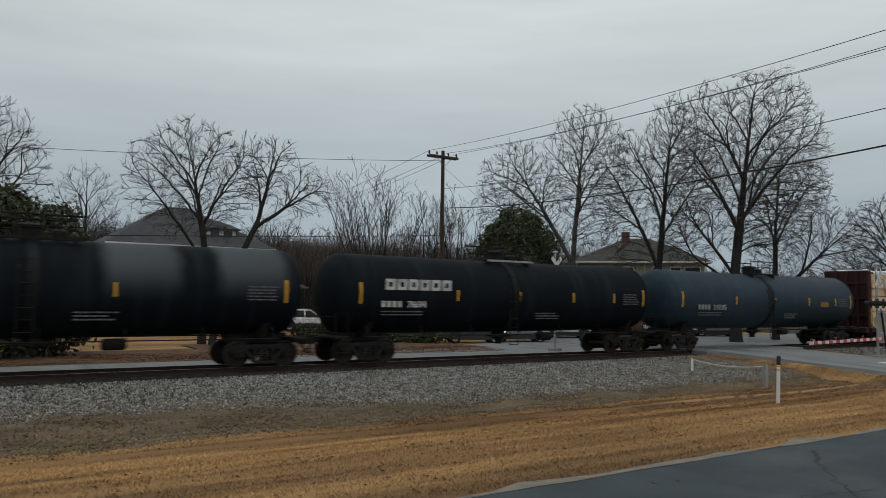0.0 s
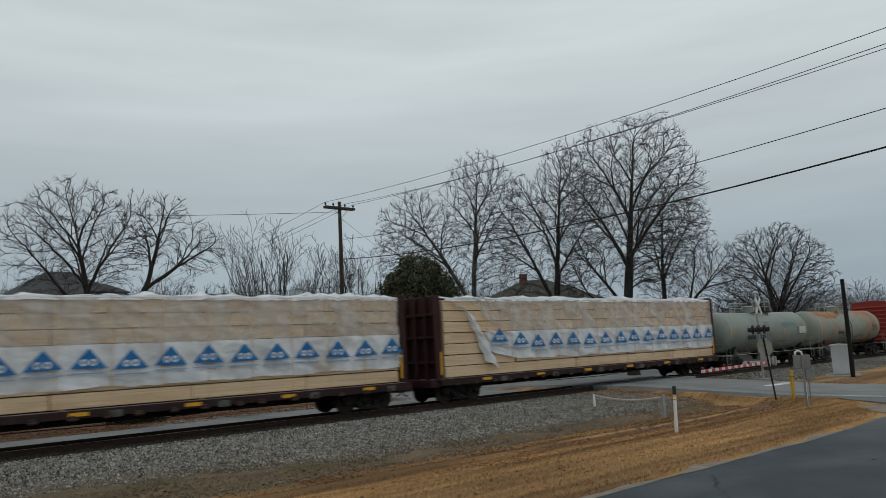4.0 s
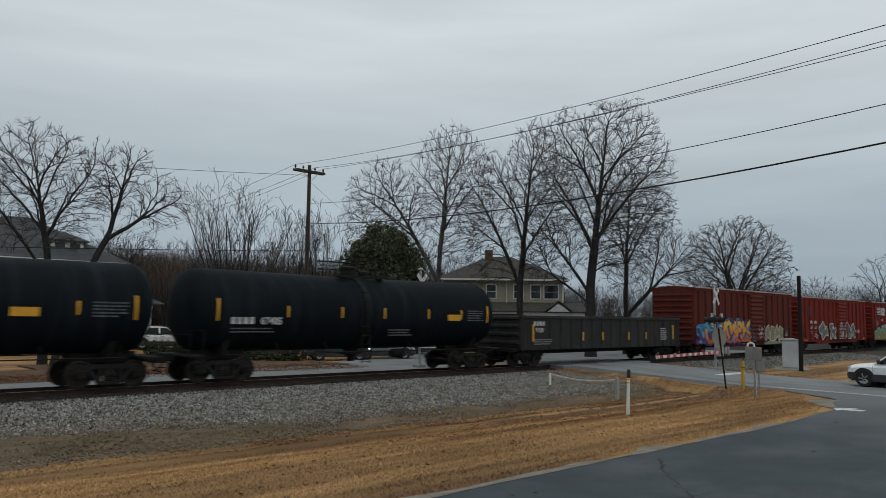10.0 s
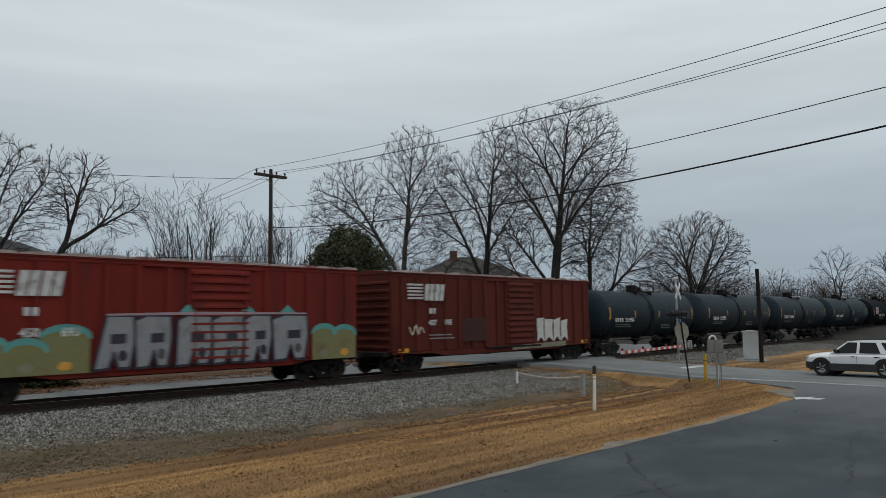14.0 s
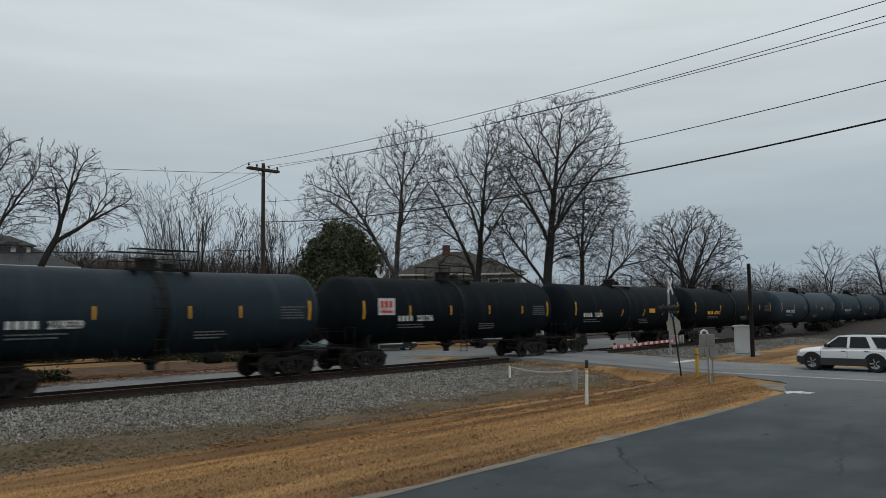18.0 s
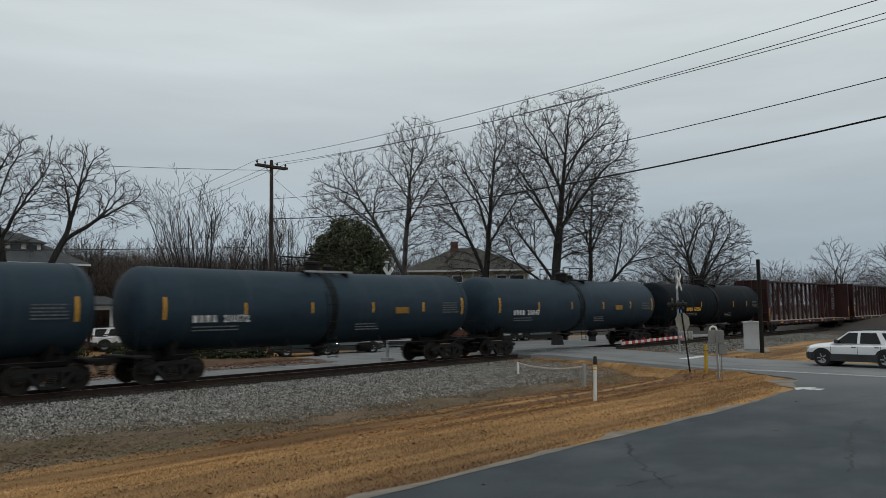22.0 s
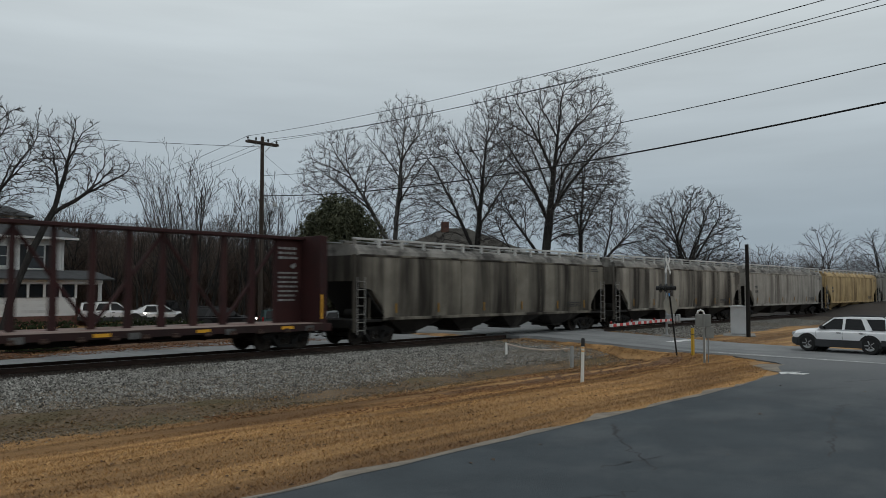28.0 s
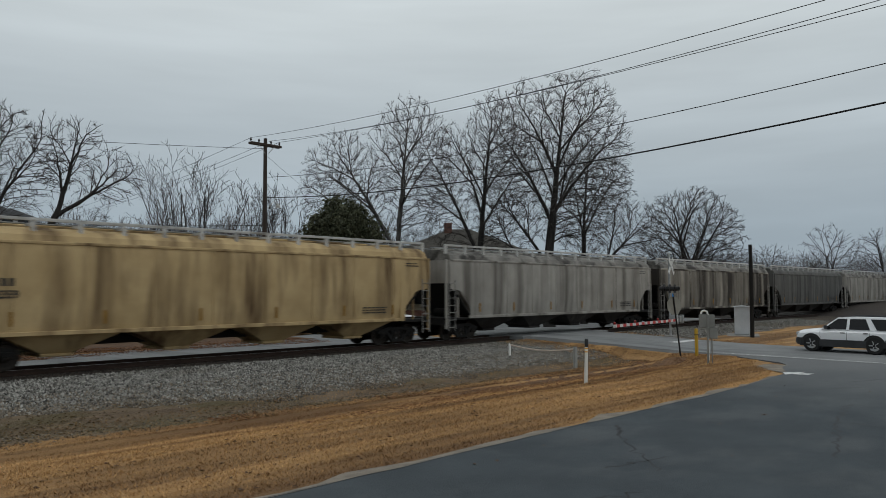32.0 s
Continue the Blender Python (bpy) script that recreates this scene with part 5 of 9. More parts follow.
def stripe_shape(R, zc, z_mid, width, height, skew=0.0):
    s = Shape()
    n = 8
    vs = []
    for i in range(n + 1):
        z = z_mid - height / 2 + height * i / n
        y = -math.sqrt(max(0.01, R * R - (z - zc) ** 2)) - 0.006
        k = skew * (i / n - 0.5)
        vs += [(-width / 2 + k, y, z), (width / 2 + k, y, z)]
    fs = [(2 * i, 2 * i + 1, 2 * i + 3, 2 * i + 2) for i in range(n)]
    return s.add(vs, fs)


def tank_car(s0, s1, number, label, paint="black_tank", R=1.53, zc=2.67, letters=4, stripes=(0.28, 0.45, 0.62, 0.78), text_colour="white", text_at=0.2, size=0.36,
             placard=0.0, band=True, wordmark=None, seed=0, dip=0.06, skew=0.0):
    car, L = new_car("tank_car", label, "tank car", s0, s1)
    half = L / 2 - 0.55
    part("tank", shared(f"tank/{half:.2f}/{R}/{zc}/{dip}", lambda: shell_shape(half, R, zc, dip), M[paint], True), None, car)
    yf = -R - 0.012
    # weld bands and the middle saddle strap
    for x in ((-half + 0.72, half - 0.72) if not band else (-half + 0.72, -0.42, 0.0, half - 0.72)):
        rr = R + 0.012
        dz = -dip * max(0.0, 1 - abs(x) / half)
        part("weld_band", Shape().turned([(x - 0.03, rr - 0.02), (x - 0.03, rr), (x + 0.03, rr), (x + 0.03, rr - 0.02)], "x", 40, (0, 0, zc + dz)), M[paint], car, smooth=True)
    if band:
        part("jacket_band", Shape().turned([(-0.36, R), (-0.36, R + 0.03), (-0.06, R + 0.03), (-0.06, R)], "x", 40, (0, 0, zc - dip)), M["gondola"], car, "dark drip-stained band round the middle", smooth=True)
    # manway platform, housing and rails on top
    top = zc + R - dip
    fitting = M[paint] if paint in ("grey_tank", "rust_tank") else M["under"]
    plat = Shape()
    for y in (-0.85, -0.55, 0.55, 0.81):
        plat.box(-1.3, 1.3, y, y + 0.04, top - 0.03, top + 0.03)
    for i in range(14):
        plat.box(-1.3 + i * 0.197, -1.26 + i * 0.197, -0.85, -0.55, top, top + 0.025)
        plat.box(-1.3 + i * 0.197, -1.26 + i * 0.197, 0.55, 0.85, top, top + 0.025)
    for x in (-1.0, 1.0):
        plat.box(x - 0.04, x + 0.04, -0.8, 0.8, top - 0.30, top)
    part("platform", plat, fitting, car)
    for y in (-0.85, 0.85):
        rails = Shape()
        rails.tube([(-1.27, y, top), (-1.27, y, top + 0.72), (1.27, y, top + 0.72), (1.27, y, top)], 0.034, 5)
        rails.tube([(-1.27, y, top + 0.38), (1.27, y, top + 0.38)], 0.02, 5)
        for x in (-0.6, 0.5):
            rails.tube([(x, y, top), (x, y, top + 0.72)], 0.03, 5)
        part("platform_rail", rails, fitting, car)
    part("crosswalk_edge", Shape().box(-1.3, 1.3, -0.875, -0.852, top - 0.035, top + 0.05), M["steel" if seed % 3 == 2 else "under"], car)
    part("manway", Shape().turned([(top - 0.05, 0.36), (top + 0.34, 0.36), (top + 0.36, 0.40), (top + 0.42, 0.40), (top + 0.50, 0.25)], "z", 18, (-0.25, 0, 0)), fitting, car, smooth=True)
    part("valve_housing", Shape().turned([(top - 0.05, 0.24), (top + 0.28, 0.24), (top + 0.36, 0.12)], "z", 14, (0.62, 0, 0)), fitting, car, smooth=True)
    # ladder to the platform, side rails, saddles, stub sills, brake gear
    lad = Shape()
    for x in (-0.62, -0.18):
        lad.tube([(x, -R * 0.55, top - 0.35), (x, -R * 0.94, zc + 0.55), (x, -R - 0.07, zc), (x, -R - 0.02, zc - 0.6), (x, -R - 0.05, 0.55)], 0.02, 5)
    for i in range(9):
        z = 0.6 + i * 0.36
        y = -R - 0.05 if z < zc else -math.sqrt(max(0.05, (R + 0.06) ** 2 - (z - zc) ** 2))
        lad.tube([(-0.62, y, z), (-0.18, y, z)], 0.014, 5)
    part("ladder", lad, M["under"] if paint != "grey_tank" else M[paint], car)
    hr = Shape()
    for y in (-1.5, 1.5):
        hr.tube([(-half + 1.2, y, 1.02), (half - 1.2, y, 1.02)], 0.022, 5)
        for i in range(7):
            x = -half + 1.3 + i * (2 * half - 2.6) / 6
            hr.tube([(x, y, 1.02), (x, y * 0.8, 1.42)], 0.018, 5)
    part("handrail", hr, M["under"] if paint != "grey_tank" else M[paint], car)
    for sg in (-1, 1):
        x = sg * (half - 1.5)
        sad = Shape().prism([(-1.25, zc - R + 0.42), (-0.9, 0.98), (0.9, 0.98), (1.25, zc - R + 0.42), (0.8, zc - R + 0.16), (0, zc - R + 0.02), (-0.8, zc - R + 0.16)], x - 0.12, x + 0.12, "x")
        sad.box(x - 1.1, x + 1.1, -0.35, 0.35, 0.80, 1.16, 0.02)
        part("saddle", sad, M["under"], car)
        xe = sg * (half + 0.05)
        end = Shape().box(min(xe, xe - sg * 0.6), max(xe, xe - sg * 0.6), -1.45, 1.45, 0.95, 1.03, 0.01)
        for y in (-1.42, 1.42):
            end.tube([(xe, y, 0.5), (xe, y, 1.9), (xe - sg * 0.5, y, 1.9), (xe - sg * 0.5, y, 1.0)], 0.018, 5)
            end.tube([(xe - sg * 0.5, y, 1.0), (xe - sg * 0.5, y, 0.45), (xe, y, 0.45)], 0.018, 5)
        end.tube([(xe, -1.42, 1.75), (xe, 1.42, 1.75)], 0.018, 5)
        part("end_platform", end, fitting, car)
    part("bottom_outlet", Shape().turned([(0.55, 0.16), (0.75, 0.16), (0.8, 0.28), (1.08, 0.32)], "z", 12).box(-0.5, 0.4, -0.3, 0.3, 0.86, 0.94), M["under"], car)
    part("brake_cylinder", Shape().turned([(-0.4, 0.15), (-0.35, 0.19), (0.3, 0.19), (0.35, 0.12)], "x", 12, (2.3, -0.45, 0.86)), M["under"], car)
    # reflective stripes, numbers, stencils
    for sg in (-1, 1):
        part("reflector", shared(f"reflector/end/{R}/{zc}", lambda: stripe_shape(R, zc, zc - 0.02, 0.10, 0.80, 0.0), M["yellow"]), None, car, at=(sg * (half - 0.92), 0, 0))
    for f in stripes:
        part("reflector", shared(f"reflector/mid/{R}/{zc}/{skew}", lambda: stripe_shape(R, zc, zc - 0.02 - 1.6 * skew, 0.085, 0.44, skew), M["yellow"]), None, car, at=(-half + 2 * half * f, 0, -dip * 0.6))
    x = -half + 2 * half * text_at
    blocks(car, x, zc - 0.54, yf + 0.01, size * 0.70 * letters, size * 0.70, letters, text_colour, 0.0, 0.36)
    mark(car, number, x + size * (0.78 * letters + 0.25), zc - 0.54, yf + 0.01, size, text_colour)
    bars(car, x, zc - 0.68, yf + 0.05, 1.9, 2, 0.05, 0.07, "faint_white", seed=seed)
    bars(car, half - 2.3, zc + 0.15, yf + 0.01, 1.1, 5, 0.05, 0.06, "faint_white", seed + 1)
    bars(car, 0.9, zc - 0.74, yf + 0.07, 1.3, 3, 0.05, 0.06, "faint_white", seed + 2)
    if placard:
        part("panel", Shape().box(-0.4, 0.4, -0.012, 0, -0.14, 0.14), M["faded_amber" if paint == "slate_tank" else "yellow"], car, "yellow safety panel", at=(-half + 2 * half * placard, yf + 0.004, zc - 0.2))
    if wordmark:
        wordmark(car, half, yf, zc)
    running_gear(car, L)
    return car


# ---- box cars ----
def box_car(s0, s1, label, paint, ribs=6, door_at=0.08, door_w=2.6, top=4.58, number=None, letters=4, extras=None, roof_mat="roof", seed=0):
    car, L = new_car("boxcar", label, "boxcar", s0, s1)
    half = L / 2 - 1.02
    W, z0 = 1.58, 1.0
    body = Shape().box(-half, half, -W, W, z0, top, 0.02)
    part("body", body, M[paint], car)
    part("side_sill", Shape().prism([(-half, z0), (half, z0), (half, z0 - 0.1), (half - 2.6, z0 - 0.12), (half - 3.4, 0.74), (-half + 3.4, 0.74), (-half + 2.6, z0 - 0.12), (-half, z0 - 0.1)], -W - 0.015, -W + 0.05), M[paint], car)
    part("side_sill", Shape().box(-half, half, W - 0.05, W + 0.015, 0.8, z0), M[paint], car)
    part("roof", Shape().prism([(-W - 0.06, top - 0.03), (-W - 0.06, top + 0.04), (-0.3, top + 0.17), (0.3, top + 0.17), (W + 0.06, top + 0.04), (W + 0.06, top - 0.03)], -half - 0.03, half + 0.03, "x"), M[paint], car)
    n = 14
    for i in range(n):
        x = -half + (i + 0.5) * 2 * half / n
        part("roof_panel", shared(f"roof_panel/{half:.2f}/{top}", lambda: Shape().prism([(-W - 0.02, top + 0.055), (-0.2, top + 0.182), (0.2, top + 0.182), (W + 0.02, top + 0.055), (W, top + 0.04), (0, top + 0.165), (-W, top + 0.04)], -half / n + 0.06, half / n - 0.06, "x"), M[roof_mat]), None, car, at=(x, 0, 0))
    for i in range(n):
        xa, xb = -half + i * 2 * half / n + 0.03, -half + (i + 1) * 2 * half / n - 0.03
        dz = noise.noise((i * 1.7, seed * 3.1, 0.0)) * 0.05
        part("roof_edge", Shape().prism([(xa, top + 0.02), (xb, top + 0.02), (xb - 0.05, top + 0.11 + dz), ((xa + xb) / 2, top + 0.12 + dz * 0.4), (xa + 0.04, top + 0.09 - dz)], -W - 0.085, -W - 0.06), M[roof_mat], car)
    for y in (-1, 1):
        part("top_rail", Shape().box(-half - 0.01, half + 0.01, y * W - 0.03, y * W + 0.03, top - 0.16, top - 0.02, 0.01), M[paint], car)
    # ribs along the side
    dl, dr = half * 2 * door_at - door_w / 2, half * 2 * door_at + door_w / 2
    rib = shared(f"rib/{top}", lambda: Shape().prism([(-0.11, 0), (-0.085, -0.10), (0.085, -0.10), (0.11, 0)], z0 + 0.02, top - 0.16, "z"), M[paint])
    for a, b in ((-half + 0.12, dl - 0.15), (dr + 0.15, half - 0.12)):
        k = max(2, round((b - a) / 1.02))
        for i in range(k):
            part("rib", rib, None, car, at=(a + (b - a) * (i + 0.5) / k, -W, 0))
    # corrugated plug door with locking bars
    door = part("door", Shape().box(dl, dr, -W - 0.09, -W + 0.02, z0 + 0.02, top - 0.2, 0.015), M[paint], car)
    for i in range(11):
        z = z0 + 0.25 + i * (top - z0 - 0.55) / 10
        part("door_corrugation", shared(f"door_corrugation/{door_w}", lambda: Shape().prism([(0.0, -0.13), (-0.085, -0.10), (-0.075, -0.02), (0.0, 0.11)], -door_w / 2 + 0.14, door_w / 2 - 0.14, "x"), M[paint]), None, door, at=((dl + dr) / 2, -W - 0.09, z))
    part("door_rail", Shape().box(dl - 1.6, dr + 0.4, -W - 0.12, -W, top - 0.2, top - 0.12, 0.01), M[paint], car)
    part("door_rail", Shape().box(dl - 1.6, dr + 0.4, -W - 0.13, -W, z0 - 0.06, z0 + 0.03, 0.01), M["under"], car)
    for x in (dl + 0.3, dr - 0.3):
        part("locking_bar", Shape().tube([(x, -W - 0.16, z0), (x, -W - 0.16, top - 0.22)], 0.022, 6), M[paint], door)
    # corrugated ends
    for sg in (-1, 1):
        for i in range(9):
            z = z0 + 0.22 + i * (top - z0 - 0.3) / 9
            part("end_corrugation", shared("end_corrugation", lambda: Shape().prism([(0, -0.09), (0.10, -0.045), (0.10, 0.045), (0, 0.09)], -1.42, 1.42), M[paint]), None, car, at=pose(sg * half, 0, z, 0, 0, 0 if sg > 0 else 180))
        part("ladder", shared("ladder/box", lambda: ladder_shape(0.42, 0.55, 2.2, 5), M[paint]), None, car, at=(sg * (half - 0.32), -W - 0.06, 0))
        part("end_sill", Shape().box(min(sg * half, sg * (half + 0.35)), max(sg * half, sg * (half + 0.35)), -1.4, 1.4, 0.80, 1.02, 0.02), M["under"], car)
        part("reflector", shared("reflector/box", lambda: Shape().box(-0.3, 0.3, -0.01, 0, -0.09, 0.09), M["yellow"]), None, car, at=(sg * (half - 0.7), -W - 0.03, z0 + 0.06))
    part("centre_sill", Shape().box(-half, half, -0.35, 0.35, 0.62, 1.0), M["under"], car)
    if extras:
        extras(car, half, -W - 0.104, z0, top)
    running_gear(car, L, 2.35)
    return car


def crest(car, x, z, y, s, colour="white"):
    """A slanted striped emblem with two plain blocks."""
    for i in range(5):
        part("emblem_stripe", Shape().prism([(x - 0.02 * i, z + s * (0.08 + 0.2 * i)), (x + s * 1.25, z + s * (0.08 + 0.2 * i)), (x + s * 1.3, z + s * (0.19 + 0.2 * i)), (x + 0.04, z + s * (0.19 + 0.2 * i))], y - 0.004, y), M[colour], car)
    for k in range(2):
        x0 = x + s * (1.35 + k * 0.88)
        lean_ = s * 0.16
        part("emblem_block", Shape().prism([(x0, z), (x0 + s * 0.36, z), (x0 + s * 0.36 + lean_, z + s), (x0 + lean_, z + s)], y - 0.004, y)
             .prism([(x0 + s * 0.43, z), (x0 + s * 0.78, z), (x0 + s * 0.78 + lean_, z + s), (x0 + s * 0.43 + lean_, z + s)], y - 0.0045, y), M[colour], car)


def ribbon(pts, w):
    """A flat brush stroke: the outline of a broad line through points."""
    left, right = [], []
    for i, p in enumerate(pts):
        a, b = pts[max(0, i - 1)], pts[min(len(pts) - 1, i + 1)]
        d = Vector((b[0] - a[0], b[1] - a[1]))
        d = d.normalized() if d.length else Vector((1, 0))
        left.append((p[0] - d.y * w, p[1] + d.x * w))
        right.append((p[0] + d.y * w, p[1] - d.x * w))
    return left, right


def stroke_shape(pts, w, y0, y1):
    """A sprayed stroke: broad in the middle, pointed towards both ends."""
    s = Shape()
    k = len(pts) - 1
    left, right = ribbon(pts, 1.0)
    for i in range(k):
        wa, wb = (w * (0.35 + 0.75 * math.sin(math.pi * min(1.0, 0.12 + 0.8 * q / k))) for q in (i, i + 1))
        quad = []
        for j, ww, edge in ((i, wa, left), (i + 1, wb, left), (i + 1, wb, right), (i, wa, right)):
            quad.append((pts[j][0] + (edge[j][0] - pts[j][0]) * ww, pts[j][1] + (edge[j][1] - pts[j][1]) * ww))
        s.prism(quad, y0 - 0.0002 * (i % 3), y1)
        if i % 2 == 0:
            s.prism([(pts[i][0] + math.cos(q * math.pi / 3) * wa, pts[i][1] + math.sin(q * math.pi / 3) * wa) for q in range(6)], y0 - 0.0005, y1)
    return s


def eased(pts, n=5):
    """A smooth line through a few points."""
    out = []
    for i in range(len(pts) - 1):
        a, b = pts[max(0, i - 1)], pts[i]
        c, d = pts[i + 1], pts[min(len(pts) - 1, i + 2)]
        for q in range(n):
            t = q / n
            out.append(tuple(0.5 * (2 * b[m] + (c[m] - a[m]) * t + (2 * a[m] - 5 * b[m] + 4 * c[m] - d[m]) * t * t + (3 * b[m] - a[m] - 3 * c[m] + d[m]) * t ** 3) for m in (0, 1)))
    return out + [pts[-1]]


def sprayed(car, pts, y, layer, colour, name="graffiti_fill", label="sprayed fill"):
    """A flat painted shape; higher layers lie in front."""
    part(name, Shape().prism(pts, y - 0.0012 * layer - 0.001, y), M[colour], car, label)


def sprayed_stroke(car, pts, w, y, layer, bands, outline, edge=0.055):
    """A bold sprayed stroke with an outline, shaded through bands of colour from foot to head."""
    line = eased(pts)
    part("graffiti_outline", stroke_shape(line, w + edge, y - 0.0012 * layer - 0.001, y), M[outline], car, "sprayed outline")
    cut = [b[0] for b in bands]
    for k, (low, colour) in enumerate(bands):
        high = cut[k + 1] if k + 1 < len(cut) else 99.0
        runs, now = [], []
        for i, p in enumerate(line):
            if low <= p[1] < high:
                now.append(p)
                continue
            if now:
                runs.append(now + [p])
            now = []
        if len(now) > 1:
            runs.append(now)
        shape = Shape()
        for run in runs:
            if len(run) > 1:
                left, right = ribbon(run, w * 0.92)
                for i in range(len(run) - 1):
                    shape.prism([left[i], left[i + 1], right[i + 1], right[i]], y - 0.0012 * layer - 0.0035 - 0.0002 * (i % 3), y)
        if shape.v:
            part("graffiti_fill", shape, M[colour], car, "sprayed fill")


def disc(cx, cz, r, k=10, squash=1.0, seed=0):
    rng = random.Random(seed)
    return [(cx + math.cos(2 * math.pi * j / k) * r * rng.uniform(0.85, 1.12), cz + math.sin(2 * math.pi * j / k) * r * squash * rng.uniform(0.85, 1.12)) for j in range(k)]


def outlined(car, pts, y, layer, fill, outline, edge=0.07):
    """A painted shape with a rim of even width round it."""
    ring_pts = pts + [pts[0]]
    cx, cz = sum(p[0] for p in pts) / len(pts), sum(p[1] for p in pts) / len(pts)
    sprayed(car, pts, y, layer, fill)
    rim_shape = Shape()
    for i, (a, b) in enumerate(zip(ring_pts, ring_pts[1:])):
        d = Vector((b[0] - a[0], b[1] - a[1]))
        nrm = Vector((-d.y, d.x)).normalized() * edge * 0.5 if d.length else Vector((0, 0))
        ext = d.normalized() * edge * 0.4
        rim_shape.prism([(a[0] + nrm.x - ext.x, a[1] + nrm.y - ext.y), (b[0] + nrm.x + ext.x, b[1] + nrm.y + ext.y), (b[0] - nrm.x + ext.x, b[1] - nrm.y + ext.y), (a[0] - nrm.x - ext.x, a[1] - nrm.y - ext.y)], y - 0.0012 * layer - 0.004 - 0.0003 * (i % 3), y)
    part("graffiti_outline", rim_shape, M[outline], car, "sprayed outline")


def scrawl(car, x0, x1, z0, z1, y, colour, seed, w=0.022):
    """A thin looping scribble that spells nothing."""
    rng = random.Random(seed)
    n = max(4, int((x1 - x0) / 0.16))
    pts = [(x0 + (x1 - x0) * i / n + rng.uniform(-0.08, 0.08), (z0 if i % 2 else z1) + rng.uniform(-0.25, 0.25) * (z1 - z0)) for i in range(n + 1)]
    part("scrawl", stroke_shape(eased(pts, 4), w, y - 0.004, y), M[colour], car, "thin sprayed scrawl")


# ---- gondolas ----
def gondola_car(s0, s1, label, paint, number, ribs, top=2.62, emblem=True, seed=0):
    car, L = new_car("gondola_car", label, "gondola car", s0, s1)
    half = L / 2 - 1.0
    W, z0 = 1.55, 0.95
    for sg in (-1, 1):
        part("side", Shape().box(-half, half, min(sg * W, sg * (W - 0.06)), max(sg * W, sg * (W - 0.06)), z0 - 0.08, top, 0.01), M[paint], car)
        part("top_chord", Shape().box(-half - 0.03, half + 0.03, sg * W - 0.07, sg * W + 0.07, top - 0.12, top + 0.03, 0.015), M[paint], car)
        part("end_wall", Shape().box(min(sg * half, sg * (half - 0.08)), max(sg * half, sg * (half - 0.08)), -W + 0.06, W - 0.06, z0, top + 0.1, 0.01), M[paint], car)
        for i in range(4):
            part("end_corrugation", shared("end_corrugation/gon", lambda: Shape().prism([(0, -0.12), (0.10, -0.05), (0.10, 0.05), (0, 0.12)], -1.45, 1.45), M[paint]), None, car, at=pose(sg * half, 0, z0 + 0.3 + i * 0.42, 0, 0, 0 if sg > 0 else 180))
        part("end_sill", Shape().box(min(sg * half, sg * (half + 0.4)), max(sg * half, sg * (half + 0.4)), -1.4, 1.4, 0.78, 0.98, 0.02), M["under"], car)
        part("reflector", shared("reflector/gon", lambda: Shape().box(-0.06, 0.06, -0.01, 0, -0.45, 0.45), M["yellow"]), None, car, at=(sg * (half - 0.9), -W - 0.075, 1.75))
        part("ladder", shared("ladder/gon", lambda: ladder_shape(0.42, 0.5, 2.5, 6), M[paint]), None, car, at=(sg * (half - 0.3), -W - 0.09, 0))
    part("floor", Shape().box(-half, half, -W + 0.06, W - 0.06, z0, z0 + 0.06), M["under"], car)
    part("centre_sill", Shape().box(-half, half, -0.35, 0.35, 0.6, 0.95), M["under"], car)
    rib = shared(f"rib/gon/{top}", lambda: Shape().prism([(-0.11, 0), (-0.06, -0.07), (0.06, -0.07), (0.11, 0)], z0 - 0.05, top - 0.12, "z"), M[paint])
    for i in range(ribs):
        part("rib", rib, None, car, at=(-half + 2.4 + i * (2 * half - 3.4) / (ribs - 1), -W, 0))
    for f in (0.33, 0.45, 0.62, 0.74):
        part("reflector", shared("reflector/gonm", lambda: Shape().box(-0.05, 0.05, -0.01, 0, -0.23, 0.23), M["yellow"]), None, car, at=(-half + 2 * half * f, -W - 0.078, 1.55))
    yf = -W - 0.01
    if emblem:
        crest(car, -half + 1.0, 2.05, yf - 0.07, 0.42)
        blocks(car, -half + 1.1, 1.55, yf - 0.07, 0.55, 0.28, 2)
        mark(car, number, -half + 2.0, 1.55, yf - 0.07, 0.38)
    else:
        blocks(car, -half + 0.95, 2.12, yf - 0.07, 0.95, 0.22, 4)
        mark(car, number, -half + 1.1, 1.78, yf - 0.07, 0.32)
    bars(car, -half + 1.0, 1.42, yf - 0.07, 1.5, 3, 0.05, 0.06, seed=seed)
    bars(car, half - 2.4, 2.0, yf - 0.07, 0.7, 6, 0.06, 0.07, "white", seed + 3)
    running_gear(car, L, 2.2)
    return car


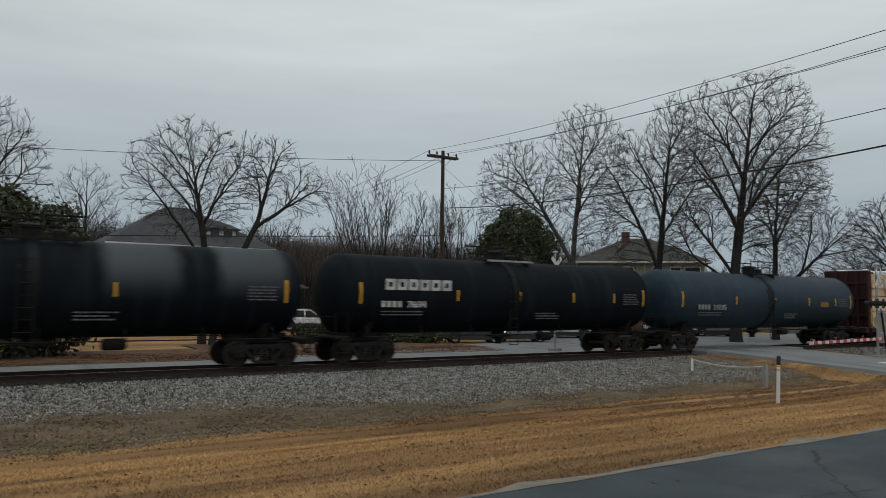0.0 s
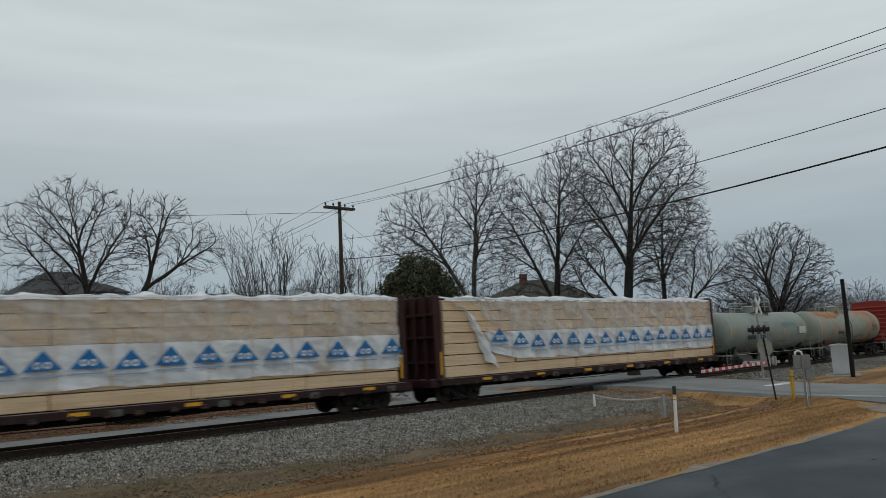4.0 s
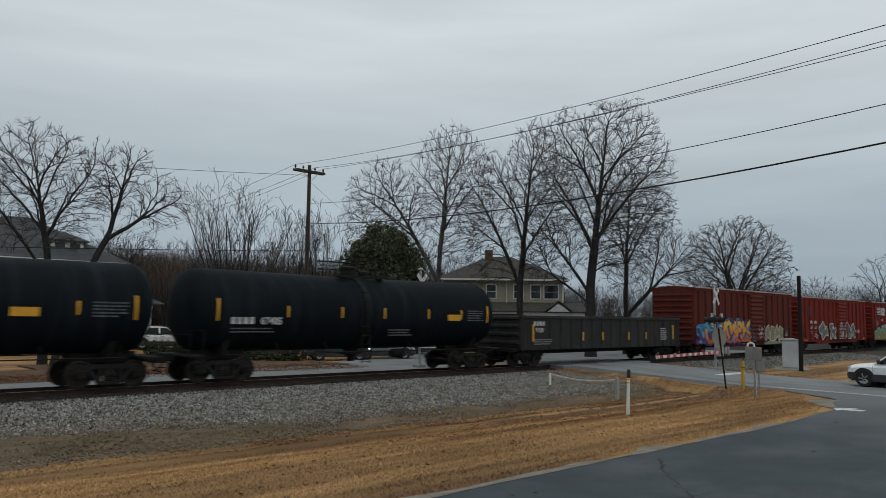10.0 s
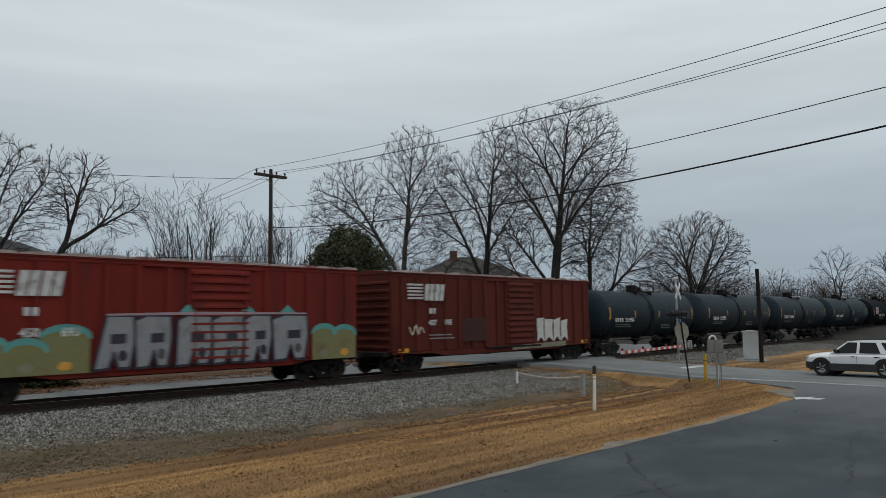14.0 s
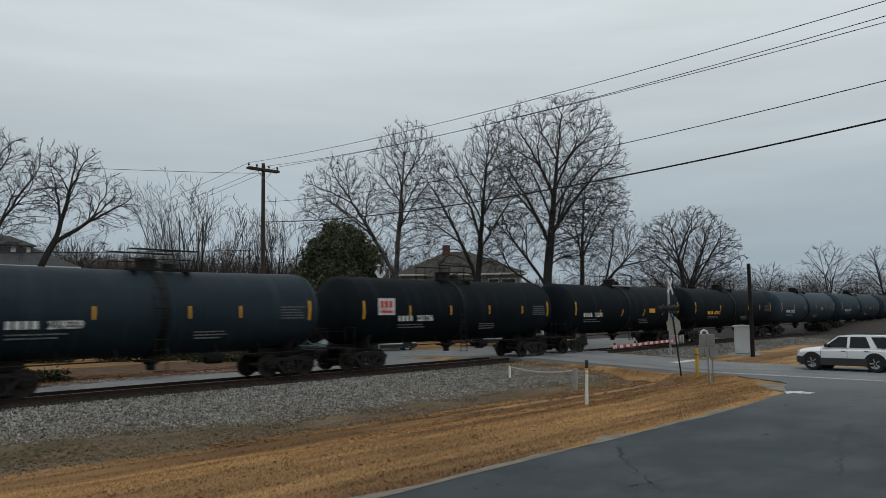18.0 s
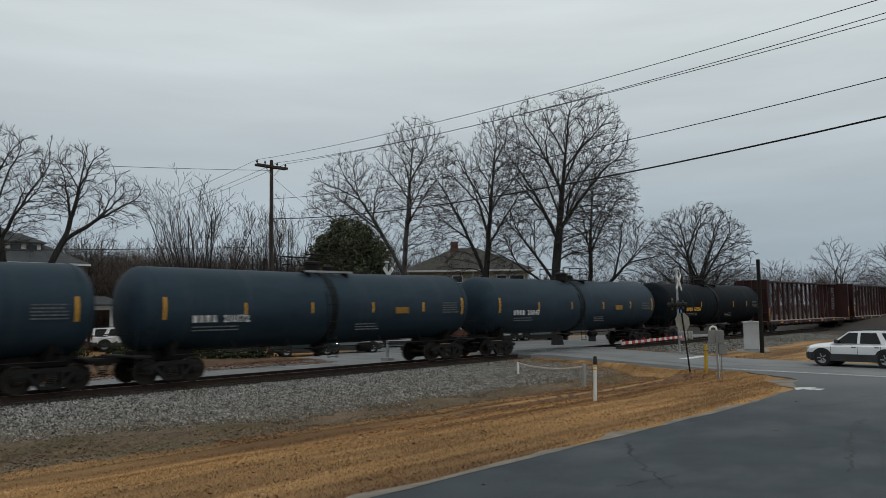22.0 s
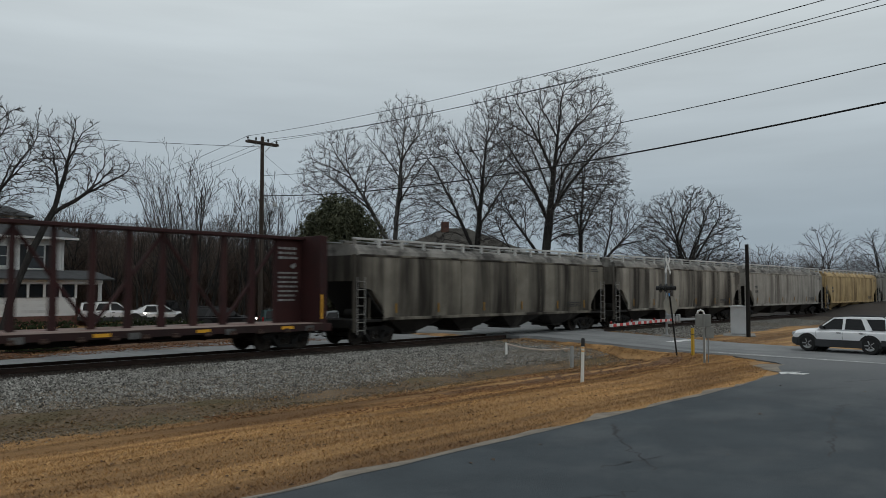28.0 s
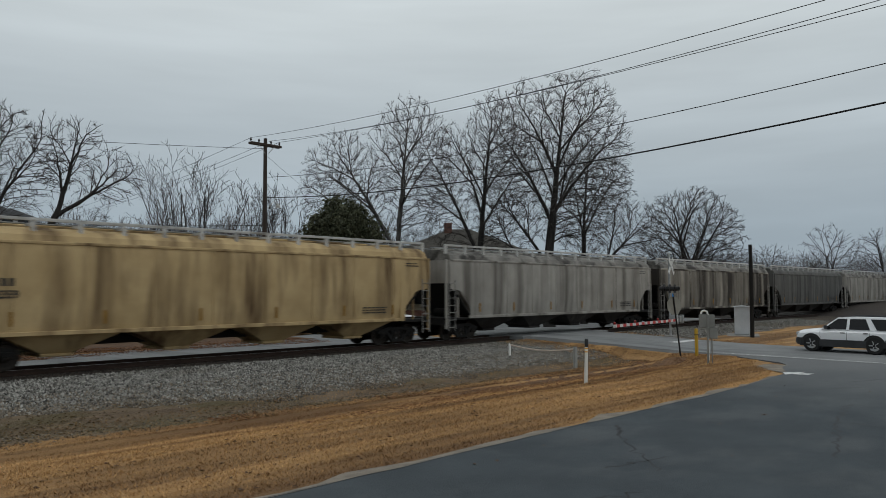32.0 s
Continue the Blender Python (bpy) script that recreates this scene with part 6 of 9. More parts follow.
# ---- centre-beam flat cars ----
def beam_car(s0, s1, label, loaded, seed=0):
    car, L = new_car("centerbeam_flatcar", label, "flatcar", s0, s1)
    half = L / 2 - 1.02
    deck = 1.08
    p = M["beam"]
    part("deck", Shape().box(-half, half, -1.48, 1.48, deck - 0.06, deck, 0.01), M["deck"], car, "dusty worn deck")
    for y in (-1.48, 1.48):
        part("side_sill", Shape().prism([(-half, deck - 0.02), (half, deck - 0.02), (half, deck - 0.30), (half - 3.2, deck - 0.30), (half - 4.4, deck - 0.26), (-half + 4.4, deck - 0.26), (-half + 3.2, deck - 0.30), (-half, deck - 0.30)], y - 0.03, y + 0.03), M["sill"], car)
    part("centre_sill", Shape().box(-half, half, -0.4, 0.4, 0.55, deck - 0.06), M["under"], car)
    for sg in (-1, 1):
        xa, xb = sorted((sg * half, sg * (half - 0.16)))
        b = part("bulkhead", Shape().box(xa, xb, -1.45, 1.45, deck, 4.72, 0.015), p, car)
        for y in (-1.38, -0.7, 0.0, 0.7, 1.38):
            part("bulkhead_post", shared("bulkhead_post", lambda: Shape().box(0, 0.20, -0.07, 0.07, deck - 0.1, 4.7, 0.015), p), None, b, at=pose(sg * half, y, 0, 0, 0, 0 if sg > 0 else 180))
        for z in (1.8, 2.9, 3.9):
            part("bulkhead_rib", shared(f"bulkhead_rib/{z}", lambda: Shape().box(0, 0.14, -1.4, 1.4, z - 0.06, z + 0.06, 0.015), p), None, b, at=pose(sg * half, 0, 0, 0, 0, 0 if sg > 0 else 180))
        part("end_sill", Shape().box(min(sg * half, sg * (half + 0.5)), max(sg * half, sg * (half + 0.5)), -1.4, 1.4, 0.72, 1.05, 0.02), p, car)
        part("reflector", shared("reflector/beam", lambda: Shape().box(-0.05, 0.05, -0.01, 0, -0.5, 0.5), M["yellow"]), None, car, at=(sg * (half - 0.08), -1.455, 1.75))
    part("top_chord", Shape().box(-half, half, -0.32, 0.32, 4.56, 4.70, 0.02), p, car)
    posts = 17
    for i in range(posts):
        x = -half + (i + 1) * 2 * half / (posts + 1)
        part("post", shared("post", lambda: Shape().prism([(-0.13, deck), (0.13, deck), (0.08, 4.56), (-0.08, 4.56)], -0.09, 0.09), p), None, car, at=(x, 0, 0))
    step = 2 * half / (posts + 1)
    for i in range(0, posts - 1, 2):
        x = -half + (i + 1) * step
        up = (i // 2) % 2 == 0
        part("brace", Shape().tube([(x, 0, 4.5 if up else 1.15), (x + step, 0, 2.8)], 0.07, 6).tube([(x + step, 0, 2.8), (x + 2 * step, 0, 1.15 if up else 4.5)], 0.07, 6), p, car)
    for sg in (-1, 1):
        if sg < 0:
            continue
        xa, xb = half - 1.45, half - 0.16
        part("end_panel", Shape().box(xa, xb, -0.12, 0.12, deck, 4.6, 0.01), p, car, "solid steel panel with faded lettering")
        if not loaded:
            bars(car, xa + 0.12, 4.25, -0.14, 0.95, 3, 0.10, 0.10, "dull_white", seed + 5)
            bars(car, xa + 0.12, 3.2, -0.14, 0.95, 7, 0.08, 0.11, "dull_white", seed + 6)
            part("stripe_sign", Shape().prism([(xa + 0.7, 3.45), (xa + 0.95, 3.6), (xa + 1.0, 3.45), (xa + 0.85, 3.35)], -0.15, -0.12), M["dull_white"], car)
    for i, f in enumerate((0.12, 0.28, 0.44, 0.6, 0.76, 0.92)):
        part("reflector", shared("reflector/sill", lambda: Shape().box(-0.28, 0.28, -0.008, 0, -0.06, 0.06), M["yellow"]), None, car, at=(-half + 2 * half * f, -1.512, deck - 0.14))
        part("sill_panel", shared("sill_panel", lambda: Shape().box(-0.2, 0.2, -0.008, 0, -0.11, 0.11), M["sill_panel"]), None, car, at=(-half + 2 * half * f + 1.1, -1.512, deck - 0.2))
    gear = random.Random(seed + 9)
    for i in range(20):
        x = -half + 0.9 + (2 * half - 1.8) * i / 19 + gear.uniform(-0.15, 0.15)
        part("winch", shared("winch", lambda: Shape().box(-0.09, 0.09, -0.06, 0.04, -0.10, 0.07, 0.015).turned([(-0.13, 0.045), (0.13, 0.045)], "x", 8, (0, -0.04, -0.05)), M["winch"]), None, car, at=(x, -1.52, deck - 0.24))
        if i % 2:
            part("crossbearer", shared("crossbearer", lambda: Shape().prism([(-1.46, -0.02), (1.46, -0.02), (0.5, -0.30), (-0.5, -0.30)], -0.06, 0.06, "x"), M["sill"]), None, car, at=(x + 0.4, 0, deck - 0.24))
    part("brake_rod", Shape().tube([(-half + 4.2, -1.2, deck - 0.36), (-half + 7.5, -1.25, deck - 0.52), (0, -1.25, deck - 0.55), (half - 6.5, -1.22, deck - 0.40)], 0.018, 5), M["sill"], car)
    running_gear(car, L, 2.6)
    if loaded:
        lumber_load((s0 + s1) / 2, half, deck, seed)
    return car


def lumber_load(mid, half, deck, seed):
    load = thing("lumber_load", "stacked sawn lumber under blue-printed white plastic wrap, riding on a flatcar", "lumber load", (mid, YT, RAIL + deck), group="loads of lumber")
    TRAIN.append((load, mid))
    rng = random.Random(seed)
    xa, xb = -half + 0.30, half - 0.22
    tiers, height = 7, 3.42
    cols = 5
    for side in (-1, 1):
        for c in range(cols):
            for t in range(tiers):
                x0, x1 = xa + (xb - xa) * c / cols + 0.02, xa + (xb - xa) * (c + 1) / cols - 0.02
                y0, y1 = sorted((side * 0.36, side * (1.44 + rng.uniform(-0.03, 0.015))))
                z0 = 0.04 + t * height / tiers
                part("lumber_pack", Shape().box(x0, x1, y0, y1, z0, z0 + height / tiers - 0.035, 0.012), M["lumber_end"], load)
                if c == 0 or t == 0:
                    part("sticker", Shape().box(x0 + 0.3, x0 + 0.4, y0 + 0.02, y1 - 0.02, z0 - 0.05, z0), M["wood"], load)
    # printed wrap on the side that shows, with a torn slanting front edge
    nx, nz = 110, 22
    start = xa + 2.3

    def sheet(z_lo, z_hi, slant):
        vs, fs = [], []
        for j in range(nz + 1):
            f = j / nz
            z = z_lo + (z_hi - z_lo) * f
            for i in range(nx + 1):
                g = i / nx
                x = start + slant * (f ** 1.5) + (xb - start - slant * (f ** 1.5)) * g
                y = -1.475 - 0.07 * abs(noise.noise((x * 1.3, z * 1.1, seed))) - 0.06 * abs(noise.noise((x * 3.6 + z * 4.0, z * 3.0, seed + 2.0)))
                sag = (0.10 * noise.noise((x * 0.7, 0.0, seed + 4.0)) + 0.05 * noise.noise((x * 2.3, 0.0, seed + 6.0))) * (1 - f)
                x += 0.35 * noise.noise((z * 1.4, 3.0, seed + 8.0)) * max(0.0, 1 - g * 8)
                crease = 0.045 * abs(math.sin(2.1 * x + 3.4 * z + 5 * noise.noise((x * 0.5, z * 0.6, seed)))) ** 6
                vs.append((x, y - crease, z + sag + 0.8 * math.exp(-max(0.0, x - start) / 1.1) * (1 - f) ** 0.5))
        for j in range(nz):
            for i in range(nx):
                a = j * (nx + 1) + i
                fs.append((a, a + 1, a + nx + 2, a + nx + 1))
        return Shape().add(vs, fs)
    part("printed_wrap", sheet(0.62, 1.98, 0.3), M["wrap_white"], load, "white plastic printed with a row of blue triangles", smooth=True)
    part("upper_wrap", sheet(1.97, 3.46, -1.6), M["film"], load, "thin translucent plastic with tan lumber behind", smooth=True)
    n = 15
    for i in range(n):
        x = start + 1.1 + (xb - start - 1.6) * i / (n - 1) + rng.uniform(-0.08, 0.08)
        dz = rng.uniform(-0.05, 0.05) + 0.75 * math.exp(-max(0.0, x - start) / 1.1)
        part("printed_triangle", Shape().prism([(x - 0.55, 1.20 + dz), (x + 0.55, 1.20 + dz + rng.uniform(-0.04, 0.04)), (x, 1.82 + dz)], -1.612, -1.598), M["blue_print"], load)
        part("printed_bar", Shape().box(x - 0.55, x + 0.52, -1.612, -1.600, 1.02 + dz, 1.07 + dz), M["pale_print"], load)
        for sg in (-0.15, 0.13):
            part("printed_mark", Shape().turned([(-1.620, 0.115), (-1.600, 0.115), (-1.600, 0.05), (-1.620, 0.05)], "y", 12, (x + sg, 0, 1.38 + dz), closed=True), M["wrap_white"], load)
    # bunched flap along the torn slanting edge
    vs, fs, k, m = [], [], 30, 5
    for i in range(k + 1):
        f = i / k
        z = 3.42 - 2.75 * f
        x = xa + 0.5 + 2.0 * f ** 0.55 + 0.12 * noise.noise((f * 6.0, seed, 0.0))
        for j in range(m + 1):
            g = j / m
            vs.append((x + (0.55 + 0.3 * f) * (g - 0.2), -1.56 - 0.10 * math.sin(math.pi * g) - 0.07 * noise.noise((f * 9.0, g * 3.0, seed)), z - 0.35 * g + 0.08 * noise.noise((f * 7.0 + g * 4.0, 2.0, seed))))
    for i in range(k):
        for j in range(m):
            a = i * (m + 1) + j
            fs.append((a, a + 1, a + m + 2, a + m + 1))
    part("torn_flap", Shape().add(vs, fs), M["wrap_white"], load, "bunched torn edge of the plastic", smooth=True)
    # loose white cover on top
    vs, fs = [], []
    m = 90
    for i in range(m + 1):
        x = xa + 0.1 + (xb - xa - 0.1) * i / m
        lump = 0.20 * abs(noise.noise((x * 0.62, 1.0, seed))) + 0.22 * abs(noise.noise((x * 1.6, 2.0, seed)))
        for y, z in ((-1.53, 3.36 + 0.04 * noise.noise((x * 3, 5, seed))), (-1.48, 3.50), (-0.9, 3.54 + lump), (-0.35, 3.55 + lump * 0.6), (0.35, 3.55 + lump * 0.6), (0.9, 3.54 + lump), (1.48, 3.50), (1.53, 3.2)):
            vs.append((x, y, z + lump * 0.4))
    for i in range(m):
        for k in range(7):
            a = i * 8 + k
            fs.append((a, a + 1, a + 9, a + 8))
    part("top_cover", Shape().add(vs, fs), M["wrap_white"], load, "rumpled white plastic cover", smooth=True)
    for i in range(13):
        x = start + 0.2 + (xb - start - 0.4) * i / 12
        part("strap", Shape().box(x - 0.010, x + 0.010, -1.60, -1.585, 0.05, 3.5), M["wood"], load)


# ---- covered hoppers ----
def hopper_car(s0, s1, label, paint, number=None, seed=0, bays=4):
    car, L = new_car("covered_hopper", label, "hopper car", s0, s1)
    B = L / 2 - 0.82
    levels = ((1.18, B - 1.62, 1.50), (1.55, B - 1.58, 1.55), (1.85, B - 1.25, 1.58), (2.55, B - 0.62, 1.60), (2.80, B - 0.22, 1.60), (2.84, B, 1.60), (3.6, B, 1.60), (3.95, B, 1.565), (4.20, B, 1.47), (4.36, B, 1.27), (4.46, B, 0.95), (4.50, B, 0.5))
    vs, fs = [], []
    cols = 24
    for z, xh, w in levels:
        ring = [(-xh + 2 * xh * i / cols, -w, z) for i in range(cols + 1)] + [(xh - 2 * xh * i / cols, w, z) for i in range(cols + 1)]
        vs += ring
    n = 2 * (cols + 1)
    for j in range(len(levels) - 1):
        for i in range(n):
            fs.append((j * n + i, j * n + (i + 1) % n, (j + 1) * n + (i + 1) % n, (j + 1) * n + i))
    fs.append(tuple(range(n - 1, -1, -1)))
    fs.append(tuple((len(levels) - 1) * n + i for i in range(n)))
    body = Shape().add(vs, fs)
    for sg in (-1, 1):
        for yy in (-1.612, 1.59):
            arc = [(sg * (B - 0.28 + 1.18 * math.cos(radians(a))), 1.34 + 1.18 * math.sin(radians(a))) for a in range(180, 80, -12)]
            body.prism([(sg * (B - 1.75), 1.2), (sg * (B - 1.46), 1.2)] + arc + [(sg * B, 2.56), (sg * B, 2.9), (sg * (B - 1.75), 2.9)], yy, yy + 0.022)
    part("body", body, M[paint], car, smooth=True)
    part("side_sill", Shape().box(-B + 1.45, B - 1.45, -1.60, -1.50, 1.08, 1.22, 0.015), M[paint], car)
    part("side_sill", Shape().box(-B + 1.45, B - 1.45, 1.50, 1.60, 1.08, 1.22, 0.015), M[paint], car)
    curve = ((1.578, 3.98), (1.48, 4.21), (1.28, 4.37), (0.96, 4.47), (0.5, 4.512))
    part("roof_sheet", Shape().prism([(-w, z) for w, z in curve] + [(w, z) for w, z in reversed(curve)], -B - 0.01, B + 0.01, "x"), M["hop_roof" if paint in ("hop_dirty", "hop_soot", "hop_grey") else paint], car, "soot-darkened curved roof")
    part("top_rail", Shape().box(-B, B, -1.60, -1.54, 3.92, 4.02, 0.015), M[paint], car)
    for i in range(1, 9):
        x = -B + 2 * B * i / 9
        part("panel_seam", shared("panel_seam", lambda: Shape().box(-0.012, 0.012, -1.607, -1.58, 1.3, 3.92), M[paint]), None, car, at=(x, 0, 0))
    # discharge bays
    for i in range(bays):
        x = (i - (bays - 1) / 2) * (2 * B - 3.6) / bays
        w = (2 * B - 3.6) / bays / 2
        s = Shape()
        s.add([(x - w, -1.45, 1.18), (x + w, -1.45, 1.18), (x + w, 1.45, 1.18), (x - w, 1.45, 1.18), (x - 0.45, -0.75, 0.46), (x + 0.45, -0.75, 0.46), (x + 0.45, 0.75, 0.46), (x - 0.45, 0.75, 0.46)],
              [(0, 1, 5, 4), (1, 2, 6, 5), (2, 3, 7, 6), (3, 0, 4, 7), (4, 5, 6, 7)])
        s.box(x - 0.5, x + 0.5, -0.8, 0.8, 0.36, 0.46, 0.02)
        part("discharge_bay", s, M["hop_tan" if paint == "hop_tan" else "bay_shade_grime"], car)
    part("centre_sill", Shape().box(-B, B, -0.3, 0.3, 0.66, 1.1), M["under"], car)
    # roof walk, hatches
    walkway = Shape().box(-B - 0.2, B + 0.2, -0.75, -0.45, 4.60, 4.63).box(-B - 0.2, B + 0.2, 0.45, 0.75, 4.60, 4.63)
    part("roof_walk", walkway, M["steel"], car)
    part("hatch_trough", Shape().box(-B + 0.6, B - 0.6, -0.32, 0.32, 4.48, 4.62, 0.03), M[paint], car)
    edge = Shape().box(-B - 0.1, B + 0.1, -1.30, -1.24, 4.66, 4.76, 0.01)
    part("roof_rail", edge, M["rail_grey"], car, "pale running-board rail")
    for i in range(15):
        x = -B + 2 * B * i / 14
        part("walk_bracket", shared("walk_bracket", lambda: Shape().box(-0.03, 0.03, -1.30, -0.6, 4.52, 4.60).box(-0.06, 0.06, -1.33, -1.22, 4.28, 4.70), M["rail_grey"]), None, car, at=(x, 0, 0))
    # end cages
    for sg in (-1, 1):
        xe = sg * (B + 0.25)
        x1, x2 = sorted((sg * (B - 1.6), sg * (B + 0.35)))
        part("end_platform", Shape().box(x1, x2, -1.5, 1.5, 1.02, 1.14, 0.015).box(min(xe, xe + sg * 0.1), max(xe, xe + sg * 0.1), -1.5, 1.5, 0.78, 1.14, 0.015), M["under"], car)
        part("slope_sheet", Shape().add([(sg * (B - 1.66), -1.45, 1.15), (sg * (B - 0.05), -1.5, 2.84), (sg * (B - 0.05), 1.5, 2.84), (sg * (B - 1.66), 1.45, 1.15),
                                         (sg * (B - 1.76), -1.45, 1.15), (sg * (B - 0.15), -1.5, 2.84), (sg * (B - 0.15), 1.5, 2.84), (sg * (B - 1.76), 1.45, 1.15)],
                                        [(0, 1, 2, 3), (7, 6, 5, 4), (0, 4, 5, 1), (2, 6, 7, 3), (1, 5, 6, 2), (0, 3, 7, 4)]), M["under"], car)
        part("corner_post", Shape().box(min(xe, xe - sg * 0.12), max(xe, xe - sg * 0.12), -1.55, -1.43, 0.6, 4.0, 0.015), M[paint], car)
        part("corner_post", Shape().box(min(xe, xe - sg * 0.12), max(xe, xe - sg * 0.12), 1.43, 1.55, 0.6, 4.0, 0.015), M[paint], car)
        part("ladder", shared("ladder/hop", lambda: ladder_shape(0.44, 0.5, 3.0, 7, 0.018), M["ladder_grey"]), None, car, at=(sg * (B - 0.1), -1.62, 0))
        part("end_post", Shape().tube([(sg * (B - 0.75), -1.4, 1.1), (sg * (B - 0.75), -1.4, 2.5)], 0.06, 6), M[paint], car)
        part("air_tank", Shape().turned([(-0.5, 0.12), (-0.44, 0.2), (0.44, 0.2), (0.5, 0.12)], "y", 14, (sg * (B - 0.8), -0.3, 1.4)), M["under"], car, smooth=True)
    for f in (0.11, 0.25, 0.42, 0.58, 0.75, 0.89):
        part("reflector", shared("reflector/hop", lambda: Shape().box(-0.05, 0.05, -0.01, 0, -0.22, 0.22), M["faded_amber"]), None, car, at=(-B + 2 * B * f, -1.602, 1.62))
    if number:
        blocks(car, -B + 1.5, 2.62, -1.607, 0.85, 0.24, 4, "shutter")
        mark(car, number, -B + 1.4, 2.25, -1.607, 0.34, "shutter")
    bars(car, B - 4.0, 1.75, -1.60, 1.4, 3, 0.05, 0.06, "shutter", seed)
    bars(car, B - 1.4, 3.75, -1.612, 0.8, 2, 0.05, 0.06, "shutter", seed + 1)
    running_gear(car, L, 2.25)
    return car


# ---- the consist, in order of passing ----
def big_word(car, half, yf, zc):
    blocks(car, -half + 1.95, zc + 0.12, yf, 3.1, 0.42, 6, "white", 0.02, 0.16)


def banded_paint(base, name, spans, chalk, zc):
    """A copy of a paint, weathered chalky between given places; its fade with height paints lower-flank shade."""
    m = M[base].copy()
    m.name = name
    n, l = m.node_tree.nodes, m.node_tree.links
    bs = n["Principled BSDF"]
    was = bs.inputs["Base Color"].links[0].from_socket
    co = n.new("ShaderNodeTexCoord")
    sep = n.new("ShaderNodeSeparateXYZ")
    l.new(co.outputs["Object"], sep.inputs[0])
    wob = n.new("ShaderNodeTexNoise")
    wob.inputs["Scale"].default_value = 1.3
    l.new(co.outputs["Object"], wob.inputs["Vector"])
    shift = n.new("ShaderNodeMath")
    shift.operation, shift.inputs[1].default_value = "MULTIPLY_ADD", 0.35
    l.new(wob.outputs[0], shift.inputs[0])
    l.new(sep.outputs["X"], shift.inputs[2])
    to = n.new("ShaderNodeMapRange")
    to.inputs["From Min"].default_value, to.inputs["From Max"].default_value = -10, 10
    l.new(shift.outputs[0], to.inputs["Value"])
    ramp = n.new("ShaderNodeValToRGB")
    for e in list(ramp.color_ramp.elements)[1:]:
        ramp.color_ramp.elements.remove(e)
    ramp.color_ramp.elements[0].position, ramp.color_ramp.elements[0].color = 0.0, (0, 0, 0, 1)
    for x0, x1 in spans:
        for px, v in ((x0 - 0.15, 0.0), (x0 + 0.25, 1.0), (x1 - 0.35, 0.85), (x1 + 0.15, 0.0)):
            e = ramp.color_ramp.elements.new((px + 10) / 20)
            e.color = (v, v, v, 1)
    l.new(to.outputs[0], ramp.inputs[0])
    # bands die out downwards: shading of the lower flank, with grime, put into the colour
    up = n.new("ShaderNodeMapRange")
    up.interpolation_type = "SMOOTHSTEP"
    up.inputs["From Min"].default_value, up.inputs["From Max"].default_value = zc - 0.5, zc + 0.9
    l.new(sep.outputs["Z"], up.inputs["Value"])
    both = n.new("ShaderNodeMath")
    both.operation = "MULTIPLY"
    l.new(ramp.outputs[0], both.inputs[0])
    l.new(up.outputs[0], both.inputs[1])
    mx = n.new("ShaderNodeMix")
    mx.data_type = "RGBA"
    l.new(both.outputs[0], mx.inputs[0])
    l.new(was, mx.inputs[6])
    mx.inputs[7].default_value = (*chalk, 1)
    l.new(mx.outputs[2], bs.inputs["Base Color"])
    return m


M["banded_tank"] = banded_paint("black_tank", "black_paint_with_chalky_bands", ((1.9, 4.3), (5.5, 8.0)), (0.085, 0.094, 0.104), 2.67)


def rust_patches(car, half, yf, zc):
    """Ragged sheets of rust over the crown of the shell."""
    r = 1.386
    for x0, x1, low in ((-half + 1.0, -0.9, 34), (1.3, 2.6, 58), (half - 2.9, half - 1.2, 44)):
        vs, k, m = [], max(6, int((x1 - x0) / 0.16)), 12
        for i in range(k + 1):
            x = x0 + (x1 - x0) * i / k
            fade = 26 * (2 * abs(i / k - 0.5)) ** 3
            a0 = low + fade + 20 * noise.noise((x * 1.3, 1.0, 0.0)) + 12 * noise.noise((x * 4.1, 2.0, 0.0))
            for j in range(m + 1):
                a = radians(a0 + (112 - a0) * j / m)
                dz = -0.06 * max(0.0, 1 - abs(x) / half)
                vs.append((x, -r * math.cos(a), zc + dz + r * math.sin(a)))
        fs = [(i * (m + 1) + j, (i + 1) * (m + 1) + j, (i + 1) * (m + 1) + j + 1, i * (m + 1) + j + 1) for i in range(k) for j in range(m)]
        part("rust_patch", Shape().add(vs, fs), M["rust_sheet"], car, "ragged patch of orange rust", smooth=True)


def red_panel(car, half, yf, zc):
    part("panel", Shape().box(-half + 1.75, -half + 2.75, yf - 0.004, yf + 0.02, zc - 0.25, zc + 0.5), M["white"], car, "white panel with red blocks")
    blocks(car, -half + 1.88, zc + 0.08, yf - 0.006, 0.78, 0.3, 3, "red_sign")
    part("panel_bar", Shape().box(-half + 1.9, -half + 2.6, yf - 0.009, yf, zc - 0.15, zc - 0.05), M["red_sign"], car)


def thin_word(car, half, yf, zc):
    blocks(car, half - 4.6, zc + 0.25, yf + 0.02, 2.2, 0.3, 6, "faded_blue", 0.0, 0.2)
    part("placard", Shape().box(half - 1.95, half - 0.95, yf - 0.004, yf + 0.02, zc - 0.28, zc + 0.2), M["white"], car, "white data placard")


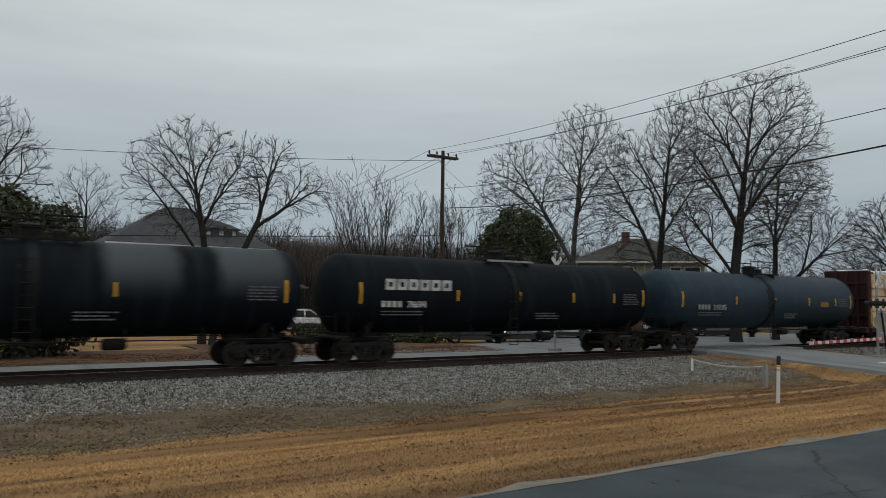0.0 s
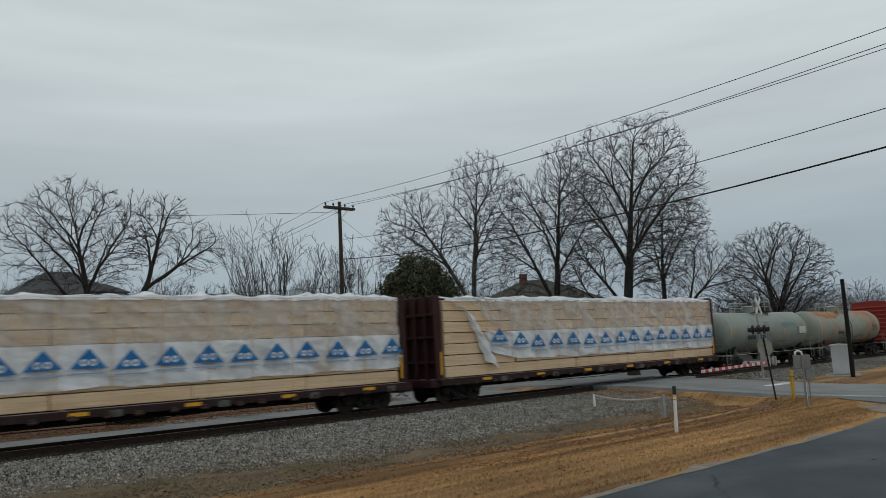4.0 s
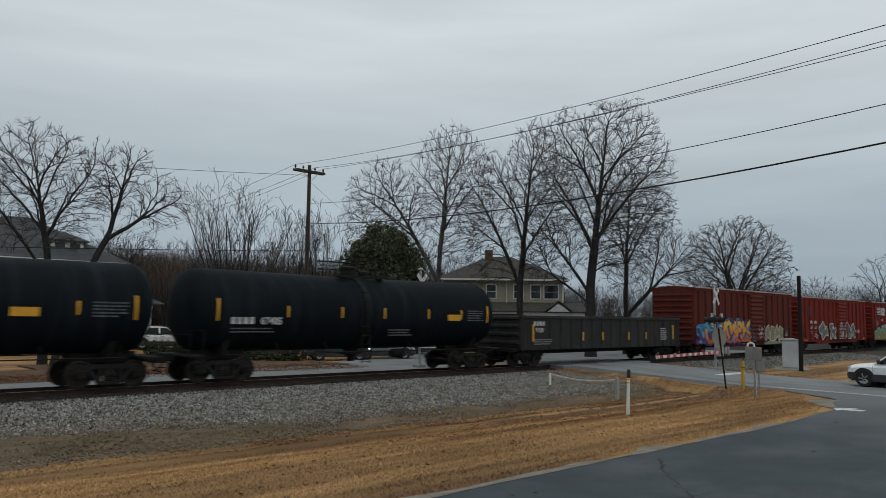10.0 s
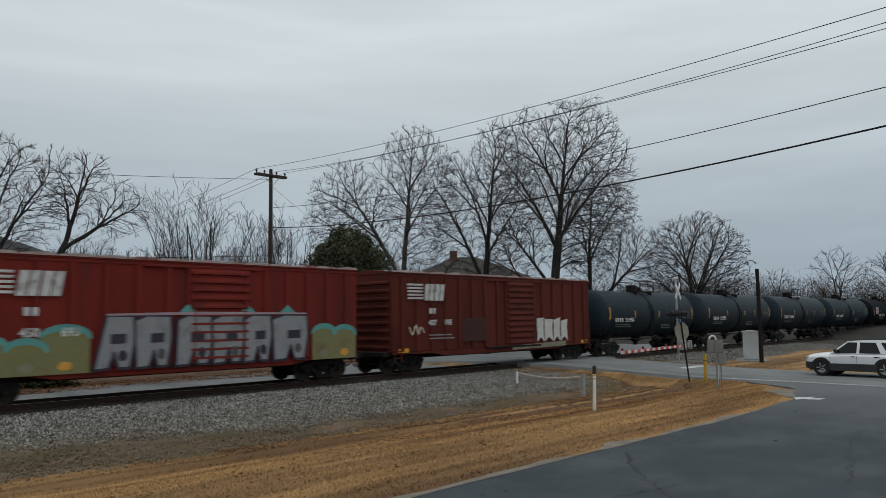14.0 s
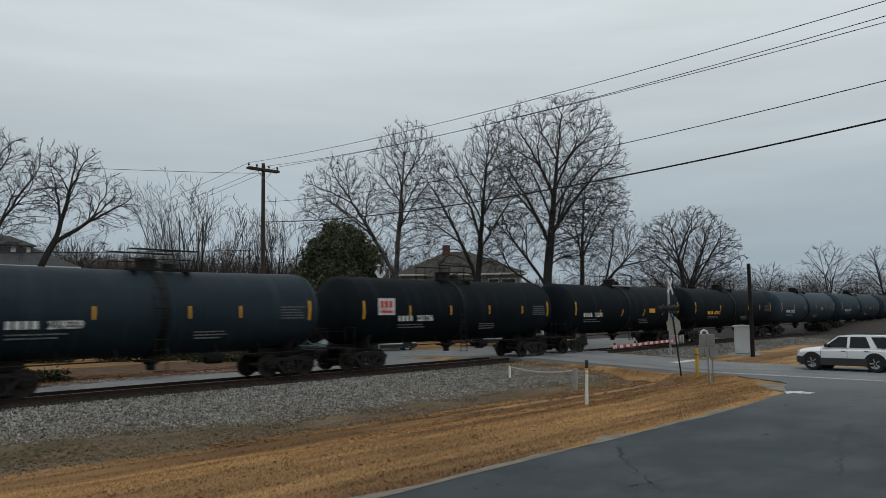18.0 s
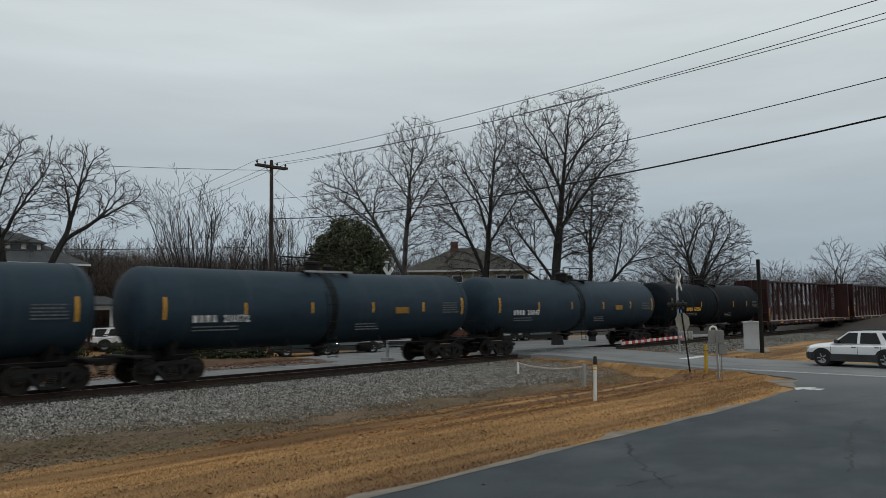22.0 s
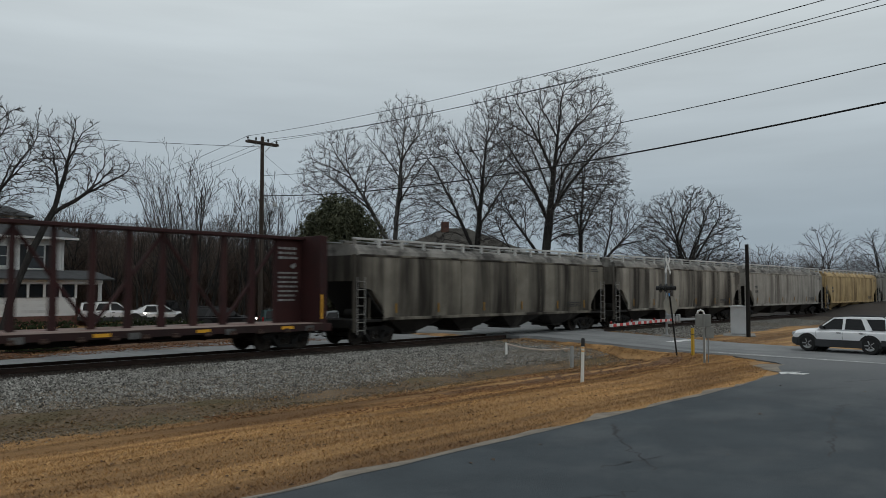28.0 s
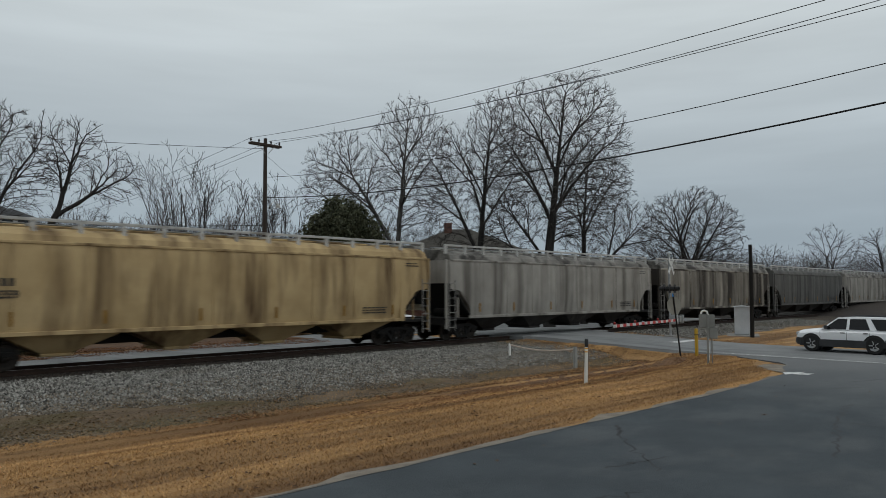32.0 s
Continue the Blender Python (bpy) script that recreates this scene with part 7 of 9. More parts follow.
M["ladder_grey"] = surface("grimy_grey_ladder", (0.17, 0.165, 0.155), (0.31, 0.30, 0.28), 3, 0.8)
M["rail_grey"] = surface("pale_galvanised_rail", (0.40, 0.40, 0.385), (0.60, 0.60, 0.58), 3, 0.7, 0, 0.1, stain=(0.22, 0.21, 0.19), stain_scale=1.0)
M["faded_amber"] = surface("faded_amber_panel", (0.20, 0.105, 0.018), (0.34, 0.18, 0.03), 4, 0.7)
M["hop_roof"] = surface("sooty_hopper_roof", (0.12, 0.115, 0.105), (0.34, 0.325, 0.295), 0.9, 0.9, 0, 0.1, stain=(0.05, 0.047, 0.043), stain_scale=0.8, stain_at=(0.46, 0.62))
# bays far darker than the body: underside shade put into the colour, plus grime
M["bay_shade_grime"] = surface("grimy_shaded_discharge_bay", (0.014, 0.013, 0.012), (0.055, 0.050, 0.045), 1.2, 0.9, 0, 0.2, stain=(0.12, 0.11, 0.10), stain_scale=0.7, stain_stretch=(1.5, 1, 0.3), stain_at=(0.58, 0.8))
M["rust_sheet"] = surface("orange_rust", (0.26, 0.10, 0.04), (0.44, 0.205, 0.09), 1.4, 0.9, 0, 0.2, stain=(0.29, 0.27, 0.20), stain_scale=1.1, stain_at=(0.50, 0.66))
M["faded_blue"] = surface("faded_blue_lettering", (0.20, 0.33, 0.36), (0.27, 0.38, 0.40), 3, 0.75)
M["spray_blue"] = surface("blue_spray_paint", (0.015, 0.115, 0.27), (0.03, 0.21, 0.42), 2, 0.6)
M["spray_cyan"] = surface("pale_blue_spray_paint", (0.04, 0.24, 0.42), (0.09, 0.38, 0.56), 2, 0.6)
M["spray_purple"] = surface("purple_spray_paint", (0.045, 0.02, 0.10), (0.09, 0.045, 0.17), 2, 0.6)
M["spray_rust"] = surface("deep_orange_spray_paint", (0.38, 0.06, 0.02), (0.55, 0.13, 0.03), 2, 0.6)
M["spray_orange"] = surface("orange_spray_paint", (0.55, 0.14, 0.03), (0.68, 0.30, 0.05), 2, 0.6)
M["spray_yellow"] = surface("yellow_spray_paint", (0.60, 0.36, 0.06), (0.72, 0.50, 0.12), 2, 0.6)
M["spray_teal"] = surface("teal_spray_paint", (0.07, 0.27, 0.25), (0.14, 0.38, 0.35), 2, 0.6)
M["spray_grey"] = surface("silver_spray_paint", (0.20, 0.205, 0.215), (0.36, 0.365, 0.375), 1.2, 0.55, stain=(0.12, 0.12, 0.125), stain_scale=1.2, stain_at=(0.5, 0.75))
M["spray_olive"] = surface("olive_spray_paint", (0.17, 0.165, 0.065), (0.26, 0.245, 0.11), 1.2, 0.6, stain=(0.14, 0.10, 0.05), stain_scale=1.2, stain_at=(0.5, 0.75))
M["spray_navy"] = surface("dark_spray_outline", (0.02, 0.02, 0.035), (0.05, 0.04, 0.06), 2, 0.6)

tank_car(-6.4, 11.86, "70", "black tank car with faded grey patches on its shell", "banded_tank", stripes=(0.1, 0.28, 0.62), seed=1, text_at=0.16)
tank_car(11.86, 30.15, "76694", "black tank car with a bold white word mark", "black_tank", wordmark=big_word, text_at=0.105, stripes=(0.31, 0.5, 0.68, 0.83), size=0.34, seed=2)
tank_car(30.15, 49.0, "210185", "blue slate tank car with yellow reflective stripes", "slate_tank", placard=0.78, seed=3, text_at=0.12, text_colour="dull_white", stripes=(0.3, 0.5, 0.69, 0.85))
for k, (a, b) in enumerate(((49.0, 74.05), (74.05, 98.75), (98.75, 123.7))):
    beam_car(a, b, "maroon centre-beam flatcar loaded with wrapped lumber", True, 50 + k)
tank_car(123.7, 137.6, "54886", "pale grey-green tank car streaked with grime", "grey_tank", R=1.38, zc=2.50, stripes=(0.42, 0.66), text_colour="black", text_at=0.24, size=0.42, seed=4, band=False, wordmark=thin_word)
tank_car(137.6, 152.1, "203124", "rust-stained pale tank car with peeling paint", "rust_tank", R=1.38, zc=2.50, stripes=(), text_colour="black", text_at=0.30, seed=5, band=False, wordmark=rust_patches)


def red_extras(car, half, y, z0, top):
    blocks(car, half - 3.9, top - 1.42, y - 0.012, 3.3, 0.46, 4, "white", 0, 0.46)
    blocks(car, -half + 1.35, z0 + 1.35, y, 1.6, 0.24, 4, "dull_white", 0, 0.4)
    mark(car, "75 15", -half + 1.4, z0 + 0.9, y, 0.36, "dull_white")
    bars(car, -half + 1.4, z0 + 0.6, y, 1.4, 3, 0.06, 0.07, seed=8)
    bars(car, half - 1.2, z0 + 0.75, y, 0.45, 3, 0.07, 0.05, "white", seed=9)


box_car(152.1, 170.2, "faded bright red boxcar with a corrugated door", "brightred", extras=red_extras, seed=6)
gondola_car(170.2, 188.2, "black gondola car with white lettering and ribbed sides", "gondola", "210509", 13, seed=7)
tank_car(188.2, 206.45, "729711", "black tank car with yellow stripes and a yellow panel", "black_tank", placard=0.75, text_at=0.1, stripes=(0.27, 0.5, 0.67, 0.84), seed=8)
tank_car(206.45, 223.55, "67405", "black tank car with a bulky top platform", "black_tank", placard=0.8, text_at=0.09, stripes=(0.24, 0.4, 0.54, 0.7, 0.83), seed=9)
gondola_car(223.55, 241.4, "weathered dark grey gondola car with heavy side ribs", "old_gondola", "9159", 14, emblem=False, seed=10)


def art_one(car, half, y, z0, top):
    o = -half
    # ragged blue cloud
    rng = random.Random(5)
    crown = [(o + 0.02, z0 - 0.02), (o + 0.02, z0 + 1.15)]
    for i in range(17):
        u = 0.35 + i * 0.5
        crown.append((o + u, z0 + (1.25 if i < 3 else 1.72 - 0.10 * (i % 3) - (0.12 * (i - 13) if i > 13 else 0)) + rng.uniform(-0.12, 0.12)))
    crown += [(o + 9.0, z0 + 0.5), (o + 9.25, z0 - 0.02)]
    sprayed(car, crown, y, 1, "spray_blue", "graffiti_cloud", "sprayed blue cloud behind the shapes")
    for i in range(80):
        u, h = rng.uniform(0.2, 8.9), rng.uniform(0.1, 1.45)
        h *= 0.7 if u < 1.4 or u > 8.2 else 1
        sprayed(car, disc(o + u, z0 + h, rng.uniform(0.14, 0.36), 9, 1.1, i), y, 2 + 0.15 * (i % 9), ("spray_cyan", "spray_navy", "spray_purple", "spray_purple", "spray_navy", "spray_cyan", "spray_purple")[i % 7], "graffiti_cloud", "sprayed patch of the cloud")
    # dark patches that carry the number
    for u in (1.95, 3.15):
        sprayed(car, [(o + u, z0 + 0.98), (o + u + 1.05, z0 + 0.98), (o + u + 1.08, z0 + 1.5), (o + u + 0.03, z0 + 1.52)], y, 4, "black", "number_patch", "black repainted patch")
    hot = ((-9.0, "spray_rust"), (z0 + 0.32, "spray_orange"), (z0 + 0.78, "spray_amber"), (z0 + 1.12, "spray_yellow"))
    strokes = (((1.35, 0.98), (1.5, 0.35), (2.0, 0.05), (2.5, 0.45), (2.66, 1.55)), ((2.85, 0.75), (2.95, 0.3), (3.45, 0.05), (3.95, 0.4), (4.15, 1.5)), ((4.15, 1.5), (4.35, 1.05), (4.6, 0.55), (4.85, 0.3)),
               ((4.35, 1.25), (4.9, 1.45)), ((4.95, 1.4), (5.15, 0.65), (5.45, 1.2), (5.75, 0.55)), ((5.75, 1.5), (5.8, 0.9), (5.55, 0.25)), ((5.9, 0.15), (6.15, 0.85), (6.3, 1.4), (6.75, 1.15), (6.35, 0.75)),
               ((6.6, 0.55), (6.95, 0.1), (7.2, 0.0)), ((7.0, 1.5), (7.1, 0.7), (6.95, 0.45)), ((7.15, 0.85), (7.5, 0.95)), ((8.25, 1.55), (7.6, 1.05), (7.75, 0.75), (8.3, 0.5), (7.95, 0.1), (7.2, 0.22)),
               ((4.0, 0.0), (4.4, 0.22), (4.9, 0.02), (5.3, 0.2)), ((5.6, 0.0), (6.1, 0.18), (6.6, 0.0)))
    for k, st in enumerate(strokes):
        sprayed_stroke(car, [(o + u, z0 + h) for u, h in st], 0.165 if k < 11 else 0.09, y, 6 + 0.9 * (k % 5), hot, "spray_purple", 0.075)
    mark(car, "122", o + 2.0, z0 + 1.08, y - 0.02, 0.40)
    mark(car, "062", o + 3.2, z0 + 1.08, y - 0.02, 0.40)
    blocks(car, o + 2.1, z0 + 1.78, y, 0.8, 0.26, 2, "white", 0, 0.3)
    blocks(car, o + 3.5, z0 + 1.78, y, 0.42, 0.26, 1, "white", 0, 0.1)
    # pale piece and scrawls beyond the door
    for k, u in enumerate((10.9, 11.75, 12.6, 13.3)):
        peak = (0.55, 0.2, 0.4, 0.15)[k]
        outlined(car, [(o + u - 0.08, z0 + 0.05), (o + u + 0.02 * k, z0 + 0.95), (o + u + peak, z0 + 1.3 - 0.1 * (k % 2)), (o + u + 0.72, z0 + (0.7, 1.1, 0.8, 1.0)[k]), (o + u + (0.85, 0.7, 0.8, 0.75)[k], z0 + 0.05), (o + u + 0.42, z0 + (0.3, 0.05, 0.4, 0.2)[k])], y, 2 + k, "spray_khaki", "spray_cream", 0.06)
        sprayed(car, disc(o + u + 0.36, z0 + 0.62, 0.09, 8, 1.4, k), y, 8, "spray_olive")
    sprayed(car, [(o + 10.6, z0 - 0.22), (o + 14.4, z0 - 0.16), (o + 14.4, z0 + 0.02), (o + 10.6, z0 + 0.04)], y, 3, "spray_green", "graffiti_fill", "pale green sprayed strip along the sill")
    scrawl(car, o + 9.4, o + 10.6, z0 + 0.85, z0 + 1.15, y - 0.06, "white", 61)
    scrawl(car, o + 9.5, o + 10.7, z0 + 0.3, z0 + 0.7, y - 0.06, "white", 62)
    scrawl(car, o + 13.8, o + 14.3, z0 + 0.9, z0 + 1.1, y, "white", 63)
    part("data_panel", Shape().box(o + 14.55, o + 15.0, y - 0.003, y, z0 + 0.35, z0 + 1.15), M["black"], car, "black data panel")
    bars(car, o + 14.58, z0 + 0.75, y - 0.005, 0.38, 4, 0.05, 0.04, "white", 64)


def art_two(car, half, y, z0, top):
    o = -half
    mark(car, "157", o + 1.55, z0 + 0.98, y, 0.34)
    mark(car, "165", o + 2.45, z0 + 0.98, y, 0.34)
    blocks(car, o + 1.6, z0 + 1.42, y, 0.5, 0.24, 2)
    blocks(car, o + 2.5, z0 + 1.42, y, 0.5, 0.24, 2)
    bars(car, o + 1.55, z0 + 0.75, y, 0.5, 2, 0.05, 0.08, seed=17)
    bars(car, o + 2.45, z0 + 0.75, y, 0.5, 2, 0.05, 0.08, seed=18)
    scrawl(car, o + 2.4, o + 3.3, z0 + 0.2, z0 + 0.45, y, "white", 71, 0.03)
    scrawl(car, o + 1.2, o + 1.9, z0 + 2.0, z0 + 2.9, y, "spray_navy", 72, 0.05)
    shapes = (((3.45, 1.05), (4.45, 1.62), (4.85, 1.2), (5.3, 1.15), (5.65, 0.4), (5.0, 0.45), (4.4, 0.02), (4.15, 0.05), (3.95, 0.5), (3.62, 0.6)),
              ((5.95, 1.0), (6.0, 1.4), (6.85, 1.42), (6.95, 1.0), (7.5, 1.1), (7.55, 0.8), (7.1, 0.5), (7.45, 0.1), (7.0, 0.12), (6.6, 0.55), (6.35, 0.05), (5.95, 0.1), (6.3, 0.85)),
              ((8.15, 0.1), (8.35, 1.2), (8.75, 1.55), (9.1, 1.3), (9.25, 0.1), (8.9, 0.12), (8.7, 0.5), (8.5, 0.1)),
              ((9.45, 1.05), (10.25, 1.65), (11.2, 0.9), (10.9, 0.75), (11.05, 0.1), (10.4, 0.1), (10.2, 0.5), (9.7, 0.1), (9.9, 0.75)),
              ((11.4, 0.1), (11.5, 1.3), (12.1, 1.5), (12.3, 1.0), (12.0, 0.7), (12.45, 0.15), (12.05, 0.1), (11.75, 0.5)))
    for k, sh in enumerate(shapes):
        yy = y - (0.055 if k in (2, 3) else 0.002)
        outlined(car, [(o + u, z0 + h) for u, h in sh], yy, 2, "spray_slate" if k % 2 == 0 else "spray_dusk", "spray_bone", 0.085)
        cx = sum(u for u, h in sh) / len(sh)
        for q in range(4):
            sprayed(car, disc(o + cx + (-0.35, 0.3, 0.0, 0.45)[q], z0 + (0.55, 0.6, 1.1, 1.0)[q] - 0.05 * k, 0.13 - 0.02 * (q % 2), 10, 1.0, 10 * k + q), yy, 9 + q, ("spray_pink", "spray_slate", "spray_navy", "spray_bone")[(q + k) % 4], "graffiti_highlight", "sprayed spot")
    scrawl(car, o + 12.5, o + 13.3, z0 + 0.65, z0 + 0.9, y, "white", 73)
    bars(car, half - 2.6, z0 + 0.9, y, 0.45, 3, 0.08, 0.05, "white", 17)


def art_three(car, half, y, z0, top):
    o = -half
    crest(car, o + 1.1, top - 1.25, y, 0.78)
    blocks(car, o + 2.4, z0 + 1.72, y, 0.5, 0.26, 2)
    # olive bubbles under a teal edge
    for k, (u, w, h) in enumerate(((0.1, 0.9, 0.75), (0.9, 1.1, 1.05), (1.9, 1.2, 0.95), (2.9, 1.5, 1.35), (13.15, 1.2, 1.25), (14.2, 1.2, 1.2))):
        arch = [(o + u + w * 0.5 + w * 0.5 * math.cos(a * math.pi / 8), z0 + h - 0.32 + 0.32 * math.sin(a * math.pi / 8)) for a in range(9)]
        sprayed(car, [(o + u + w, z0 - 0.1)] + arch + [(o + u, z0 - 0.1)], y, 2 + 0.3 * k, "spray_olive")
        part("graffiti_outline", stroke_shape(arch, 0.10, y - 0.006 - 0.0004 * k, y), M["spray_teal"], car, "sprayed teal edge")
        sprayed(car, disc(o + u + w * 0.5, z0 + 0.15, 0.22, 9, 0.7, k), y, 4, ("spray_khaki", "spray_amber")[k % 2])
    mark(car, "450", o + 2.3, z0 + 1.08, y - 0.012, 0.38)
    mark(car, "693", o + 3.5, z0 + 1.08, y - 0.012, 0.38)
    scrawl(car, o + 0.75, o + 1.45, z0 + 1.2, z0 + 2.0, y, "spray_pink", 81, 0.03)
    # big silver block shapes with dark rims and openings
    yy = y - 0.055
    for k, (u, w, lean_) in enumerate(((4.5, 1.3, 0.35), (5.9, 1.2, -0.1), (7.3, 1.35, 0.05), (8.75, 1.2, -0.12), (10.0, 1.15, 0.0), (11.3, 1.55, -0.1))):
        outlined(car, [(o + u, z0 - 0.05), (o + u + lean_, z0 + 1.55), (o + u + w * 0.3, z0 + 1.72), (o + u + w, z0 + 1.7), (o + u + w + 0.05, z0 + 0.9), (o + u + w - 0.12, z0 - 0.02), (o + u + w * 0.62, z0 - 0.02), (o + u + w * 0.5, z0 + 0.5), (o + u + w * 0.36, z0 - 0.02)], yy, 3 + 0.4 * k, "spray_grey", "spray_navy", 0.09)
        sprayed(car, [(o + u + w * 0.4, z0 + 0.78), (o + u + w * 0.8, z0 + 0.8), (o + u + w * 0.8, z0 + 1.12), (o + u + w * 0.4, z0 + 1.1)], yy, 9, "spray_navy", "graffiti_highlight", "dark sprayed opening")
        sprayed(car, disc(o + u + w * 0.72, z0 + 0.4, 0.15, 9, 1.3, k), yy, 10, ("spray_navy", "spray_dusk")[k % 2], "graffiti_highlight", "dark sprayed spot")
    part("graffiti_highlight", stroke_shape([(o + 4.9, z0 + 1.74), (o + 8, z0 + 1.78), (o + 12.8, z0 + 1.76)], 0.05, yy - 0.012, yy), M["spray_pink"], car, "pinkish sprayed edge")
    for u in (7.4, 9.8, 11.6):
        sprayed(car, [(o + u, z0 + 1.78), (o + u + 0.35, z0 + 2.1), (o + u + 0.75, z0 + 1.78)], y, 2, "spray_teal")


def art_four(car, half, y, z0, top):
    o = -half
    crest(car, o + 0.9, top - 1.25, y, 0.78)
    blocks(car, o + 2.3, z0 + 1.72, y, 0.5, 0.26, 2)
    mark(car, "407", o + 2.25, z0 + 1.18, y, 0.36)
    mark(car, "195", o + 3.3, z0 + 1.18, y, 0.36)
    bars(car, o + 2.3, z0 + 0.75, y, 1.7, 2, 0.06, 0.1, seed=91)
    scrawl(car, o + 1.0, o + 1.9, z0 + 0.75, z0 + 1.1, y, "spray_cream", 92, 0.04)
    for k, (u, w) in enumerate(((10.7, 0.6), (11.4, 0.75), (12.25, 0.6), (12.95, 0.6))):
        outlined(car, [(o + u, z0 + 0.2), (o + u, z0 + 1.4 - 0.05 * k), (o + u + w, z0 + 1.45 - 0.1 * (k % 2)), (o + u + w * 0.9, z0 + 0.9), (o + u + w, z0 + 0.2), (o + u + w * 0.5, z0 + 0.45)], y, 2 + k, "spray_bone", "spray_bone", 0.05)
    sprayed(car, [(o + 8.5, z0 - 0.2), (o + 13.4, z0 - 0.12), (o + 13.4, z0 + 0.16), (o + 8.5, z0 + 0.02)], y, 2, "spray_khaki", "graffiti_fill", "dull pale sprayed strip")
    part("patch", Shape().box(o + 4.6, o + 6.4, y - 0.003, y, z0 + 0.35, z0 + 1.5), M["dark_patch"], car, "darker repainted patch")


M["spray_amber"] = surface("amber_spray_paint", (0.58, 0.24, 0.035), (0.70, 0.36, 0.06), 2, 0.6)
M["spray_khaki"] = surface("khaki_spray_paint", (0.17, 0.165, 0.11), (0.27, 0.255, 0.18), 2, 0.6)
M["spray_cream"] = surface("cream_spray_outline", (0.52, 0.46, 0.36), (0.66, 0.60, 0.48), 2, 0.6)
M["spray_bone"] = surface("off_white_spray_paint", (0.48, 0.47, 0.44), (0.66, 0.65, 0.61), 2, 0.6)
M["spray_green"] = surface("pale_green_spray_paint", (0.16, 0.22, 0.16), (0.24, 0.31, 0.23), 2, 0.6)
M["spray_slate"] = surface("grey_green_spray_paint", (0.085, 0.115, 0.110), (0.15, 0.19, 0.18), 2, 0.6)
M["spray_dusk"] = surface("dark_grey_spray_paint", (0.055, 0.058, 0.060), (0.11, 0.115, 0.115), 2, 0.6)
M["spray_pink"] = surface("dull_pink_spray_paint", (0.32, 0.23, 0.26), (0.44, 0.33, 0.36), 2, 0.6)
M["dark_patch"] = surface("dark_brown_repaint", (0.040, 0.016, 0.012), (0.075, 0.028, 0.021), 1.5, 0.8, 0, 0.1)


box_car(241.4, 259.6, "brown-red boxcar covered in orange and blue graffiti", "brownred", extras=art_one, seed=11, top=4.70)
box_car(259.6, 277.5, "oxide red boxcar with white and teal graffiti", "boxred", extras=art_two, seed=12)
box_car(277.5, 295.1, "red boxcar with silver graffiti and a white emblem", "boxred", extras=art_three, seed=13)
box_car(295.1, 313.2, "brown-red boxcar with a white emblem and scrawls", "brownred", extras=art_four, seed=14)
cuts = [313.2, 327.4, 342.3, 357.2, 372.1, 388.8, 405.05, 423.2, 441.8, 460.1, 479.15, 497.55]
specs = [("213960", "blue_tank", 0.0), ("213972", "blue_tank", 0.0), ("213948", "blue_tank", 0.0), ("219559", "blue_tank", 0.0), ("221736", "black_tank", 0.0), ("76278", "black_tank", 0.68), ("673017", "black_tank", 0.0),
         ("210212", "slate_tank", 0.71), ("210172", "slate_tank", 0.71), ("210167", "slate_tank", 0.71), ("671274", "black_tank", 0.0)]
for k, ((num, paint, pl), a, b) in enumerate(zip(specs, cuts, cuts[1:])):
    gold_number = num in ("673017", "671274")
    tank_car(a, b, num, ("black tank car with a yellow number" if gold_number else "black tank car with a white and red panel" if k == 4 else "dark slate tank car with yellow reflective stripes" if paint in ("blue_tank", "slate_tank") else "black tank car with slanting yellow stripes"),
             paint, placard=pl, seed=60 + k, wordmark=red_panel if k == 4 else None, text_colour="yellow" if gold_number else "white", text_at=0.175 if gold_number else 0.19 if k == 4 else 0.115,
             skew=0.16 if k == 5 else 0.0,
             stripes=(0.305, 0.55, 0.70) if b - a < 16 else (0.317, 0.49, 0.65, 0.80) if gold_number else (0.24, 0.42, 0.61, 0.79))
for k, (a, b) in enumerate(((497.55, 522.35), (522.35, 547.1), (547.1, 572.1))):
    beam_car(a, b, "empty maroon centre-beam flatcar with open truss posts", False, 70 + k)
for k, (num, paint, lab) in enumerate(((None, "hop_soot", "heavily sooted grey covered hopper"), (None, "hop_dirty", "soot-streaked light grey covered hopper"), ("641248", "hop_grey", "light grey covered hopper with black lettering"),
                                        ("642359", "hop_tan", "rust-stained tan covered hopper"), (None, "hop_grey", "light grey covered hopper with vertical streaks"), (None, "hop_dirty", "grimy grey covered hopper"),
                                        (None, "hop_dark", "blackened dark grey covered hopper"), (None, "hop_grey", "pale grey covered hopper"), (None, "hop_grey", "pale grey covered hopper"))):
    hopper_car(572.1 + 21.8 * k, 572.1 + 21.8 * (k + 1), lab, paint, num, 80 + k)

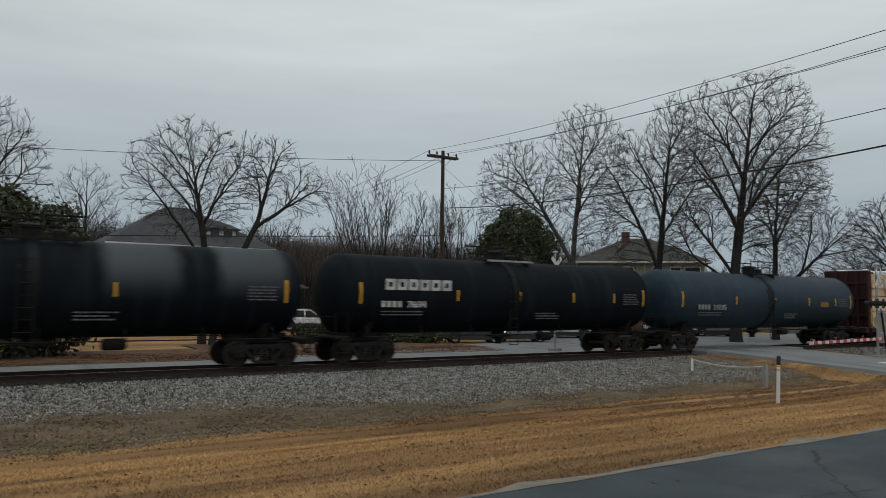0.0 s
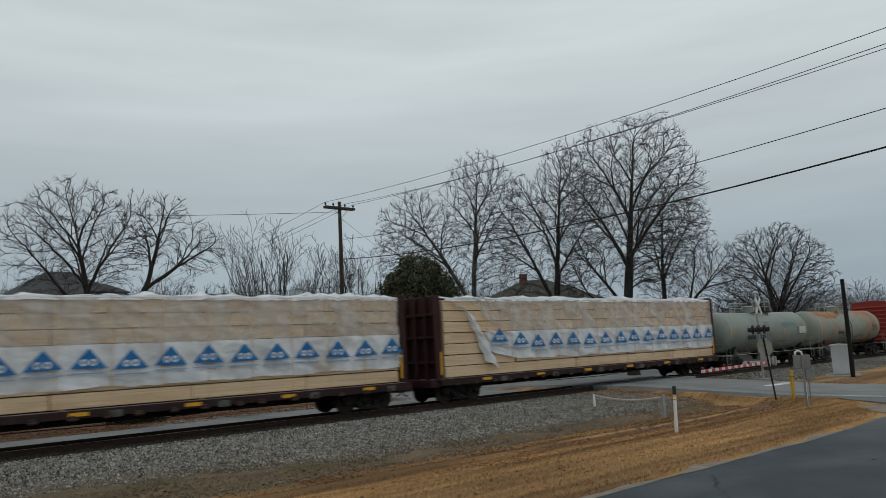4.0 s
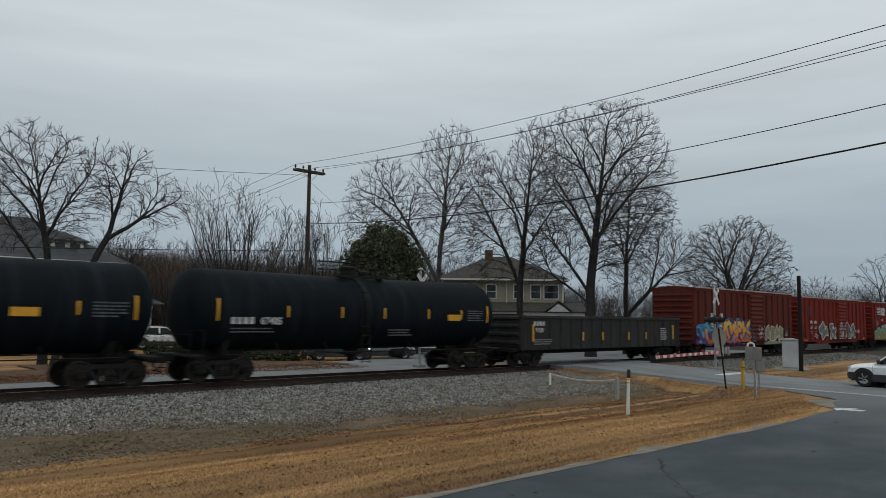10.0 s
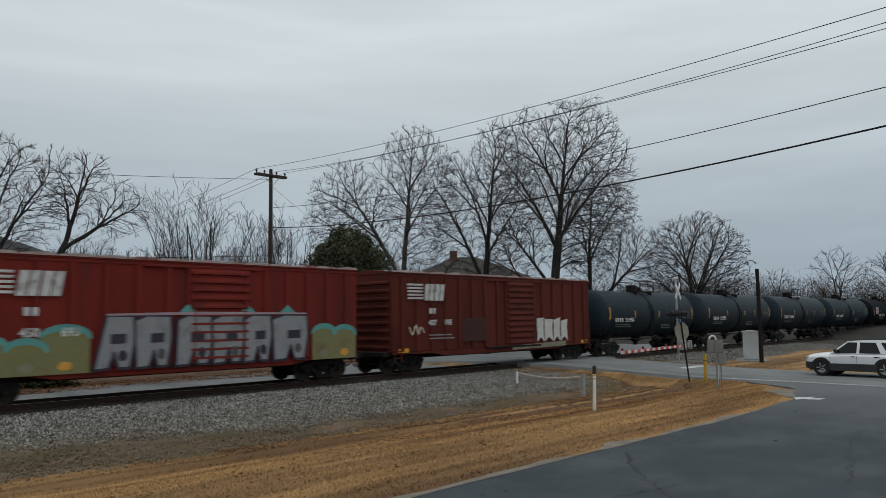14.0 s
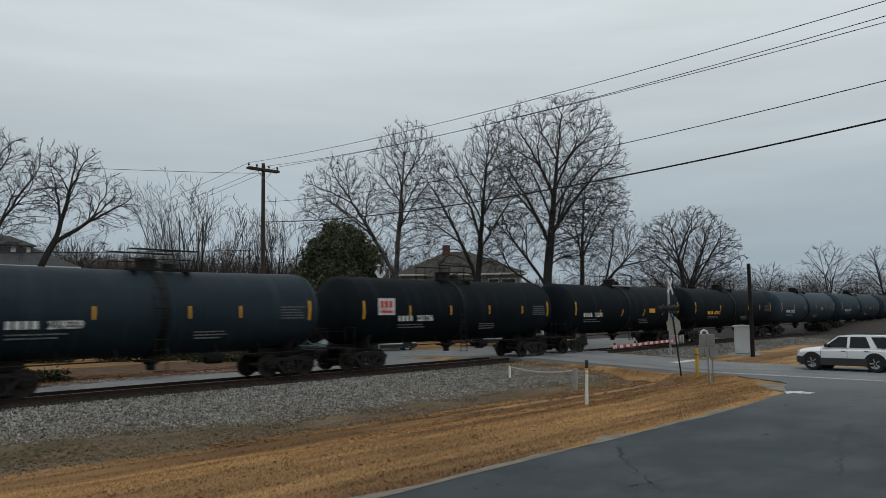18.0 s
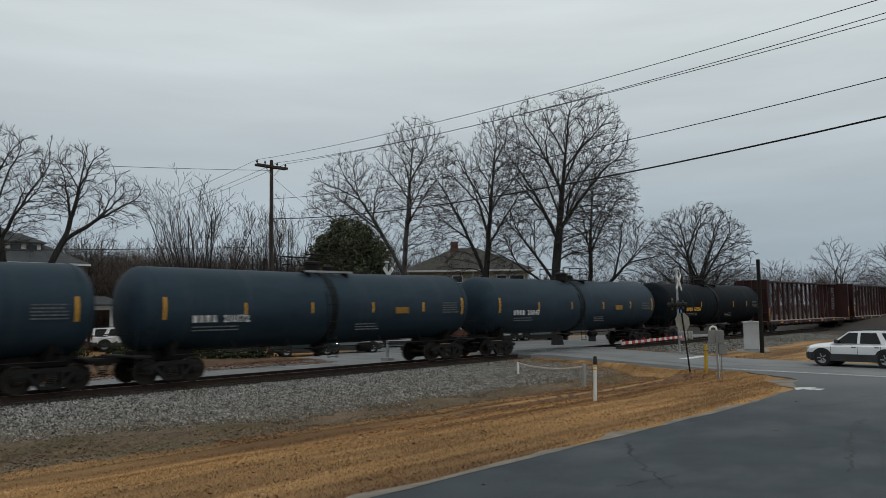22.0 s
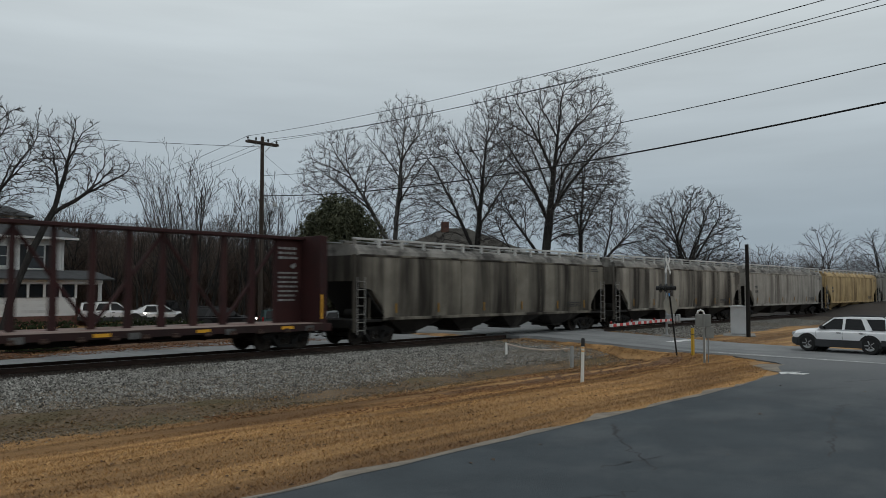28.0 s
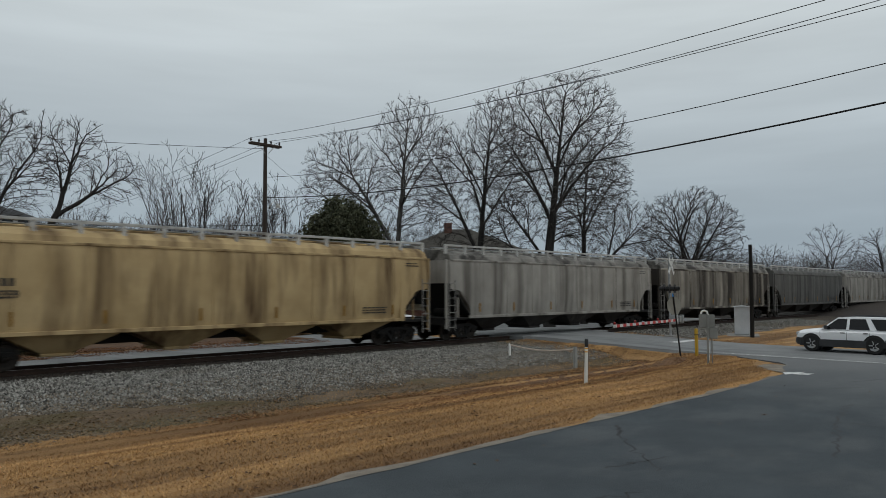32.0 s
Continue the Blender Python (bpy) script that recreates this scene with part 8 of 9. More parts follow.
# ---- poles and wires ----
def utility_pole(x, y, top, label, seed, arm=True):
    z0 = ground_z(x, y)
    root = thing("utility_pole", label, "utility pole", (x, y, z0))
    h = top - z0
    part("pole", Shape().tube([(0, 0, -0.3), (0.02, 0, h * 0.5), (0, 0, h)], [0.17, 0.145, 0.115], 10), M["pole_wood"], root, smooth=True)
    if arm:
        for dy in (-0.13, 0.13):
            part("crossarm", Shape().box(-1.2, 1.2, dy - 0.05, dy + 0.05, h - 0.52, h - 0.36, 0.01), M["pole_wood"], root)
        for xx in (-1.12, -0.5, 0.45, 1.12):
            part("insulator", Shape().turned([(h - 0.36, 0.03), (h - 0.28, 0.03), (h - 0.26, 0.07), (h - 0.18, 0.07), (h - 0.16, 0.04), (h - 0.10, 0.045)], "z", 10, (xx, 0, 0)), M["shutter"], root)
        for sg in (-1, 1):
            part("brace", Shape().tube([(sg * 0.62, -0.16, h - 0.5), (sg * 0.1, -0.16, h - 1.05)], 0.022, 5), M["grey_post"], root)
        part("street_lamp_arm", Shape().tube([(0.12, -0.1, h - 4.7), (0.6, -0.2, h - 4.2), (0.85, -0.25, h - 4.35)], 0.025, 6), M["grey_post"], root)
        part("lamp_head", Shape().turned([(h - 4.62, 0.17), (h - 4.5, 0.16), (h - 4.35, 0.07)], "z", 12, (0.88, -0.25, 0)), M["grey_post"], root)
        part("conduit", Shape().tube([(-0.17, -0.05, 0.0), (-0.16, -0.05, h - 3.6)], 0.035, 6), M["pole_wood"], root)
    return root


PA, PB, PC = (28.9, 43.2), (19.6, -14.0), (47.1, 160.0)
utility_pole(*PA, 13.05, "tall wooden utility pole with a double crossarm", 1)
utility_pole(*PB, 11.6, "wooden utility pole beside the parking lot", 2)
utility_pole(*PC, 15.9, "wooden utility pole behind the houses", 3)
utility_pole(-32.0, 44.0, 13.0, "wooden utility pole along the street", 4)


def cable(a, b, sag, r, label="thin overhead power line"):
    pts = []
    for i in range(25):
        f = i / 24
        p = Vector(a).lerp(Vector(b), f)
        p.z -= sag * 4 * f * (1 - f)
        pts.append(p)
    tagged(part("overhead_wire", Shape().tube(pts, r, 5), M["wire"], None), label, "wire", group="overhead wires")


for dx, za, zb in ((-1.12, 12.95, 10.55), (0.45, 12.95, 11.19), (1.12, 12.95, 10.75)):
    cable((PA[0] + dx, PA[1], za), (PB[0] + dx, PB[1], zb), 0.9 if dx < 0 else 1.2 if dx < 1 else 0.8, 0.012)
for dx, za, zc in ((-1.12, 12.95, 15.6), (0.45, 12.95, 15.6), (1.12, 12.95, 15.4)):
    cable((PA[0] + dx, PA[1], za), (PC[0] + dx, PC[1], zc), 1.6, 0.013)
cable((PA[0] + 0.12, PA[1], 10.45), (PB[0] + 0.1, PB[1], 9.82), 1.35, 0.014)
cable((PA[0] + 0.12, PA[1], 9.1), (PB[0] + 0.1, PB[1], 9.12), 1.5, 0.028, "thick black communication cable")
cable((PA[0] - 0.12, PA[1], 12.35), (-32.0, 44.0, 9.3), 0.9, 0.014)
cable((PA[0] - 0.12, PA[1], 7.2), (-32.0, 44.0, 5.0), 0.5, 0.022, "black communication cable along the street")
cable((PA[0] + 0.12, PA[1], 11.9), (52.0, 54.0, 6.6), 0.6, 0.01, "thin service drop to the house")

dp = polar(68.95, 50.6)
dark_pole = solid("wooden_post", Shape().tube([(0, 0, -0.2), (0.04, 0, 2.6), (0.10, 0.03, 5.6)], [0.125, 0.12, 0.11], 10), M["dark_pole"], "short dark wooden pole beside the signal cabinet", "pole", at=(dp[0], dp[1], 0.02), smooth=True)
cable((dp[0], dp[1], 5.1), (130.0, 19.0, 6.2), 0.6, 0.012)


# ---- crossing equipment ----
def crossbuck_mast(x, y, turn, label, arm=0.0, rise=0.0):
    """A mast with crossed boards, twin lamps and, where arm is given, a lowered striped gate."""
    root = thing("crossing_signal", label, "crossing signal", pose(x, y, ground_z(x, y), 0, 0, turn))
    part("base", Shape().box(-0.28, 0.28, -0.28, 0.28, -0.1, 0.22, 0.03), M["concrete"], root)
    part("mast", Shape().turned([(0.2, 0.09), (0.4, 0.065), (4.75 + rise, 0.06)], "z", 10), M["steel"], root, smooth=True)
    part("mast_cap", Shape().turned([(4.75 + rise, 0.08), (4.85 + rise, 0.07), (4.88 + rise, 0.02)], "z", 10), M["steel"], root)
    for sg in (-1, 1):
        b = Shape().box(-0.61, 0.61, -0.012, 0.012, -0.115, 0.115, 0.005)
        part("crossbuck_board", b, M["road_paint"], root, "white crossed warning board", at=pose(0, -0.10 - 0.03 * (sg > 0), 4.2 + rise, 0, 45 * sg, 0))
    part("lamp_bar", Shape().box(-0.62, 0.62, -0.05, 0.05, 2.86 + rise, 2.94 + rise, 0.01), M["black"], root)
    for xx in (-0.42, 0.42):
        for side in (-1, 1):
            u = part("signal_lamp", Shape().turned([(0.02, 0.12), (0.10, 0.13), (0.14, 0.10)], "y", 16, (0, 0, 0)), M["black"], root, at=pose(xx, side * 0.06, 2.9 + rise, 0, 0, 0 if side > 0 else 180))
            part("backplate", Shape().turned([(0.10, 0.01), (0.10, 0.255), (0.125, 0.255), (0.125, 0.01)], "y", 24), M["black"], u)
            part("lens", Shape().turned([(0.128, 0.10), (0.15, 0.09), (0.16, 0.03)], "y", 16), M["red_lamp"], u)
            part("hood", Shape().turned([(0.13, 0.125), (0.36, 0.125), (0.36, 0.118), (0.13, 0.118)], "y", 16, closed=True), M["black"], u)
    part("bell", Shape().turned([(4.88 + rise, 0.03), (4.92 + rise, 0.16), (5.0 + rise, 0.12), (5.03 + rise, 0.02)], "z", 14), M["steel"], root)
    if arm:
        part("gate_motor", Shape().box(-0.24, 0.24, -0.42, -0.08, 0.85, 1.4, 0.03), M["steel"], root)
        part("counterweight", Shape().box(0.25, 0.75, -0.5, -0.42, 0.98, 1.3, 0.02).box(0.55, 0.8, -0.56, -0.36, 0.9, 1.38, 0.02), M["steel"], root)
        n = int(arm / 0.4)
        for i in range(n):
            x1 = -0.2 - i * arm / n
            part("gate_stripe", Shape().box(x1 - arm / n, x1, -0.515, -0.485, 1.04 + 0.0, 1.18, 0.004), M["red_sign" if i % 2 else "road_paint"], root)
        for f in (0.35, 0.7, 0.98):
            part("gate_lamp", Shape().turned([(1.18, 0.05), (1.28, 0.055), (1.31, 0.03)], "z", 10, (-0.2 - arm * f, -0.5, 0)), M["red_lamp"], root)
    return root


crossbuck_mast(*polar(63.5, 46.0), 8, "railway crossing mast with a white crossbuck and lowered striped gate", 9.4)
crossbuck_mast(*polar(42.26, 43.5), 8, "railway crossing mast with a white crossbuck on the far side", rise=0.65)

# signal cabinet on its slab
cx, cy = polar(68.3, 52.3)
solid("cabinet_slab", Shape().box(-1.5, 1.5, -1.0, 0.9, -0.3, 0.03, 0.02), M["concrete"], "weathered concrete slab under the signal cabinet", "slab", kind="structure", at=pose(cx, cy, -0.03, 0, 0, 22))
cab = thing("signal_cabinet", "silver metal railway signal cabinet on a concrete slab", "signal cabinet", pose(cx, cy, 0.0, 0, 0, 22))
part("body", Shape().box(-0.56, 0.56, -0.45, 0.45, 0.06, 1.74, 0.015), M["cabinet"], cab)
part("roof", Shape().prism([(-0.53, 1.74), (0.53, 1.74), (0.53, 1.78), (0, 1.84), (-0.53, 1.78)], -0.62, 0.62, "x"), M["cabinet"], cab)
part("plinth", Shape().box(-0.52, 0.52, -0.41, 0.41, 0, 0.07), M["steel"], cab)
for sg in (-1, 1):
    d = part("door", Shape().box(min(0, sg * 0.54) + 0.012, max(0, sg * 0.54) - 0.012, -0.475, -0.45, 0.12, 1.70, 0.008), M["cabinet"], cab)
    part("vent", Shape().box(sg * 0.27 - 0.12, sg * 0.27 + 0.12, -0.483, -0.474, 0.25, 0.4), M["steel"], d)
part("door_handle", Shape().box(-0.05, -0.02, -0.52, -0.475, 0.85, 1.05, 0.006), M["black"], cab)
part("side_box", Shape().box(0.57, 0.70, -0.2, 0.15, 0.75, 1.3, 0.01), M["steel"], cab)
part("conduit", Shape().tube([(0.63, 0, 0.75), (0.63, 0, 0.0)], 0.03, 6), M["steel"], cab)

# posts on the verge
def verge(x, y):
    return ground_z(x, y)


px, py = 20.09, 12.81
wp = thing("marker_post", "slim white marker post with a black cap and amber band", "marker post", pose(px, py, verge(px, py) - 0.03, 1.2, 1.0, 0))
part("post", Shape().turned([(-0.1, 0.055), (1.18, 0.048)], "z", 14), M["post_white"], wp, smooth=True)
part("cap", Shape().turned([(1.18, 0.056), (1.40, 0.056), (1.43, 0.04)], "z", 14), M["black"], wp, smooth=True)
for z in (1.02, 1.12):
    part("band", Shape().turned([(z, 0.0515), (z + 0.035, 0.0515)], "z", 14), M["yellow"], wp)
sx, sy = 26.67, 20.88
solid("rope_post", Shape().turned([(-0.2, 0.05), (0.46, 0.05), (0.5, 0.03)], "z", 12), M["post_white"], "short white post at the edge of the ballast", "post", group="short rope posts", at=(sx, sy, -0.02), smooth=True)
tx, ty = 27.15, 17.8
solid("rope_post", Shape().box(-0.09, 0.09, -0.05, 0.05, -0.2, 0.82, 0.012), M["grey_post"], "short grey post holding a rope", "post", group="short rope posts", at=(tx, ty, verge(tx, ty) + 0.05))
rp = []
for i in range(15):
    f = i / 14
    rp.append((sx + (tx - sx) * f, sy + (ty - sy) * f, 0.44 + (verge(tx, ty) + 0.78 - 0.44) * f - 0.16 * 4 * f * (1 - f)))
solid("rope", Shape().tube(rp, 0.034, 6), M["rope"], "sagging faded rope between two short posts", "rope")

gx, gy = 31.85, 15.42
sp = thing("road_sign", "leaning road sign seen from its bare metal back", "road sign", pose(gx, gy, verge(gx, gy), -5.5, -1.5, 0))
part("post", Shape().box(-0.045, 0.045, -0.02, 0.02, -0.2, 2.72, 0.006), M["dark_pole"], sp)
part("plate", Shape().prism([(math.cos(radians(22.5 + 45 * k)) * 0.43, 2.22 + math.sin(radians(22.5 + 45 * k)) * 0.43) for k in range(8)], 0.022, 0.03), M["sign_back"], sp, "tarnished bare metal back", at=pose(0, 0, 0, 0, 0, -20))
part("blue_tag", Shape().box(-0.16, -0.03, -0.03, -0.022, 2.62, 2.76, 0.004), M["blue_print"], sp)
kx, ky = 27.86, 12.39
kb = thing("meter_box", "grey metal utility box on a steel post", "utility box", pose(kx, ky, verge(kx, ky), 0, 0, -58))
part("post", Shape().box(-0.035, 0.035, -0.02, 0.02, -0.2, 1.85, 0.006), M["box_grey"], kb)
part("box", Shape().box(-0.28, 0.27, 0.02, 0.20, 1.36, 1.84, 0.015), M["box_grey"], kb)
part("lower_box", Shape().box(0.06, 0.36, 0.03, 0.18, 0.94, 1.355, 0.015), M["box_grey"], kb)
part("conduit", Shape().tube([(0.16, 0.1, -0.1), (0.16, 0.1, 0.945)], 0.022, 6), M["box_grey"], kb)
yx, yy = 31.9, 14.7
ym = thing("pipeline_marker", "yellow plastic pipeline marker post", "marker post", (yx, yy, verge(yx, yy)))
part("post", Shape().box(-0.08, 0.08, -0.05, 0.05, -0.1, 1.2, 0.012), M["yellow_post"], ym)
part("band", Shape().box(-0.082, 0.082, -0.052, 0.052, 0.92, 0.95), M["black"], ym)
vx, vy = 30.75, 13.66
solid("vent_pipe", Shape().tube([(0, 0, -0.1), (0, 0, 1.94), (-0.02, 0.02, 2.04), (-0.08, 0.11, 2.09), (-0.13, 0.20, 2.04), (-0.14, 0.22, 1.94)], 0.042, 8), M["post_white"], "white vent pipe with a hooked top", "vent pipe", at=(vx, vy, verge(vx, vy)), smooth=True)


# ---- vehicles ----
def wheel_parts(car, x, y, r, w, side):
    t = part("wheel", Shape().turned([(-w / 2, r * 0.64), (-w / 2, r * 0.93), (-w * 0.35, r), (w * 0.35, r), (w / 2, r * 0.93), (w / 2, r * 0.64)], "y", 28, closed=True), M["tyre"], car, at=(x, y, r), smooth=True)
    part("rim", Shape().turned([(side * w * 0.30, 0.04), (side * w * 0.36, r * 0.2), (side * w * 0.28, r * 0.35), (side * w * 0.44, r * 0.62), (side * w * 0.1, r * 0.645)], "y", 24), M["alloy"], t, smooth=True)
    for k in range(5):
        a = k * 2 * math.pi / 5
        part("spoke", Shape().tube([(math.cos(a) * r * 0.12, side * w * 0.42, math.sin(a) * r * 0.12), (math.cos(a) * r * 0.58, side * w * 0.44, math.sin(a) * r * 0.58)], r * 0.075, 5), M["alloy"], t)


def loft(sections):
    """Rings of equal count joined one after another and closed at the ends."""
    n = len(sections[0])
    vs = [p for s in sections for p in s]
    fs = [(j * n + i, j * n + (i + 1) % n, (j + 1) * n + (i + 1) % n, (j + 1) * n + i) for j in range(len(sections) - 1) for i in range(n)]
    fs += [tuple(range(n - 1, -1, -1)), tuple((len(sections) - 1) * n + i for i in range(n))]
    return Shape().add(vs, fs)


def ring(x, w, z0, z1, crown=0.05, r=0.12):
    return [(x, -w + r * 0.5, z0), (x, w - r * 0.5, z0), (x, w, z0 + r), (x, w, z1 - r), (x, w - r, z1 - 0.01), (x, w * 0.5, z1 + crown * 0.7), (x, 0, z1 + crown), (x, -w * 0.5, z1 + crown * 0.7), (x, -w + r, z1 - 0.01), (x, -w, z1 - r), (x, -w, z0 + r)]


def vehicle(at, label, paint, suv=True, lit=False, name="suv", group=""):
    """A passenger vehicle, nose towards +x."""
    car = thing(name, label, "car", at, group=group)
    p = M[paint]
    H = 1.58 if suv else 1.42
    belt = 1.01 if suv else 0.92
    low = 0.44 if suv else 0.40
    part("body", loft([ring(2.06, 0.66, 0.60, 0.80 if suv else 0.74), ring(2.00, 0.79, 0.48, 0.86 if suv else 0.78), ring(1.82, 0.87, low, 0.91 if suv else 0.83), ring(1.3, 0.89, low, 0.97 if suv else 0.89), ring(0.92, 0.89, low, belt - 0.04), ring(0.2, 0.89, low, belt), ring(-1.4, 0.89, low, belt), ring(-1.95, 0.87, low, belt), ring(-2.16, 0.80, 0.55, belt - 0.04)]), p, car, smooth=True)
    roof_back, glass_back = (-1.98, -2.08) if suv else (-0.95, -1.7)
    part("cabin", loft([[(0.94, -0.80, belt - 0.02), (0.94, 0.80, belt - 0.02), (0.90, 0.78, belt + 0.02), (0.90, -0.78, belt + 0.02)],
                        [(0.20, -0.82, belt - 0.02), (0.20, 0.82, belt - 0.02), (0.22, 0.66, H - 0.05), (0.22, -0.66, H - 0.05)],
                        [(-0.4, -0.83, belt - 0.02), (-0.4, 0.83, belt - 0.02), (-0.4, 0.68, H - 0.01), (-0.4, -0.68, H - 0.01)],
                        [(roof_back, -0.80, belt - 0.02), (roof_back, 0.80, belt - 0.02), (roof_back, 0.66, H - 0.05), (roof_back, -0.66, H - 0.05)],
                        [(glass_back, -0.78, belt - 0.02), (glass_back, 0.78, belt - 0.02), (glass_back, 0.70, belt + 0.05), (glass_back, -0.70, belt + 0.05)]]), p, car)
    part("windscreen", Shape().add([(0.90, -0.72, belt + 0.04), (0.90, 0.72, belt + 0.04), (0.22, 0.60, H - 0.06), (0.22, -0.60, H - 0.06)], [(0, 1, 2, 3)]), M["glass"], car, at=(0.03, 0, 0.02))
    slope = (0.67 - 0.82) / (H - 0.04 - belt)
    for sg in (-1, 1):
        def wy(z):
            return sg * (0.825 + slope * (z - belt) + 0.012)
        z0, z1 = belt + 0.01, H - 0.10
        panes = (((0.78, z0), (-0.17, z0), (-0.19, z1), (0.19, z1)), ((-0.29, z0), (-1.14, z0), (-0.93, z1), (-0.31, z1)), ((-1.42, z0), (roof_back + 0.06, z0), (roof_back + 0.12, z1), (-1.14, z1)))
        for pane in panes if suv else panes[:2]:
            vs = [(a, wy(b), b) for a, b in pane] + [(a, wy(b) - sg * 0.012, b) for a, b in pane]
            part("side_window", Shape().add(vs, [(0, 1, 2, 3), (7, 6, 5, 4), (0, 4, 5, 1), (1, 5, 6, 2), (2, 6, 7, 3), (3, 7, 4, 0)]), M["car_glass"], car)
        part("cladding", Shape().box(-1.0, 0.95, sg * 0.90 - 0.02, sg * 0.90 + 0.015, 0.24, 0.56, 0.015), M["car_dark"], car)
        for xw in (1.31, -1.31):
            part("wheel_arch", Shape().prism([(xw + math.cos(radians(a)) * q, 0.36 + math.sin(radians(a)) * q) for q, rng_a in ((0.455, range(-14, 195, 16)),) for a in rng_a], sg * 0.885 - 0.03, sg * 0.885 + 0.012), M["black"], car)
            part("arch_lining", Shape().turned([(sg * 0.5, 0.41), (sg * 0.70, 0.41)], "y", 20, (xw, 0, 0.36)), M["black"], car)
            wheel_parts(car, xw, sg * 0.80, 0.365, 0.215, sg)
        for xd in (0.92, -0.2, -1.13):
            part("door_seam", Shape().box(xd - 0.006, xd + 0.006, sg * 0.893 - 0.003, sg * 0.893 + 0.003, low + 0.1, belt - 0.1), M["black"], car)
        for xd in (-0.05, -0.98):
            part("door_handle", Shape().box(xd - 0.09, xd + 0.09, sg * 0.90 - 0.02, sg * 0.90 + 0.02, belt - 0.16, belt - 0.12, 0.008), M["car_dark"], car)
        part("mirror", Shape().box(0.58, 0.70, sg * 0.98 - 0.09, sg * 0.98 + 0.09, belt + 0.02, belt + 0.18, 0.03), M["car_dark"], car)
        part("headlight", Shape().box(1.86, 2.02, sg * 0.66 - 0.16, sg * 0.66 + 0.16, 0.70 if suv else 0.62, 0.86 if suv else 0.74, 0.03), M["lit_headlight" if lit else "headlight"], car)
        part("tail_light", Shape().box(-2.16, -2.05, sg * 0.78 - 0.08, sg * 0.78 + 0.08, 0.8, belt + 0.1, 0.02), M["red_lamp"], car)
        if suv:
            part("roof_rail", Shape().tube([(0.1, sg * 0.58, H - 0.04), (0.0, sg * 0.58, H + 0.02), (-1.75, sg * 0.58, H + 0.02), (-1.85, sg * 0.58, H - 0.05)], 0.02, 6), M["car_dark"], car)
    part("front_bumper", loft([ring(2.09, 0.70, 0.36, 0.60, 0.02, 0.05), ring(1.95, 0.86, 0.30, 0.64, 0.02, 0.05), ring(1.66, 0.905, 0.30, 0.64, 0.02, 0.05)]), M["car_dark"], car)
    part("rear_bumper", loft([ring(-1.75, 0.905, 0.34, 0.64, 0.02, 0.05), ring(-2.12, 0.86, 0.34, 0.64, 0.02, 0.05), ring(-2.23, 0.72, 0.38, 0.6, 0.02, 0.05)]), M["car_dark"], car)
    part("grille", Shape().box(1.99, 2.05, -0.42, 0.42, 0.64, 0.78, 0.015), M["car_dark"], car)
    part("underbody", Shape().box(-1.9, 1.9, -0.75, 0.75, 0.24, 0.55), M["black"], car)
    return car


hd = math.degrees(math.atan2(1, 0.11))
vehicle(pose(37.24, 10.02, 0.05, 0, 0, hd), "white sport utility vehicle with dark lower cladding, waiting on the road", "car_white")
for az, r, turn, paint, suv, lit, lab in (
        (23.9, 57, -20, "car_white", True, True, "white wagon with lit headlights waiting in the street queue"), (26.9, 57.5, -20, "car_white", False, False, "white sedan waiting in the street queue"),
        (31.3, 54, -22, "car_black", True, True, "black pickup-sized car with lit headlights"), (28.9, 60, -20, "car_black", True, False, "black wagon parked behind the hedge"),
        (36.2, 51, -26, "car_green", True, True, "dark teal wagon with lit headlights near the stop sign"), (39.6, 53, -30, "car_grey", False, False, "grey sedan stopped near the crossing signal"), (43.0, 60, -35, "car_white", True, False, "white car stopped behind the crossing signal"),
        (50.5, 68, -40, "car_white", False, False, "white sedan parked by the cream house"), (53.5, 70, -40, "car_grey", True, False, "grey car parked by the cream house")):
    x, y = polar(az, r)
    vehicle(pose(x, y, ground_z(x, y) + 0.01, 0, 0, turn), lab, paint, suv, lit, name="parked_car", group="cars beyond the track")

# stop sign on the far side
ox, oy = polar(40.05, 53.0)
ss = thing("stop_sign", "red octagonal stop sign on a steel post", "road sign", pose(ox, oy, ground_z(ox, oy), 0, 0, 14))
part("post", Shape().box(-0.03, 0.03, -0.02, 0.02, -0.2, 2.3, 0.005), M["grey_post"], ss)
part("plate", Shape().prism([(math.cos(radians(22.5 + 45 * k)) * 0.42, 2.0 + math.sin(radians(22.5 + 45 * k)) * 0.42) for k in range(8)], -0.035, -0.025), M["red_sign"], ss)
part("lettering", lettering("STOP", 0.3, M["road_paint"], bold=0.008, align="CENTER"), None, ss, at=(0, -0.038, 1.90))


# ---- houses ----
def window(house, x, y, z, w, h, shutters=False, face=-1, trim="trim"):
    """A sash window in a wall that faces -y."""
    f = part("window", Shape().box(x - w / 2 - 0.1, x + w / 2 + 0.1, y - 0.05, y + 0.03, z - 0.1, z + h + 0.12, 0.01), M[trim], house)
    for a, b in ((z, z + h / 2 - 0.02), (z + h / 2 + 0.02, z + h)):
        part("pane", Shape().box(x - w / 2, x + w / 2, y - 0.058, y - 0.04, a, b), M["glass"], f)
    if shutters:
        for sg in (-1, 1):
            xx = x + sg * (w / 2 + 0.34)
            part("shutter", Shape().box(xx - 0.2, xx + 0.2, y - 0.05, y, z - 0.05, z + h + 0.05, 0.008), M["shutter"], house)


